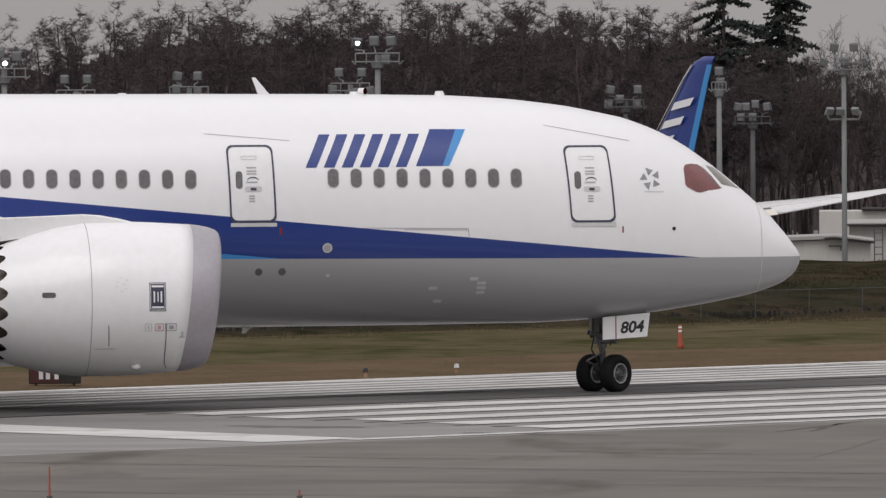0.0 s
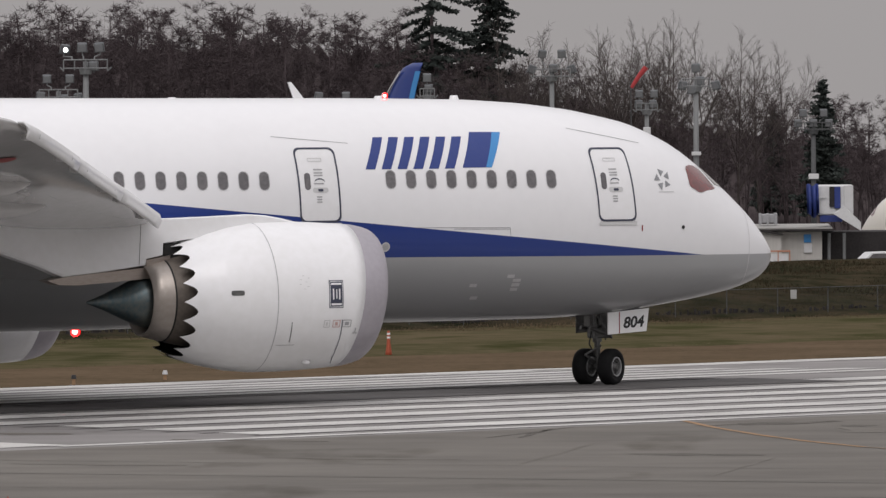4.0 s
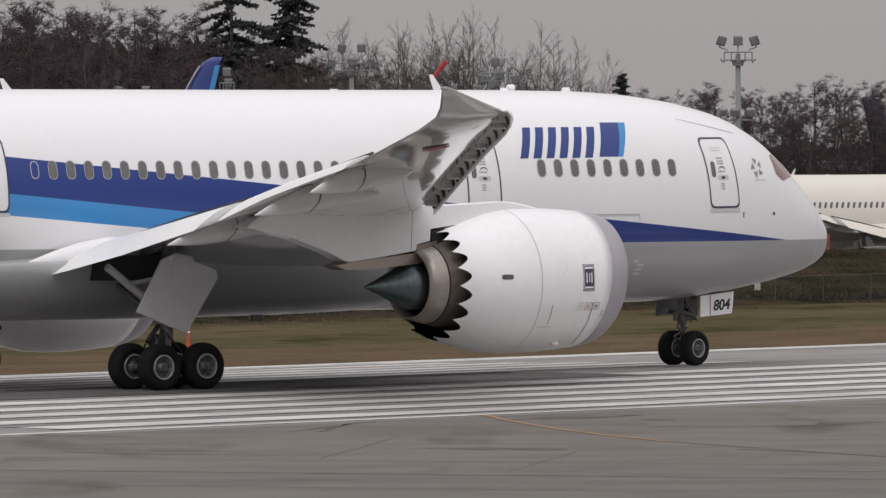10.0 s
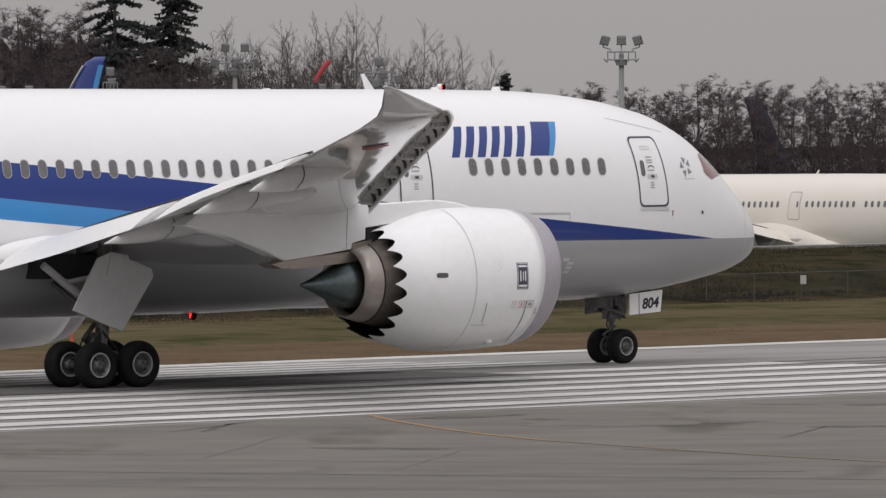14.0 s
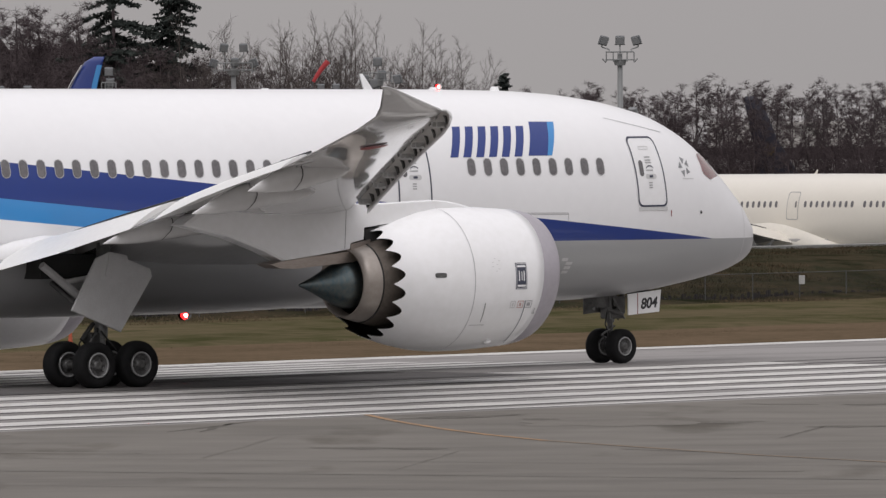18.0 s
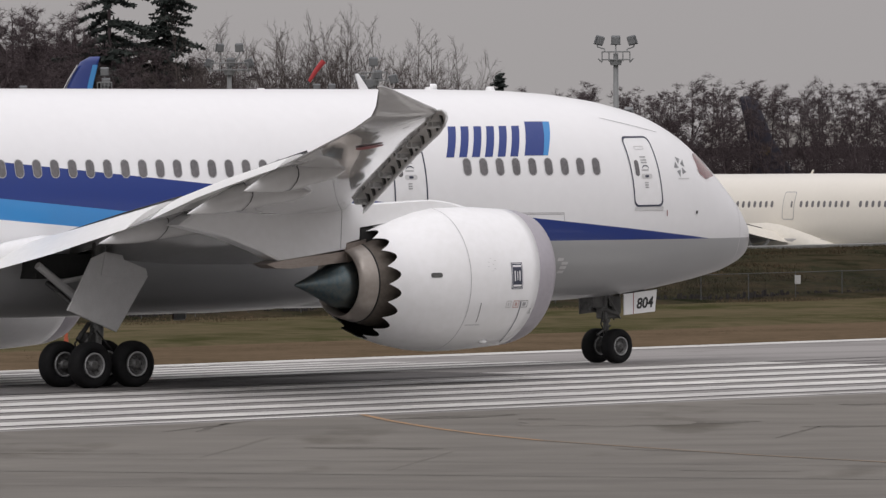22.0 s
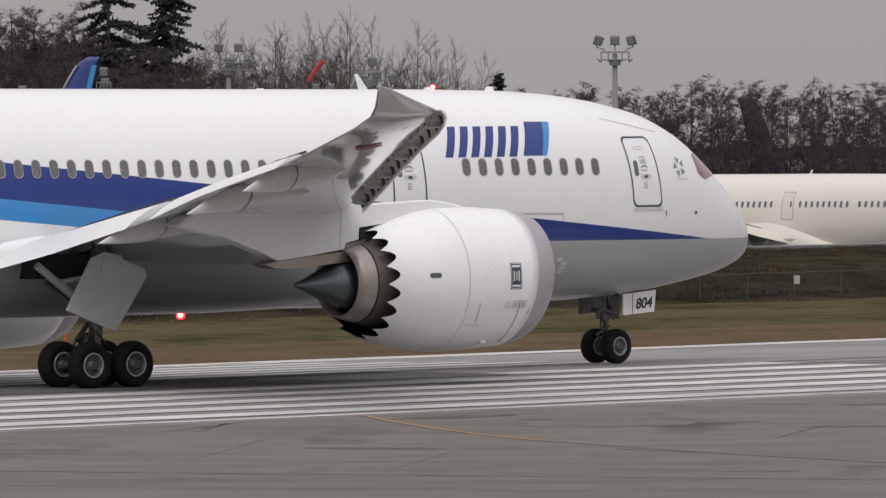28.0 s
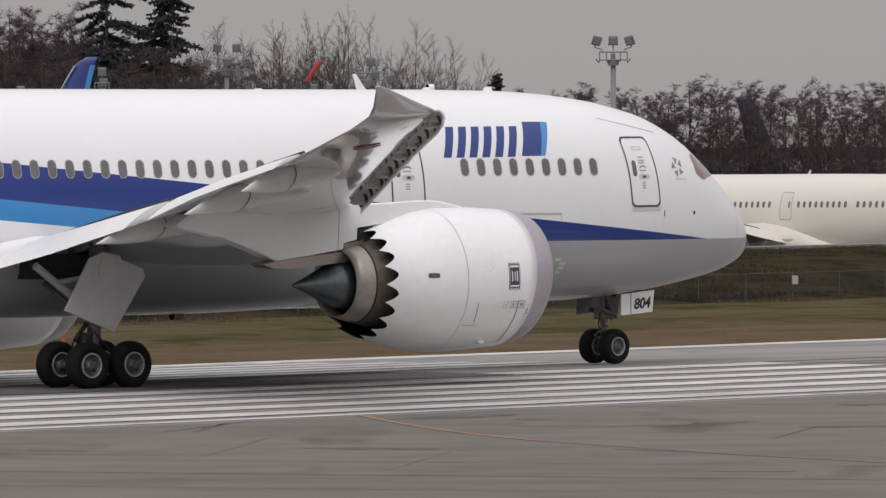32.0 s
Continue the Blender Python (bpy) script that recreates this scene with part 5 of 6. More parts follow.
# ---------------------------------------------------------------- parked airliners
parked, _ = airliner("parked_airliner", M["fuselage_plain"], M["cream"], M["wing_plain"], False, False)
tagged(parked, "cream unmarked airliner parked on the apron with flaps down", "airliner")
parked.matrix_basis = pose(23.4, 683, -6.82, 0, 0, 130)

parked_blue, _ = airliner("parked_airliner", M["fuselage"], M["white"], M["wing"], False, False)
tagged(parked_blue, "white parked airliner with a blue tail fin", "airliner")


def tail_at(x, y, turn):
    """The pose that puts the top of the fin over (x, y)."""
    m = pose(0, 0, 0, 0, 0, turn)
    o = m @ Vector((-55.6, 0, 0))
    return pose(x - o.x, y - o.y, -6.95, 0, 0, turn)


parked_blue.matrix_basis = tail_at(-8.9, 600, 123)

# a far fin with a gold emblem behind the parked airliner
rings = []
for z, lx, tx, th in ((-7.0, 8.3, 1.1, 0.5), (-1.0, 4.7, 0.6, 0.45), (3.0, 2.3, 0.1, 0.35), (6.4, 0.9, -0.6, 0.2), (6.75, 0.3, -0.5, 0.08)):
    rings.append([(lx + (tx - lx) * c, th * (t if i < 9 else -FOIL[16 - i][1]), z) for i, (c, t) in enumerate(FOIL)])
far_fin = part("distant_tail_fin", mesh_from("distant_tail_fin", *loft(rings), M["navy"], True))
tagged(far_fin, "dark navy airliner tail fin with a gold emblem among trees", "tail fin")
far_fin.matrix_basis = pose(51.2, 893, -1.15) @ Matrix.Scale(1.14, 4)
v = [(1.55 + 0.62 * math.cos(a) * (1 if j % 2 else 0.6), -0.42, 2.1 + 0.62 * math.sin(a) * (1 if j % 2 else 0.6)) for j, a in enumerate(np.linspace(0, 2 * math.pi, 17)[:-1])]
part("emblem", mesh_from("emblem", v, [tuple(range(16))], M["gold"]), far_fin, "gold flower-like emblem")

# ---------------------------------------------------------------- floodlight masts


def flood(lit=False, s=1.0):
    """One floodlight: housing, glass and yoke, facing -y and down."""
    body = box(-0.30 * s, 0.30 * s, -0.10 * s, 0.20 * s, 0.16 * s, 0.72 * s, 0.05 * s)
    glass = box(-0.26 * s, 0.26 * s, -0.125 * s, -0.105 * s, 0.20 * s, 0.68 * s)
    yoke = merged([tube((0, 0.05, 0), (0, 0.05, 0.2 * s), 0.05 * s, n=6), box(-0.34 * s, 0.34 * s, 0.02, 0.08, 0.10 * s, 0.16 * s)])
    return body, glass, yoke


def mast(x, y, top, heads, label, scale=1.0, mid=(), frame_w=1.35, lit=(), boxes=()):
    """A steel mast with a lattice head frame; heads: (dx, dz, turn) of its floodlights; mid: heights of lower clusters."""
    base = -6.95
    s = scale
    steel = M["galvanised"] if y < 780 else M["far_steel"]
    body = tagged(part("floodlight_mast", mesh_from("floodlight_mast", *tube((0, 0, base), (0, 0, top - 1.2 * s), 0.24 * s, 0.17 * s, 12), steel, True)), label, "floodlight mast", "apron floodlight masts")
    body.location = (x, y, 0)
    w = frame_w * s
    pcs = []
    for z in (top - 1.62 * s, top - 1.10 * s):
        pcs += [tube((-w, dy, z), (w, dy, z), 0.045 * s, n=6) for dy in (-0.4 * s, 0.4 * s)]
    for k in range(5):
        dx = -w + 2 * w * k / 4
        pcs += [tube((dx, -0.4 * s, top - 1.75 * s), (dx, -0.4 * s, top - 1.10 * s), 0.04 * s, n=6), tube((dx, -0.4 * s, top - 1.62 * s), (dx, 0.4 * s, top - 1.62 * s), 0.035 * s, n=6)]
    pcs += [tube((-w, 0, top - 1.8 * s), (-w - 0.25 * s, 0, top - 1.55 * s), 0.05 * s, n=6), tube((w, 0, top - 1.8 * s), (w + 0.25 * s, 0, top - 1.55 * s), 0.05 * s, n=6), tube((0, 0, top - 2.0 * s), (0, 0, top - 1.6 * s), 0.34 * s, 0.45 * s, 8)]
    pcs += [tube((0, -0.4 * s, z), (0, 0.4 * s, z), 0.05 * s, n=6) for z in (top - 1.62 * s, top - 1.10 * s)]
    for dx, dz, turn in heads:
        if dz > -0.5:  # bent arms that carry the upper heads
            e = 0.62 * dx
            pcs += [tube((e * s, -0.4 * s, top - 1.10 * s), (e * s, -0.25 * s, top - 0.92 * s), 0.045 * s, n=6), tube((e * s, -0.25 * s, top - 0.92 * s), (dx * s, -0.1, top + (dz - 0.78) * s), 0.045 * s, n=6), tube((dx * s, -0.1, top + (dz - 0.80) * s), (dx * s, -0.1, top + (dz - 0.55) * s), 0.045 * s, n=6)]
    part("head_frame", mesh_from("head_frame", *merged(pcs), steel), body, "steel lattice platform")
    for k, (dx, dz, turn) in enumerate(heads):
        b, g, yk = flood(s=s)
        h = part("floodlight", mesh_from("floodlight", *merged([b, yk]), M["lampgrey"]), body)
        h.matrix_basis = pose(dx * s, -0.1, top + dz * s - 0.75 * s, 20, turn * 0.35, turn)
        part("floodlight_glass", mesh_from("floodlight_glass", *(g if k not in lit else tube((0, -0.135 * s, 0.44 * s), (0, -0.105 * s, 0.44 * s), 0.13 * s, n=14)), M["lamp_on"] if k in lit else M["lens"]), h, "lit floodlight glass" if k in lit else "")
    for z in mid:
        part("arm", mesh_from("arm", *merged([tube((-1.1 * s, 0, z - 0.3), (1.1 * s, 0, z - 0.3), 0.05, n=6), tube((-1.1 * s, 0, z - 0.3), (-1.25 * s, 0, z + 0.1), 0.05, n=6), tube((1.1 * s, 0, z - 0.3), (1.25 * s, 0, z + 0.1), 0.05, n=6)]), steel), body)
        for dx, turn in ((-1.15, 30), (-0.25, 0), (0.95, -30)):
            b, g, yk = flood(s=s)
            h = part("floodlight", mesh_from("floodlight", *merged([b, yk]), M["lens"]), body)
            h.matrix_basis = pose(dx * s, -0.2, z - 0.15, 35, 0, turn)
    for w, z0, z1 in boxes:
        part("junction_box", mesh_from("junction_box", *box(-w / 2, w / 2, -0.45, -0.22, z0, z1, 0.03), M["pale"]), body, "pale junction box")
    return body


three = [(-1.20, 0.0, 30), (0.0, 0.0, 0), (1.20, 0.0, -30)]
mast(25.72, 600, 11.2, three, "tall grey mast with three floodlights on a lattice head", mid=(5.9,), frame_w=0.92)
mast(0.085, 436, 9.9, [(-0.75, 0.35, 15), (0.75, 0.35, -5), (-1.6, -0.75, 40), (1.6, -0.75, -40), (0.1, -0.7, 0)], "grey mast with a ring of floodlights", 0.66, (6.74,))
mast(8.09, 760, 8.1, [(-0.6, 0, 0), (0.6, 0, 0), (-0.7, -0.8, 10), (0.5, -0.8, 0)], "grey mast with stacked floodlights", 1.05, frame_w=0.85, boxes=((0.62, 4.35, 4.95),))
mast(11.58, 720, 10.2, [(0, 0, 0), (-1.0, -1.2, 20), (0.3, -0.9, 0), (1.5, -1.2, -30), (-0.3, -1.5, 0)], "grey mast with stacked floodlights", 1.15, frame_w=0.95, boxes=((0.75, 2.85, 3.15),))
mast(24.66, 850, 6.2, [(-0.8, 0, 0), (0.8, 0, 0), (0, -0.8, 0), (-1.2, -0.8, 0), (1.2, -0.8, 0)], "grey mast with floodlights on a platform", 1.2, boxes=((0.95, -0.4, 0.1),))
mast(-7.9, 800, 6.5, [(-1.2, 0, 20), (-0.5, 0, 0), (0.2, 0.2, 0), (1.2, 0, -20), (-0.9, -0.8, 0), (0.0, -0.8, 0)], "grey mast with floodlights on a platform", 1.15)
mast(-19.11, 800, 8.1, [(-1.2, 0, 20), (0.9, 0, 0), (-0.4, -0.7, 0), (-1.3, -1.1, 10), (0.9, -1.1, -10)], "grey mast with floodlights on a platform", 1.2)
mast(-28.71, 560, 11.3, [(-1.35, -0.1, 20), (-0.2, 0.0, 0), (0.9, 0.0, -10), (0.5, -1.15, 0)], "grey mast with one lit floodlight", 1.0, lit=(0,))
mast(-38.0, 700, 9.6, [(-0.8, 0, 0), (0.8, 0, 0), (-1.3, -1.2, 10), (0.4, -1.4, 0), (1.5, -1.3, -20)], "grey mast with floodlights on a tall platform", 1.1)
mast(-59.3, 700, 9.2, [(-0.8, 0, 0), (0.8, 0, 0), (0.1, -1.2, 0), (1.2, -1.4, 0)], "grey mast with floodlights on a tall platform", 1.1)
mast(-50.5, 700, 9.4, [(-0.9, 0, 20), (0.6, 0, 0), (-0.9, -0.9, 0), (0.6, -1.1, 0)], "grey mast with floodlights on a tall platform", 1.1)
mast(-51.9, 560, 10.5, [(-0.3, 0.2, 10), (0.8, 0, 0), (0.1, -0.4, 0)], "grey mast with one lit floodlight", 1.0, lit=(2,))
mast(-9.5, 700, 9.5, [(0, 0, 0), (0.1, -0.75, 0), (0, -1.5, 0)], "grey mast with floodlights one above another", 1.1, frame_w=0.5)

# windsock
sock = tagged(part("windsock", mesh_from("windsock", *tube((5.7, 640, -6.95), (5.7, 640, 8.4), 0.05, 0.03, 8), M["far_steel"])), "red windsock filled by wind on a grey pole", "windsock")
rings = []
for i in range(7):
    u = i / 6
    c = Vector((5.75, 640, 8.25)) + Vector((1.05, 0, 1.45)) * u + Vector((-0.04 * math.sin(u * 3.1), 0, 0.04 * math.sin(u * 3.1)))
    r = 0.12 + 0.08 * u
    rings.append([tuple(c + Vector((0.81 * math.cos(a), math.sin(a), -0.59 * math.cos(a))) * r) for a in (2 * math.pi * j / 12 for j in range(12))])
part("sock", mesh_from("sock", *loft(rings, cap=False), M["sock"], True), sock, "red fabric sleeve")

# ---------------------------------------------------------------- fence and small things on the verge
fence = tagged(part("fence", mesh_from("fence", *merged([tube(rw(120, 238.2, 0.70), rw(420, 238.2, 0.70), 0.013, n=5)]), M["far_steel"])), "thin wire fence with grey posts below the bank", "fence")
post = mesh_from("post", *tube((0, 0, -0.5), (0, 0, 0.73), 0.018, n=6), M["far_steel"])
for k in range(86):
    p = part("post", post, fence)
    p.location = rw(150 + 2.7 * k, 238.2)
for z in (0.4, 0.1):
    part("wire", mesh_from("wire", *tube(rw(120, 238.2, z), rw(420, 238.2, z), 0.005, n=4), M["dark"]), fence)
v, f = [], []
for k in range(1500):
    for lean in (-0.55, 0.55):
        u = 190 + 0.088 * k
        a, b = Vector(rw(u, 238.2, -0.40)), Vector(rw(u + lean, 238.2, 0.69))
        m = len(v)
        v += [tuple(a), tuple(a + Vector((0.006, 0, 0))), tuple(b + Vector((0.006, 0, 0))), tuple(b), tuple(a + Vector((0.003, 0.006, 0))), tuple(b + Vector((0.003, 0.006, 0)))]
        f += [(m, m + 1, m + 2, m + 3), (m + 1, m + 4, m + 5, m + 2), (m + 4, m, m + 3, m + 5)]
tagged(part("chain_link", mesh_from("chain_link", v, f, M["dark"]), fence, "dark chain-link netting"), kind="stuff")
notice = merged([box(-0.115, 0.115, -0.015, 0.015, -0.17, 0.17, 0.005)])
for u, z in ((242.35, 0.47), (251.3, 0.39), (260.5, 0.42)):
    n = tagged(part("notice", mesh_from("notice", *notice, M["notice"])), "small pale notice plate on the fence", "sign", "fence notices")
    n.location = rw(u, 237.9, z)
    for zz in (0.08, -0.02, -0.1):
        part("text_bar", mesh_from("text_bar", *box(-0.09, 0.09, -0.021, -0.016, zz, zz + 0.04), M["stencil"]), n)
# dark stumps and drain posts at the foot of the bank
rng = random.Random(11)
pcs = []
for k in range(900):
    p = Vector(rw(196 + k * 0.13 + rng.uniform(-0.05, 0.05), 238.75 + rng.uniform(-0.05, 0.05)))
    pcs.append(tube((p.x, p.y, -0.5), (p.x + rng.uniform(-0.03, 0.03), p.y, -0.06 + rng.uniform(-0.20, 0.06) + 0.10 * noise.noise((k * 0.05, 0, 0))), rng.uniform(0.03, 0.075), n=5))
tagged(part("low_stakes", mesh_from("low_stakes", *merged(pcs), M["dark"])), "dark weathered stakes at the foot of the bank", "stakes", kind="stuff")



def tufts(name, count, u0, u1, v0, v1, lift, size, mat, label, seed, clump=0.0):
    """Many thin pointed leaves standing on the ground, as one mesh."""
    g = np.random.default_rng(seed)
    u, v = g.uniform(u0, u1, count), g.uniform(v0, v1, count)
    if clump:
        keep = np.array([noise.noise((a * 0.22, c * 0.35, 5.0)) > -clump for a, c in zip(u, v)])
        u, v = u[keep], v[keep]
        count = len(u)
    z = np.interp(v, [a for a, _ in LIE], [c for _, c in LIE]) + lift
    base = np.stack([u * math.cos(HEAD) - v * math.sin(HEAD), u * math.sin(HEAD) + v * math.cos(HEAD), z], 1)
    a, h = g.uniform(0, 2 * math.pi, count), g.uniform(0.4, 1.0, count) * size
    side = np.stack([np.cos(a), np.sin(a), np.zeros(count)], 1) * (h * 0.16)[:, None]
    tip = np.stack([g.normal(0, 0.45, count), g.normal(0, 0.45, count), np.ones(count)], 1) * h[:, None]
    V = np.stack([base - side, base + side, base + tip], 1).reshape(-1, 3)
    me = bpy.data.meshes.new(name)
    me.vertices.add(len(V))
    me.vertices.foreach_set("co", V.astype(np.float32).ravel())
    me.loops.add(len(V))
    me.loops.foreach_set("vertex_index", np.arange(len(V), dtype=np.int32))
    me.polygons.add(count)
    me.polygons.foreach_set("loop_start", np.arange(0, len(V), 3, dtype=np.int32))
    me.update(calc_edges=True)
    me.materials.append(mat)
    return tagged(part(name, me), label, "grass", kind="stuff")


tufts("bank_scrub", 120000, 190, 320, 238.8, 262, 0.10, 0.15, M["scrub"], "dark brambles and dead grass on the bank", 1, 0.3)
tufts("verge_grass", 120000, 185, 320, 215.2, 237.4, 0.04, 0.075, M["blades"], "short olive winter grass blades", 2, 0.35)
tufts("bank_dead_grass", 45000, 190, 320, 243, 263, 0.10, 0.16, M["straw_dark"], "reddish brown dead grass on the bank", 6, 0.05)
tufts("dry_grass_edge", 34000, 185, 320, 234.0, 238.6, 0.06, 0.10, M["straw"], "pale dry grass along the foot of the fence", 4, 0.35)
tufts("soil_weeds", 60000, 185, 320, 203.2, 216, 0.03, 0.05, M["straw"], "sparse dry weeds on bare soil", 3, 0.1)

marker = tagged(part("marker_post", mesh_from("marker_post", *loft([[(r * math.cos(2 * math.pi * j / 14), r * math.sin(2 * math.pi * j / 14), z) for j in range(14)] for r, z in ((0.115, 0.0), (0.10, 0.18), (0.06, 0.45), (0.045, 0.82), (0.03, 0.85))]), M["orange"], True)), "orange flared marker post with white bands on the verge", "marker post")
marker.location = (-5.31, 294.7, -0.46)
for z in (0.60, 0.72):
    part("band", mesh_from("band", *tube((0, 0, z), (0, 0, z + 0.06), 0.058, 0.055, n=14), M["white"]), marker, "white reflective band")
part("foot", mesh_from("foot", *box(-0.18, 0.18, -0.18, 0.18, -0.01, 0.04, 0.01), M["black"]), marker)
for x, y, dark_top in ((-14.13, 267.4, True), (-11.59, 271.2, False)):
    e = tagged(part("runway_edge_light", mesh_from("runway_edge_light", *tube((0, 0, -0.02), (0, 0, 0.2), 0.055, n=10), M["yellow"])), "small runway edge light on a stem", "runway light", "runway edge lights")
    e.location = (x, y, -0.45)
    part("lamp_cap", mesh_from("lamp_cap", *tube((0, 0, 0.2), (0, 0, 0.32), 0.085, 0.06, 10), M["black" if dark_top else "pale"]), e)
    part("base_plate", mesh_from("base_plate", *tube((0, 0, -0.02), (0, 0, 0.02), 0.14, n=12), M["strut"]), e)
for x, y in ((-15.92, 180.97), (-10.87, 180.48)):
    s = tagged(part("edge_reflector", mesh_from("edge_reflector", *tube((0, 0, 0), (0, 0, 0.64 if x < -12 else 0.17), 0.022, 0.015, 8), M["orange"])), "thin orange edge reflector stake", "reflector", "edge reflectors")
    s.location = (x, y, 0)
    part("base_plate", mesh_from("base_plate", *tube((0, 0, 0), (0, 0, 0.05), 0.06, n=10), M["strut"]), s)
sign = tagged(part("taxiway_sign", mesh_from("taxiway_sign", *box(-0.75, 0.75, -0.12, 0.12, 0.12, 0.60, 0.02), M["dark"])), "low dark red airfield sign board with pale characters", "airfield sign")
sign.location = (-22.8, 261.2, -0.46)
part("sign_face", mesh_from("sign_face", *box(-0.71, 0.15, -0.128, -0.122, 0.15, 0.57), material("dark_red_sign_face", (0.05, 0.012, 0.01), 0.5)), sign)
for dx in (-0.45, -0.25, 0.0):
    part("text_bar", mesh_from("text_bar", *box(dx, dx + 0.12, -0.136, -0.13, 0.25, 0.5), M["pale"]), sign)
for dx in (-0.55, 0.55):
    part("leg", mesh_from("leg", *tube((dx, 0, -0.02), (dx, 0, 0.13), 0.04, n=8), M["strut"]), sign)

# ---------------------------------------------------------------- sheds, stairs and vehicles behind the bank
Z0 = -6.9
shed = tagged(part("shed", mesh_from("shed", *box(0.3, 13.4, 448, 454, Z0, 1.10, 0.02), M["siding"])), "long low beige metal shed with a shallow roof", "shed")
v = [(0.0, 447.5, 1.12), (13.9, 447.5, 1.14), (13.9, 454.6, 1.14), (0.0, 454.6, 1.14), (0.0, 447.5, 1.27), (13.9, 447.5, 1.30), (13.9, 454.6, 1.38), (0.0, 454.6, 1.36)]
part("roof", mesh_from("roof", v, [(0, 3, 2, 1), (4, 5, 6, 7), (0, 1, 5, 4), (1, 2, 6, 5), (2, 3, 7, 6), (3, 0, 4, 7)], M["roof"]), shed)
part("eave", mesh_from("eave", *box(-0.05, 13.95, 447.35, 447.48, 1.12, 1.22, 0.01), M["dark"]), shed, "dark eave board")
part("corner_trim", mesh_from("corner_trim", *box(7.40, 7.48, 446.70, 446.78, Z0, 1.04), M["dark"]), shed)
part("gable_wall", mesh_from("gable_wall", *slab([(7.5, Z0), (11.35, Z0), (11.35, 0.96), (9.26, 1.26), (7.5, 1.03)], 446.85, 447.95, 0.0), M["siding"]), shed)
part("gable_board", mesh_from("gable_board", *slab([(7.35, 1.02), (9.26, 1.27), (11.42, 0.94), (11.42, 1.03), (9.26, 1.37), (7.35, 1.11)], 446.6, 446.83, 0.0), M["dark"]), shed, "dark gable board")
part("bay_shade_block", mesh_from("bay_shade_block", *box(13.46, 17.5, 449.0, 454, Z0, 1.05, 0.02), M["dark"]), shed, "solid dark block for the shaded inside of a vehicle bay")
part("roof_unit", mesh_from("roof_unit", *merged([box(10.45, 11.2, 451, 452, 1.46, 1.92, 0.05), box(10.36, 10.5, 450.9, 452.1, 1.40, 1.95, 0.02), box(10.75, 10.85, 450.9, 452.1, 1.40, 1.95, 0.02), box(11.12, 11.27, 450.9, 452.1, 1.40, 1.97, 0.02)]), M["line"]), shed, "grey rooftop ventilation unit")
part("roof_unit", mesh_from("roof_unit", *merged([box(7.95, 8.55, 451, 452, 1.44, 1.98, 0.04), box(7.9, 8.0, 450.9, 452.1, 1.40, 2.0, 0.02), box(8.5, 8.6, 450.9, 452.1, 1.40, 2.0, 0.02)]), M["line"]), shed, "grey rooftop ventilation unit")
part("skylight", mesh_from("skylight", *box(5.3, 7.3, 450, 453, 1.4, 1.66, 0.04), M["pale"]), shed)
part("wall_notice", mesh_from("wall_notice", *box(12.5, 12.9, 447.9, 447.97, 0.05, 0.5), M["pale"]), shed)
part("wall_notice", mesh_from("wall_notice", *box(12.5, 12.85, 447.9, 447.97, 0.55, 0.95), M["cyan"]), shed)
shed2 = tagged(part("shed", mesh_from("shed", *box(-1.35, 10.9, 520, 525, Z0, 0.84, 0.02), M["siding"])), "beige shed with a dark flat roof behind", "shed")
part("roof", mesh_from("roof", *box(1.1, 11.05, 519.6, 525.4, 0.846, 0.98, 0.03), M["dark"]), shed2, "dark flat roof")
shed3 = tagged(part("shed", mesh_from("shed", *slab([(-3.6, Z0), (1.35, Z0), (1.35, 0.42), (-0.35, 0.62), (-3.6, 0.50)], 440, 446, 0.01), M["siding"])), "small beige gabled shed in front of the longer sheds", "shed")
part("roof", mesh_from("roof", *slab([(-3.7, 0.52), (-0.35, 0.64), (1.5, 0.44), (1.5, 0.56), (-0.35, 0.80), (-3.7, 0.70)], 439.7, 446.3, 0.01), M["roof"]), shed3)
part("eave", mesh_from("eave", *slab([(-0.9, 0.60), (-0.35, 0.63), (1.52, 0.40), (1.52, 0.50), (-0.35, 0.72), (-0.9, 0.70)], 439.4, 439.68, 0.005), M["dark"]), shed3, "dark gable board")
part("pipe", mesh_from("pipe", *merged([tube((-0.7, 439.8, 0.28), (0.1, 439.8, 0.28), 0.04, n=6), tube((-0.1, 439.8, 0.28), (-0.1, 439.8, 0.05), 0.04, n=6)]), M["strut"]), shed3)
part("ladder", mesh_from("ladder", *merged([tube((x, 446.4, -2.0), (x, 446.4, 1.0), 0.03, n=6) for x in (1.55, 1.95)] + [tube((1.55, 446.4, -0.6 + 0.35 * q), (1.95, 446.4, -0.6 + 0.35 * q), 0.025, n=6) for q in range(5)]), M["strut"]), shed, "grey wall ladder")
for x0, x1, z1 in ((6.75, 7.1, 0.08), (8.19, 8.71, 0.06)):
    r = tagged(part("hand_rail", mesh_from("hand_rail", *merged([tube((x, 441, Z0), (x, 441, z1), 0.035, n=6) for x in (x0, x1)] + [tube((x0, 441, z1), (x1, 441, z1), 0.035, n=6)]), M["dark"])), "dark tubular hand rail by the shed", "hand rail", "dark hand rails")
flag = tagged(part("flag_pole", mesh_from("flag_pole", *tube((7.5, 560, Z0), (7.5, 560, 2.0), 0.06, 0.04, 8), M["galvanised"])), "red and white flag flying from a thin pole", "flag")
part("flag", mesh_from("flag", *loft([[(7.45 - 0.18 * i, 560 + 0.08 * math.sin(i * 1.4), z - 0.06 * i) for z in (1.75, 1.38, 1.39, 1.76)] for i in range(5)]), M["sock"]), flag, "red flag cloth")
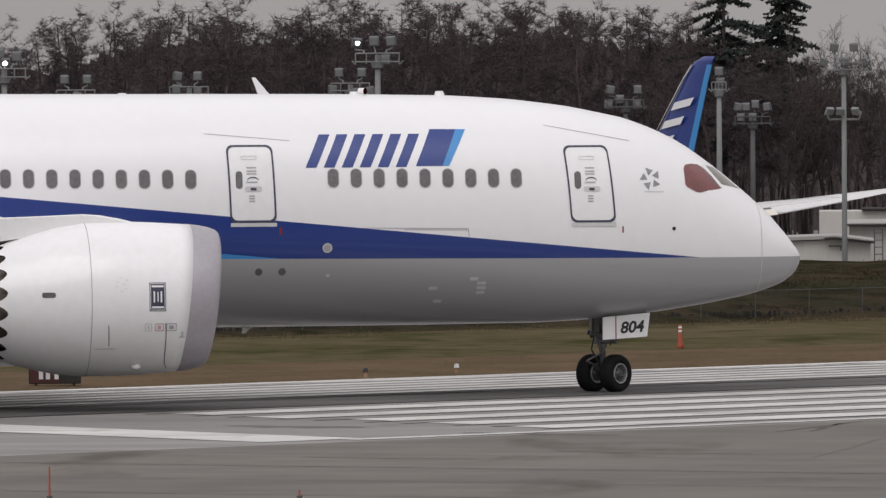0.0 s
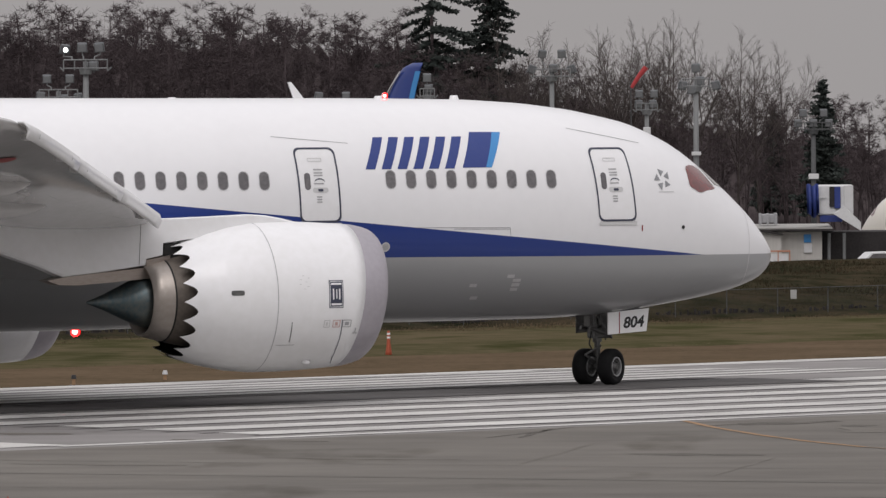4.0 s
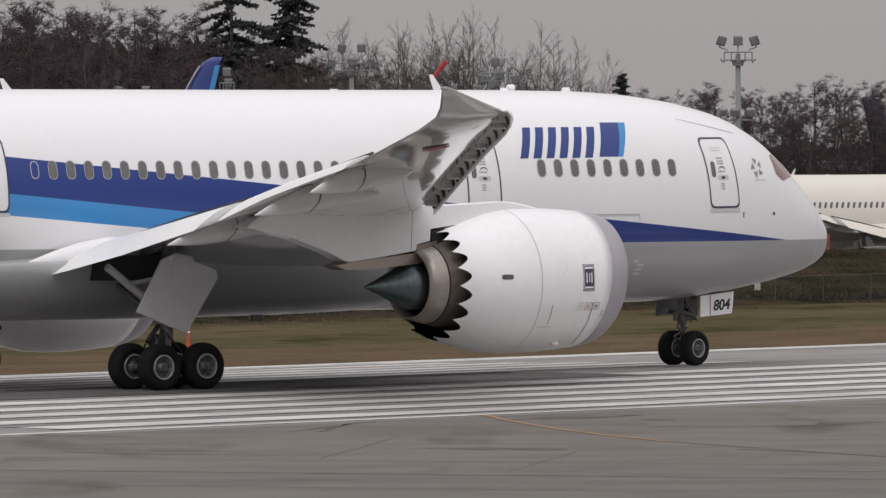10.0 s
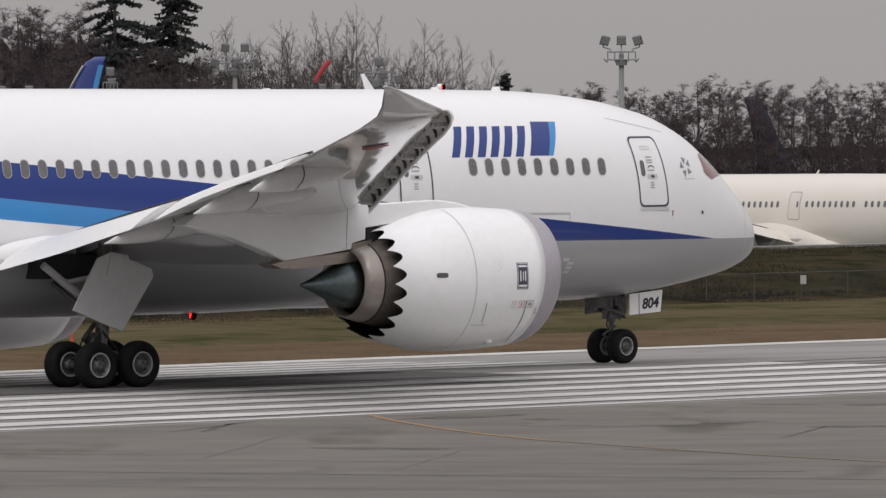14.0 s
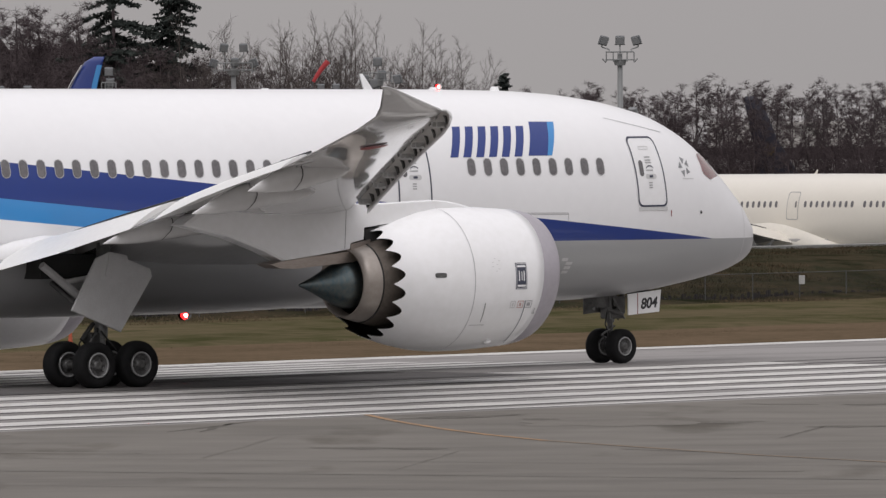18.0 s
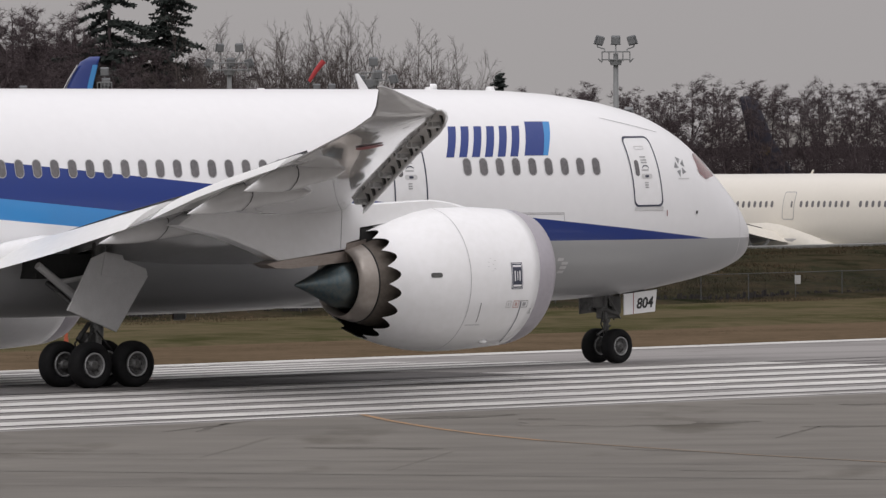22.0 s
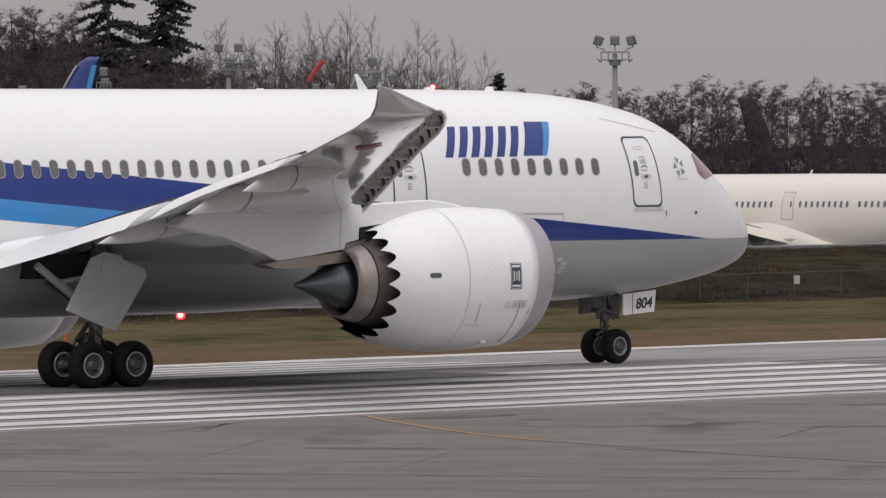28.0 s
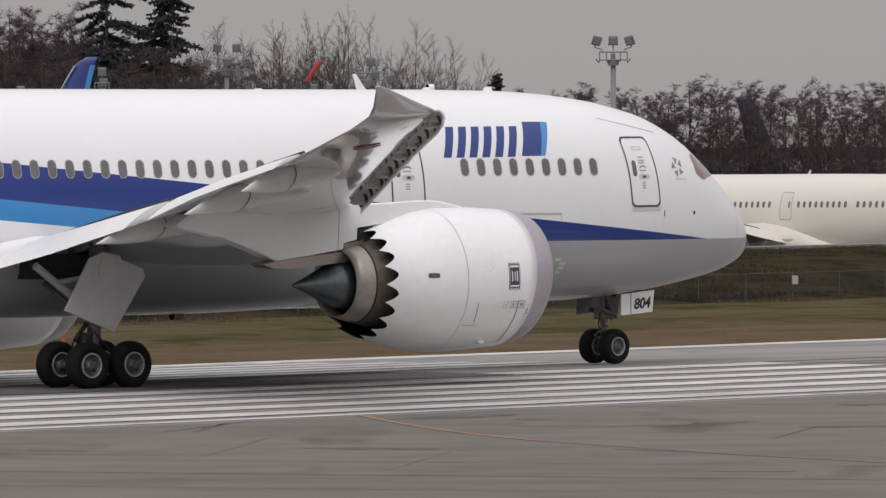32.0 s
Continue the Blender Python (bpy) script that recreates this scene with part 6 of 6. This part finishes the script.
part("flag_stripe", mesh_from("flag_stripe", *loft([[(7.45 - 0.18 * i, 559.97 + 0.08 * math.sin(i * 1.4), z - 0.06 * i) for z in (1.62, 1.51, 1.515, 1.625)] for i in range(5)]), M["white"]), flag, "white band")
rail = tagged(part("barrier", mesh_from("barrier", *merged([tube((9.83 + 0.57 * k, 438, Z0), (9.83 + 0.57 * k, 438, 0.33), 0.022, n=6) for k in range(4)] + [tube((9.83, 438, z), (11.54, 438, z), 0.02, n=6) for z in (0.33, 0.28)]), M["orange_pale"])), "faded orange tubular safety barrier", "barrier")
part("infill", mesh_from("infill", *box(9.9, 10.3, 438.05, 438.1, -0.9, 0.15), M["pale"]), rail, "pale mesh infill")
part("infill", mesh_from("infill", *box(10.5, 11.45, 438.05, 438.1, -0.9, 0.18), M["pale"]), rail, "pale mesh infill")
stair = tagged(part("access_stair", mesh_from("access_stair", *box(13.2, 14.95, 448, 450, 1.90, 3.38, 0.06), M["truck"])), "white access stair tower with blue tarpaulins", "access stair")
for x0, x1, z0, z1, mt, nm in ((13.30, 14.4, 1.56, 1.88, "tarp", "tarpaulin"), (13.77, 14.02, 2.30, 3.30, "dark", "opening_shade"), (14.02, 14.32, 2.22, 3.30, "tarp", "tarpaulin"), (14.5, 14.95, 1.92, 3.36, "pale", "side_panel"), (13.28, 13.62, 2.72, 2.76, "stencil", "text_bar")):
    part(nm, mesh_from(nm, *box(x0, x1, 447.9, 447.96, z0, z1, 0.01), M[mt]), stair)
# the tarpaulin hangs in folds
rings = []
for i in range(15):
    u = i / 14
    x = 12.62 + 0.60 * u
    y = 447.7 + 0.10 * math.sin(u * 17) + 0.05 * math.sin(u * 31)
    rings.append([(x, y, 3.40 + 0.06 * math.sin(u * 9)), (x, y + 0.04, 3.40 + 0.06 * math.sin(u * 9)), (x + 0.05, y + 0.06, 1.86 + 0.10 * math.sin(u * 7 + 1)), (x + 0.05, y + 0.02, 1.86 + 0.10 * math.sin(u * 7 + 1))])
part("tarpaulin", mesh_from("tarpaulin", *loft(rings), M["tarp"], True), stair, "blue tarpaulin hanging in folds")
part("stair_flight", mesh_from("stair_flight", *slab([(13.95, 1.95), (14.45, 2.35), (15.3, 1.55), (15.3, 1.12)], 447.2, 447.5), M["truck"]), stair)
for k in range(3):
    part("leg", mesh_from("leg", *tube((13.0 + k * 0.75, 448.2, Z0), (13.0 + k * 0.75, 448.2, 1.0), 0.08, n=8), M["galvanised"]), stair)
ladder = tagged(part("ladder", mesh_from("ladder", *merged([tube((7.75, 442, -3.0), (8.8, 442, 0.75), 0.03, n=6), tube((8.2, 442, -3.0), (9.25, 442, 0.75), 0.03, n=6)] + [tube((7.9 + 0.118 * k, 442, -2.5 + 0.42 * k), (8.3 + 0.118 * k, 442, -2.5 + 0.42 * k), 0.04, n=6) for k in range(8)]), M["dark"])), "dark sloping boarding ladder", "ladder")


def pickup(x, y, turn):
    """A white pickup truck seen over the bank."""
    prof = [(-2.6, 0.5), (2.6, 0.5), (2.65, 1.0), (2.5, 1.15), (1.2, 1.22), (0.5, 1.85), (-0.9, 1.88), (-1.05, 1.25), (-2.6, 1.2)]
    b = tagged(part("pickup_truck", mesh_from("pickup_truck", *slab(prof, -0.9, 0.9, 0.03), M["truck"])), "white pickup truck parked behind the bank", "pickup truck")
    part("side_window", mesh_from("side_window", *slab([(0.95, 1.3), (0.45, 1.78), (-0.85, 1.8), (-0.9, 1.3)], -0.91, 0.91, 0.01), M["pane"]), b)
    for dx in (-1.7, 1.7):
        for dy in (-0.8, 0.8):
            w = part("wheel", mesh_from("wheel", *tube((dx, dy - 0.12, 0.38), (dx, dy + 0.12, 0.38), 0.38, n=18), M["tyre"]), b)
            part("rim", mesh_from("rim", *tube((dx, dy - 0.125, 0.38), (dx, dy + 0.125, 0.38), 0.2, n=14), M["rim"]), w)
    b.matrix_basis = pose(x, y, -1.5, 0, 0, turn)
    return b


pickup(15.6, 432, 190)
# a levelled pad that carries the truck
tagged(part("parking_pad", mesh_from("parking_pad", *box(8, 24, 424, 441, Z0, -1.5, 0.05), M["apron"])), "raised concrete pad behind the bank", kind="structure")


def gse(x, y, z, w, h, mt, label, cols=4, infill=False):
    """A tubular ground-support stand beside the parked airliner."""
    b = tagged(part("work_stand", mesh_from("work_stand", *merged([tube((x + w * i / (cols - 1), y, Z0), (x + w * i / (cols - 1), y, z + h), 0.035, n=6) for i in range(cols)] + [tube((x, y, z + h * j / 2), (x + w, y, z + h * j / 2), 0.03, n=6) for j in range(3)]), M[mt])), label, "work stand", "maintenance stands")
    part("deck", mesh_from("deck", *box(x, x + w, y, y + 1.0, z - 0.08, z, 0.02), M["strut"]), b)
    if infill:
        for k in range(7):
            zz = z + 0.04 + (h - 0.12) * k / 6
            part("slat", mesh_from("slat", *box(x + 0.04, x + w - 0.04, y + 0.04, y + 0.07, zz, zz + 0.075), M["red"]), b)
        for k in range(9):
            xx = x + 0.1 + (w - 0.2) * k / 8
            part("upright", mesh_from("upright", *box(xx - 0.02, xx + 0.02, y + 0.01, y + 0.03, z, z + h + 0.05), M["orange_pale"]), b)
    return b


gse(22.19, 612, -3.6, 0.78, 1.4, "orange", "orange tubular maintenance stand by the parked airliner", 3)
gse(24.59, 612, -3.6, 0.98, 1.36, "far_steel", "dark grey tubular work stand by the engine")
gse(29.9, 611, -3.3, 2.4, 1.1, "red", "red work stand with a mesh panel", 4, True)
lift = tagged(part("service_truck", mesh_from("service_truck", *box(28.23, 29.8, 612.5, 616, -5.9, -1.57, 0.06), M["tan"])), "tan high-lift service truck beside the parked airliner", "service truck")
part("window", mesh_from("window", *box(28.53, 29.22, 612.44, 612.49, -2.3, -1.82), M["pane"]), lift)
part("window", mesh_from("window", *box(29.36, 29.7, 612.44, 612.49, -2.2, -1.82), M["pane"]), lift)
part("roof_rail", mesh_from("roof_rail", *box(28.15, 29.88, 612.35, 616.1, -1.56, -1.48, 0.02), M["stencil"]), lift)
for wx in (28.5, 29.5):
    part("wheel", mesh_from("wheel", *tube((wx, 612.6, -6.42), (wx, 613.0, -6.42), 0.48, n=16), M["tyre"]), lift)

# ---------------------------------------------------------------- trees


def limb(out, p, q, r0, r1):
    """A three-sided tapered limb."""
    d = q - p
    a = d.orthogonal().normalized()
    b = d.normalized().cross(a)
    k = len(out[0])
    for c, r in ((p, r0), (q, r1)):
        for t in (0.0, 2.094, 4.189):
            out[0].append(tuple(c + (a * math.cos(t) + b * math.sin(t)) * r))
    out[1].extend([(k, k + 1, k + 4, k + 3), (k + 1, k + 2, k + 5, k + 4), (k + 2, k, k + 3, k + 5)])


def sprig(out, p, q, r):
    """A fine twig: three-sided, running out to a point."""
    d = q - p
    a = d.orthogonal().normalized() * r
    b = d.normalized().cross(a)
    k = len(out[0])
    out[0].extend([tuple(p + a), tuple(p - a * 0.5 + b * 0.87), tuple(p - a * 0.5 - b * 0.87), tuple(q)])
    out[1].extend([(k, k + 1, k + 3), (k + 1, k + 2, k + 3), (k + 2, k, k + 3)])


def vase_tree(seed, height, lean=0.0):
    """A leafless tree with straight upswept limbs that fan out into very fine twigs."""
    rg = random.Random(seed)
    trunk, crown = ([], []), ([], [])

    def away(d, lo, hi):
        e = d.orthogonal().normalized()
        e.rotate(Matrix.Rotation(rg.uniform(0, 6.28), 3, d))
        a = radians(rg.uniform(lo, hi))
        return (d * math.cos(a) + e * math.sin(a)).normalized()

    def run(out, p, d, length, r, n, bend, lift):
        """A limb in n pieces that turns upwards; returns its joints."""
        pts = [(p, d)]
        for i in range(n):
            d = (d + Vector((rg.gauss(0, bend), rg.gauss(0, bend), lift))).normalized()
            q = p + d * length / n
            limb(out, p, q, r * (1 - 0.8 * i / n), r * (1 - 0.8 * (i + 1) / n))
            p = q
            pts.append((p, d))
        return pts

    d0 = Vector((lean, rg.uniform(-0.05, 0.05), 1)).normalized()
    spine = run(trunk, Vector((0, 0, 0)), d0, height * 0.56, height * 0.0092, 8, 0.02, 0.02)
    leaders = [(spine[-1][0], away(spine[-1][1], 2, 10), height * 0.40)]
    for i in range(4, 9):
        p, d = spine[i]
        for _ in range(2):
            e = away(d, 20, 42)
            # the crown is an upright oval: the wider a limb leans, the lower it ends
            leaders.append((p - d * rg.uniform(0, height * 0.06), e, (height * (0.98 - 0.5 * (1 - e.z)) - p.z) * rg.uniform(0.84, 1.0)))
    for p, d, length in leaders:
        lead = run(crown, p, d, length, height * 0.0036, 10, 0.022, 0.022)
        for i, (q, e) in enumerate(lead[2:], 2):
            for _ in range(2):
                reach = length * (0.36 - 0.018 * i) * rg.uniform(0.6, 1.1)
                arm = run(crown, q - e * rg.uniform(0, length / 10), away(e, 26, 48), reach, 0.018, 4, 0.04, 0.03)
                for c, g in arm[1:]:
                    for _ in range(2):
                        tip = c + away(g, 16, 44) * rg.uniform(0.35, 1.0)
                        sprig(crown, c, tip, 0.013)
                        sprig(crown, c + (tip - c) * 0.4, c + (tip - c) * 0.4 + away(g, 20, 55) * rg.uniform(0.25, 0.6), 0.010)
    return trunk, crown


def tree_thing(x, y, z, seed, height, label, lean=0.0):
    t, c = vase_tree(seed, height, lean)
    ob = tagged(part("bare_tree", mesh_from("bare_tree", *t, M["bark_pale"])), label, "tree", "bare trees")
    part("crown", mesh_from("crown", *c, M["bark_pale"]), ob)
    ob.location = (x, y, z)
    return ob


ROW = [(-4.1, 15.0), (-1.6, 13.4), (0.9, 14.4), (4.0, 14.2), (5.9, 13.4), (7.6, 14.8), (10.6, 15.3), (12.4, 14.6), (14.6, 14.4), (18.0, 14.0), (20.6, 13.0), (23.3, 12.4)]
for i, (x, top) in enumerate(ROW):
    tree_thing(x, 872 + 7 * ((i * 5) % 4), Z0, 100 + i, top - Z0, "tall leafless tree with upswept bare branches", 0.05 * math.sin(i * 2.3))
    if i in (0, 2, 3, 6):
        tree_thing(x + 0.9, 874 + 6 * ((i * 3) % 4), Z0, 200 + i, (top - Z0) * 0.92, "tall leafless tree with upswept bare branches", 0.05 * math.cos(i * 1.7))

# dense leafless woodland: many trees in one mesh
protos = []


def wood_tree(seed, height):
    """A leafless broad-crowned tree: trunk, limbs and rounded clouds of fine twigs."""
    rg = random.Random(seed)
    out = ([], [])
    p, r, d = Vector((0, 0, 0)), height * 0.012, Vector((rg.uniform(-0.1, 0.1), rg.uniform(-0.1, 0.1), 1)).normalized()
    n = 9
    for i in range(n):
        q = p + d * height * 0.90 / n
        limb(out, p, q, r, r * 0.84)
        if i > 2:
            for _ in range(3):
                a = rg.uniform(0, 6.28)
                e = Vector((math.cos(a), math.sin(a), rg.uniform(0.25, 0.9))).normalized()
                c, L, rr = p + (q - p) * rg.random(), height * (0.21 - 0.012 * i) * rg.uniform(0.6, 1.15), r * 0.42
                for s in range(3):
                    e = (e + Vector((rg.gauss(0, 0.25), rg.gauss(0, 0.25), 0.10))).normalized()
                    f = c + e * L / 3
                    limb(out, c, f, rr, rr * 0.7)
                    c, rr = f, max(0.012, rr * 0.7)
                    for _ in range(2 + s):
                        g = Vector((rg.gauss(0, 1), rg.gauss(0, 1), rg.gauss(0.35, 0.8))).normalized()
                        h = c + g * rg.uniform(0.4, 1.1)
                        for _ in range(17):
                            k = Vector((rg.gauss(0, 1), rg.gauss(0, 1), rg.gauss(0.35, 0.7))).normalized() * rg.uniform(0.25, 0.70)
                            o = c + (h - c) * rg.uniform(0.0, 1.0)
                            w = k.cross(Vector((rg.gauss(0, 1), rg.gauss(0, 1), rg.gauss(0, 1)))).normalized() * 0.0190
                            m = len(out[0])
                            out[0].extend([tuple(o + w), tuple(o - w), tuple(o + k)])
                            out[1].append((m, m + 1, m + 2))
        p, r = q, r * 0.84
        d = (d + Vector((rg.uniform(-0.12, 0.12), rg.uniform(-0.12, 0.12), 0.05))).normalized()
    return out


for i in range(7):
    vv, ff = wood_tree(300 + i, 20.0)
    protos.append((np.array(vv), np.array([f for f in ff if len(f) == 4]), np.array([f for f in ff if len(f) == 3])))


def woodland(name, spots, label):
    """Joins turned and scaled copies of the woodland trees into one mesh."""
    rg = random.Random(77)
    vs, fs, ts, base = [], [], [], 0
    for x, y, z, h in spots:
        vv, ff, tt = protos[rg.randrange(len(protos))]
        a = rg.uniform(0, 6.28)
        s, w = h / 20.0, h / 20.0 * rg.uniform(0.9, 1.25)
        R = np.array([[math.cos(a) * w, -math.sin(a) * w, 0], [math.sin(a) * w, math.cos(a) * w, 0], [0, 0, s]])
        vs.append(vv @ R.T + np.array([x, y, z]))
        fs.append(ff + base)
        ts.append(tt + base)
        base += len(vv)
    V, F, T = np.concatenate(vs), np.concatenate(fs), np.concatenate(ts)
    me = bpy.data.meshes.new(name)
    me.vertices.add(len(V))
    me.vertices.foreach_set("co", V.astype(np.float32).ravel())
    me.loops.add(F.size + T.size)
    me.loops.foreach_set("vertex_index", np.concatenate([F.ravel(), T.ravel()]).astype(np.int32))
    me.polygons.add(len(F) + len(T))
    me.polygons.foreach_set("loop_start", np.concatenate([np.arange(0, F.size, 4), F.size + np.arange(0, T.size, 3)]).astype(np.int32))
    me.update(calc_edges=True)
    me.materials.append(M["bark"])
    return tagged(part(name, me), label, "woodland", kind="stuff")


rng = random.Random(5)
spots = []
skyline = lambda x: float(np.interp(x, [-95, -84, -72, -56, -33, -17, -10, -5, 0, 26, 36, 47, 56, 65, 80], [12.3, 13.2, 16.0, 16.9, 16.7, 15.4, 13.4, 11.4, 10.2, 6.6, 7.8, 8.2, 7.6, 7.7, 7.6]))
for row, y in enumerate((878, 888, 899, 910, 922, 936)):
    x = -98.0
    while x < 84:
        h = skyline(x) - Z0
        if row < (4 if x > 40 else 3 if x > -3 else 5):
            spots.append((x + rng.uniform(-0.6, 0.6), y + rng.uniform(-5, 5), Z0, h * rng.uniform(0.93, 1.08)))
        x += rng.uniform(1.5, 2.3) if x > 32 else rng.uniform(2.0, 3.2) if x < -4 else rng.uniform(2.2, 3.6)
for k in range(95):
    x = rng.uniform(-98, 84)
    spots.append((x, rng.uniform(862, 880), Z0, rng.uniform(5, 10)))
for k in range(60):
    x = rng.uniform(-18, 32)
    spots.append((x, rng.uniform(866, 876), Z0, rng.uniform(0.8, 1.0) * float(np.interp(x, [-18, -6, 2, 32], [19.5, 16.5, 14.0, 12.0]))))
for k in range(46):
    spots.append((rng.uniform(34, 84), rng.uniform(880, 915), Z0, rng.uniform(9, 13)))
for k in range(80):
    spots.append((rng.uniform(42, 84), rng.uniform(925, 955), Z0, rng.uniform(7.5, 9.6)))
woodland("bare_woodland", spots, "dense dark leafless woodland at the edge of the airfield")

# a pale building that shows between the trunks
hall = tagged(part("distant_hall", mesh_from("distant_hall", *box(42, 90, 962, 990, Z0, 0.9, 0.1), M["hill"])), "long distant hall with pale bands behind bare trees", "hall")
for x0, x1, z0, z1 in ((50.5, 90, 0.95, 3.7), (45, 90, -1.5, -0.3)):
    part("wall_band", mesh_from("wall_band", *box(x0, x1, 961.0, 961.9, z0, z1, 0.05), M["siding"]), hall, "pale wall band")

# wooded slope behind
v, f = [], []
xs = list(np.arange(-140, 141, 0.2))
for x in xs:
    crest = float(np.interp(x, [-140, -95, -84, -72, -17, -6, 0, 8, 16, 26, 34, 140], [8.5, 8.5, 10.0, 12.8, 12.6, 9.8, 7.0, 5.4, 4.2, 2.4, 0.8, 0.8])) + 1.2 * noise.noise((x * 0.11, 0, 0)) + 0.9 * noise.noise((x * 0.45, 2, 0)) + 1.5 * noise.noise((x * 1.3, 4, 0)) + 1.3 * noise.noise((x * 3.1, 6, 0))
    v += [(x, 925, Z0 - 0.2), (x, 960, crest * 0.6 - 2), (x, 985, crest), (x, 1100, crest - 3), (x, 1400, Z0)]
f = [(5 * i + j, 5 * i + 5 + j, 5 * i + 6 + j, 5 * i + 1 + j) for i in range(len(xs) - 1) for j in range(4)]
tagged(part("hillside", mesh_from("hillside", v, f, M["hill"], True)), "dark wooded slope behind the trees", kind="structure")


def conifer(x, y, z, height, seed, label, droop=0.25, gap=1.0, ragged=0.0):
    """A fir: trunk, drooping limbs, and many needle sprays along each limb, with gaps."""
    rg = random.Random(seed)
    trunk, crown = ([], []), ([], [])
    p = Vector((0, 0, 0))
    for i in range(8):
        q = Vector((0.1 * math.sin(i), 0, height * (i + 1) / 8))
        limb(trunk, p, q, 0.42 * (1 - i / 8.5), 0.42 * (1 - (i + 1) / 8.5))
        p = q
    zz = height * 0.22
    while zz < height * 0.99:
        u = zz / height
        reach = (1 - u) ** 0.75 * height * 0.185 + 0.35
        for _ in range(rg.choice((2, 3, 3)) if ragged else rg.choice((3, 4, 4, 5))):
            a, L = rg.uniform(0, 6.28), reach * rg.uniform(0.35, 1.15 + ragged)
            d = Vector((math.cos(a), math.sin(a), rg.uniform(-0.1, 0.25)))
            o = Vector((0, 0, zz + rg.uniform(-0.4, 0.4)))
            n = max(3, int(L / 0.28))
            last = o
            for i in range(1, n + 1):
                s = i / n
                c = o + d * L * s + Vector((0, 0, -droop * L * s * s + 0.35 * droop * L * s ** 4))
                limb(trunk, last, c, 0.05 * (1 - s) + 0.015, 0.04 * (1 - s) + 0.012)
                last = c
                for _ in range(12):
                    e = Vector((rg.gauss(0, 1), rg.gauss(0, 1), rg.gauss(-0.35, 0.5))).normalized() * rg.uniform(0.3, 0.85) * (1.15 - 0.4 * s) * (0.4 + 0.6 * min(1, 2.2 * (1 - u)))
                    w = e.orthogonal().normalized() * rg.uniform(0.07, 0.16)
                    k = len(crown[0])
                    m = c + e * 0.5
                    crown[0].extend([tuple(c), tuple(m + w), tuple(c + e), tuple(m - w + Vector((0, 0, 0.05)))])
                    crown[1].append((k, k + 1, k + 2, k + 3))
        zz += rg.uniform(0.35, 0.75) * gap
    ob = tagged(part("conifer", mesh_from("conifer", *trunk, M["bark"])), label, "conifer tree")
    part("crown", mesh_from("crown", *crown, M["needles"]), ob, "dark green needles")
    ob.location = (x, y, z)
    return ob


conifer(-11.43, 884, Z0, 36.3, 1, "tall dark fir with spreading drooping limbs", 0.35, 1.5, 0.3)
conifer(-6.0, 890, Z0, 32.2, 2, "tall dark fir with dense drooping limbs", 0.35, 0.85)
conifer(25.8, 860, Z0, 15.6, 3, "small dark conical fir", 0.2, 0.38)
conifer(22.9, 930, Z0, 12.7, 4, "small dark conical fir", 0.2, 0.27)

# ---------------------------------------------------------------- what moves
TAXI = [  # seconds, x and y of the nose, heading
    (0.0, -1.01, 242.82, 11.54), (0.5, -0.07, 244.27, 13.30), (1.0, 0.87, 245.72, 15.09), (1.5, 1.82, 247.16, 16.90), (2.0, 2.75, 248.59, 18.88),
    (2.5, 3.66, 249.99, 20.85), (3.0, 4.54, 251.35, 22.75), (3.5, 5.39, 252.67, 24.60), (4.5, 7.02, 255.24, 28.10), (5.5, 8.52, 257.69, 31.40), (6.0, 9.20, 258.89, 32.95),
    (6.5, 9.85, 260.04, 34.36), (7.0, 10.50, 261.12, 35.53), (7.5, 11.14, 262.13, 36.49), (8.0, 11.77, 263.03, 37.28), (8.5, 12.35, 263.81, 37.90),
    (9.0, 12.89, 264.47, 38.42), (9.5, 13.40, 265.00, 38.71), (10.0, 13.89, 265.42, 38.79), (10.5, 14.34, 265.75, 38.83), (11.0, 14.67, 266.02, 38.87),
    (11.5, 14.92, 266.22, 38.89), (12.0, 15.10, 266.37, 38.89), (12.5, 15.20, 266.50, 38.89), (13.0, 15.25, 266.60, 38.89), (13.5, 15.25, 266.63, 38.89), (32.0, 15.25, 266.63, 38.89)]


def motions():
    walk(plane, [(t, pose(x, y, 0, 0, 0, h)) for t, x, y, h in TAXI])
    tt = [r[0] for r in TAXI]
    where = lambda t: [float(np.interp(t, tt, [r[i] for r in TAXI])) for i in (1, 2, 3)]
    steps = [0.1 * i for i in range(136)]
    for w in plane_wheels:
        c, nose = w.location.copy(), w.name.startswith("nose")
        radius = c.z
        turn, rows, last = 0.0, [], None
        for t in steps:
            x, y, h = where(t)
            p = pose(x, y, 0, 0, 0, h) @ Vector((c.x, c.y if not nose else 0, 0))
            if last is not None:
                d = p - last
                turn += d.length / radius
            last = p
            steer = float(np.interp(t, [0, 3, 6, 8, 10, 12], [40, 37, 29, 20, 8, 4]))
            m = Matrix.Rotation(turn, 4, "Y")
            s = pose(0, 0, 0, 0, 0, steer if nose else 0)
            o = Vector((-5.50, 0, 0)) + (s @ Vector((0, c.y, 0))) if nose else Vector((c.x, c.y, 0))
            rows.append((t, Matrix.Translation((o.x, o.y, radius)) @ s @ m))
        rows.append((32.0, rows[-1][1]))
        walk(w, rows)
    # each beacon turns its lit side to the camera's side for a moment at every flash
    for b in beacons:
        rows, t = [], 0.0
        place = b.location.copy()
        for t, a in beacon_angles():
            rows.append((t, Matrix.Translation(place) @ Matrix.Rotation(radians(a), 4, "Z")))
        walk(b, rows)


def beacon_angles():
    """The beacon's heading: it turns evenly, and faces the camera's side at every flash."""
    n = 160
    return [(32.0 * i / n, -118.0 + 360.0 * (32.0 * i / n - 1.135) / 1.415) for i in range(n + 1)]


motions()
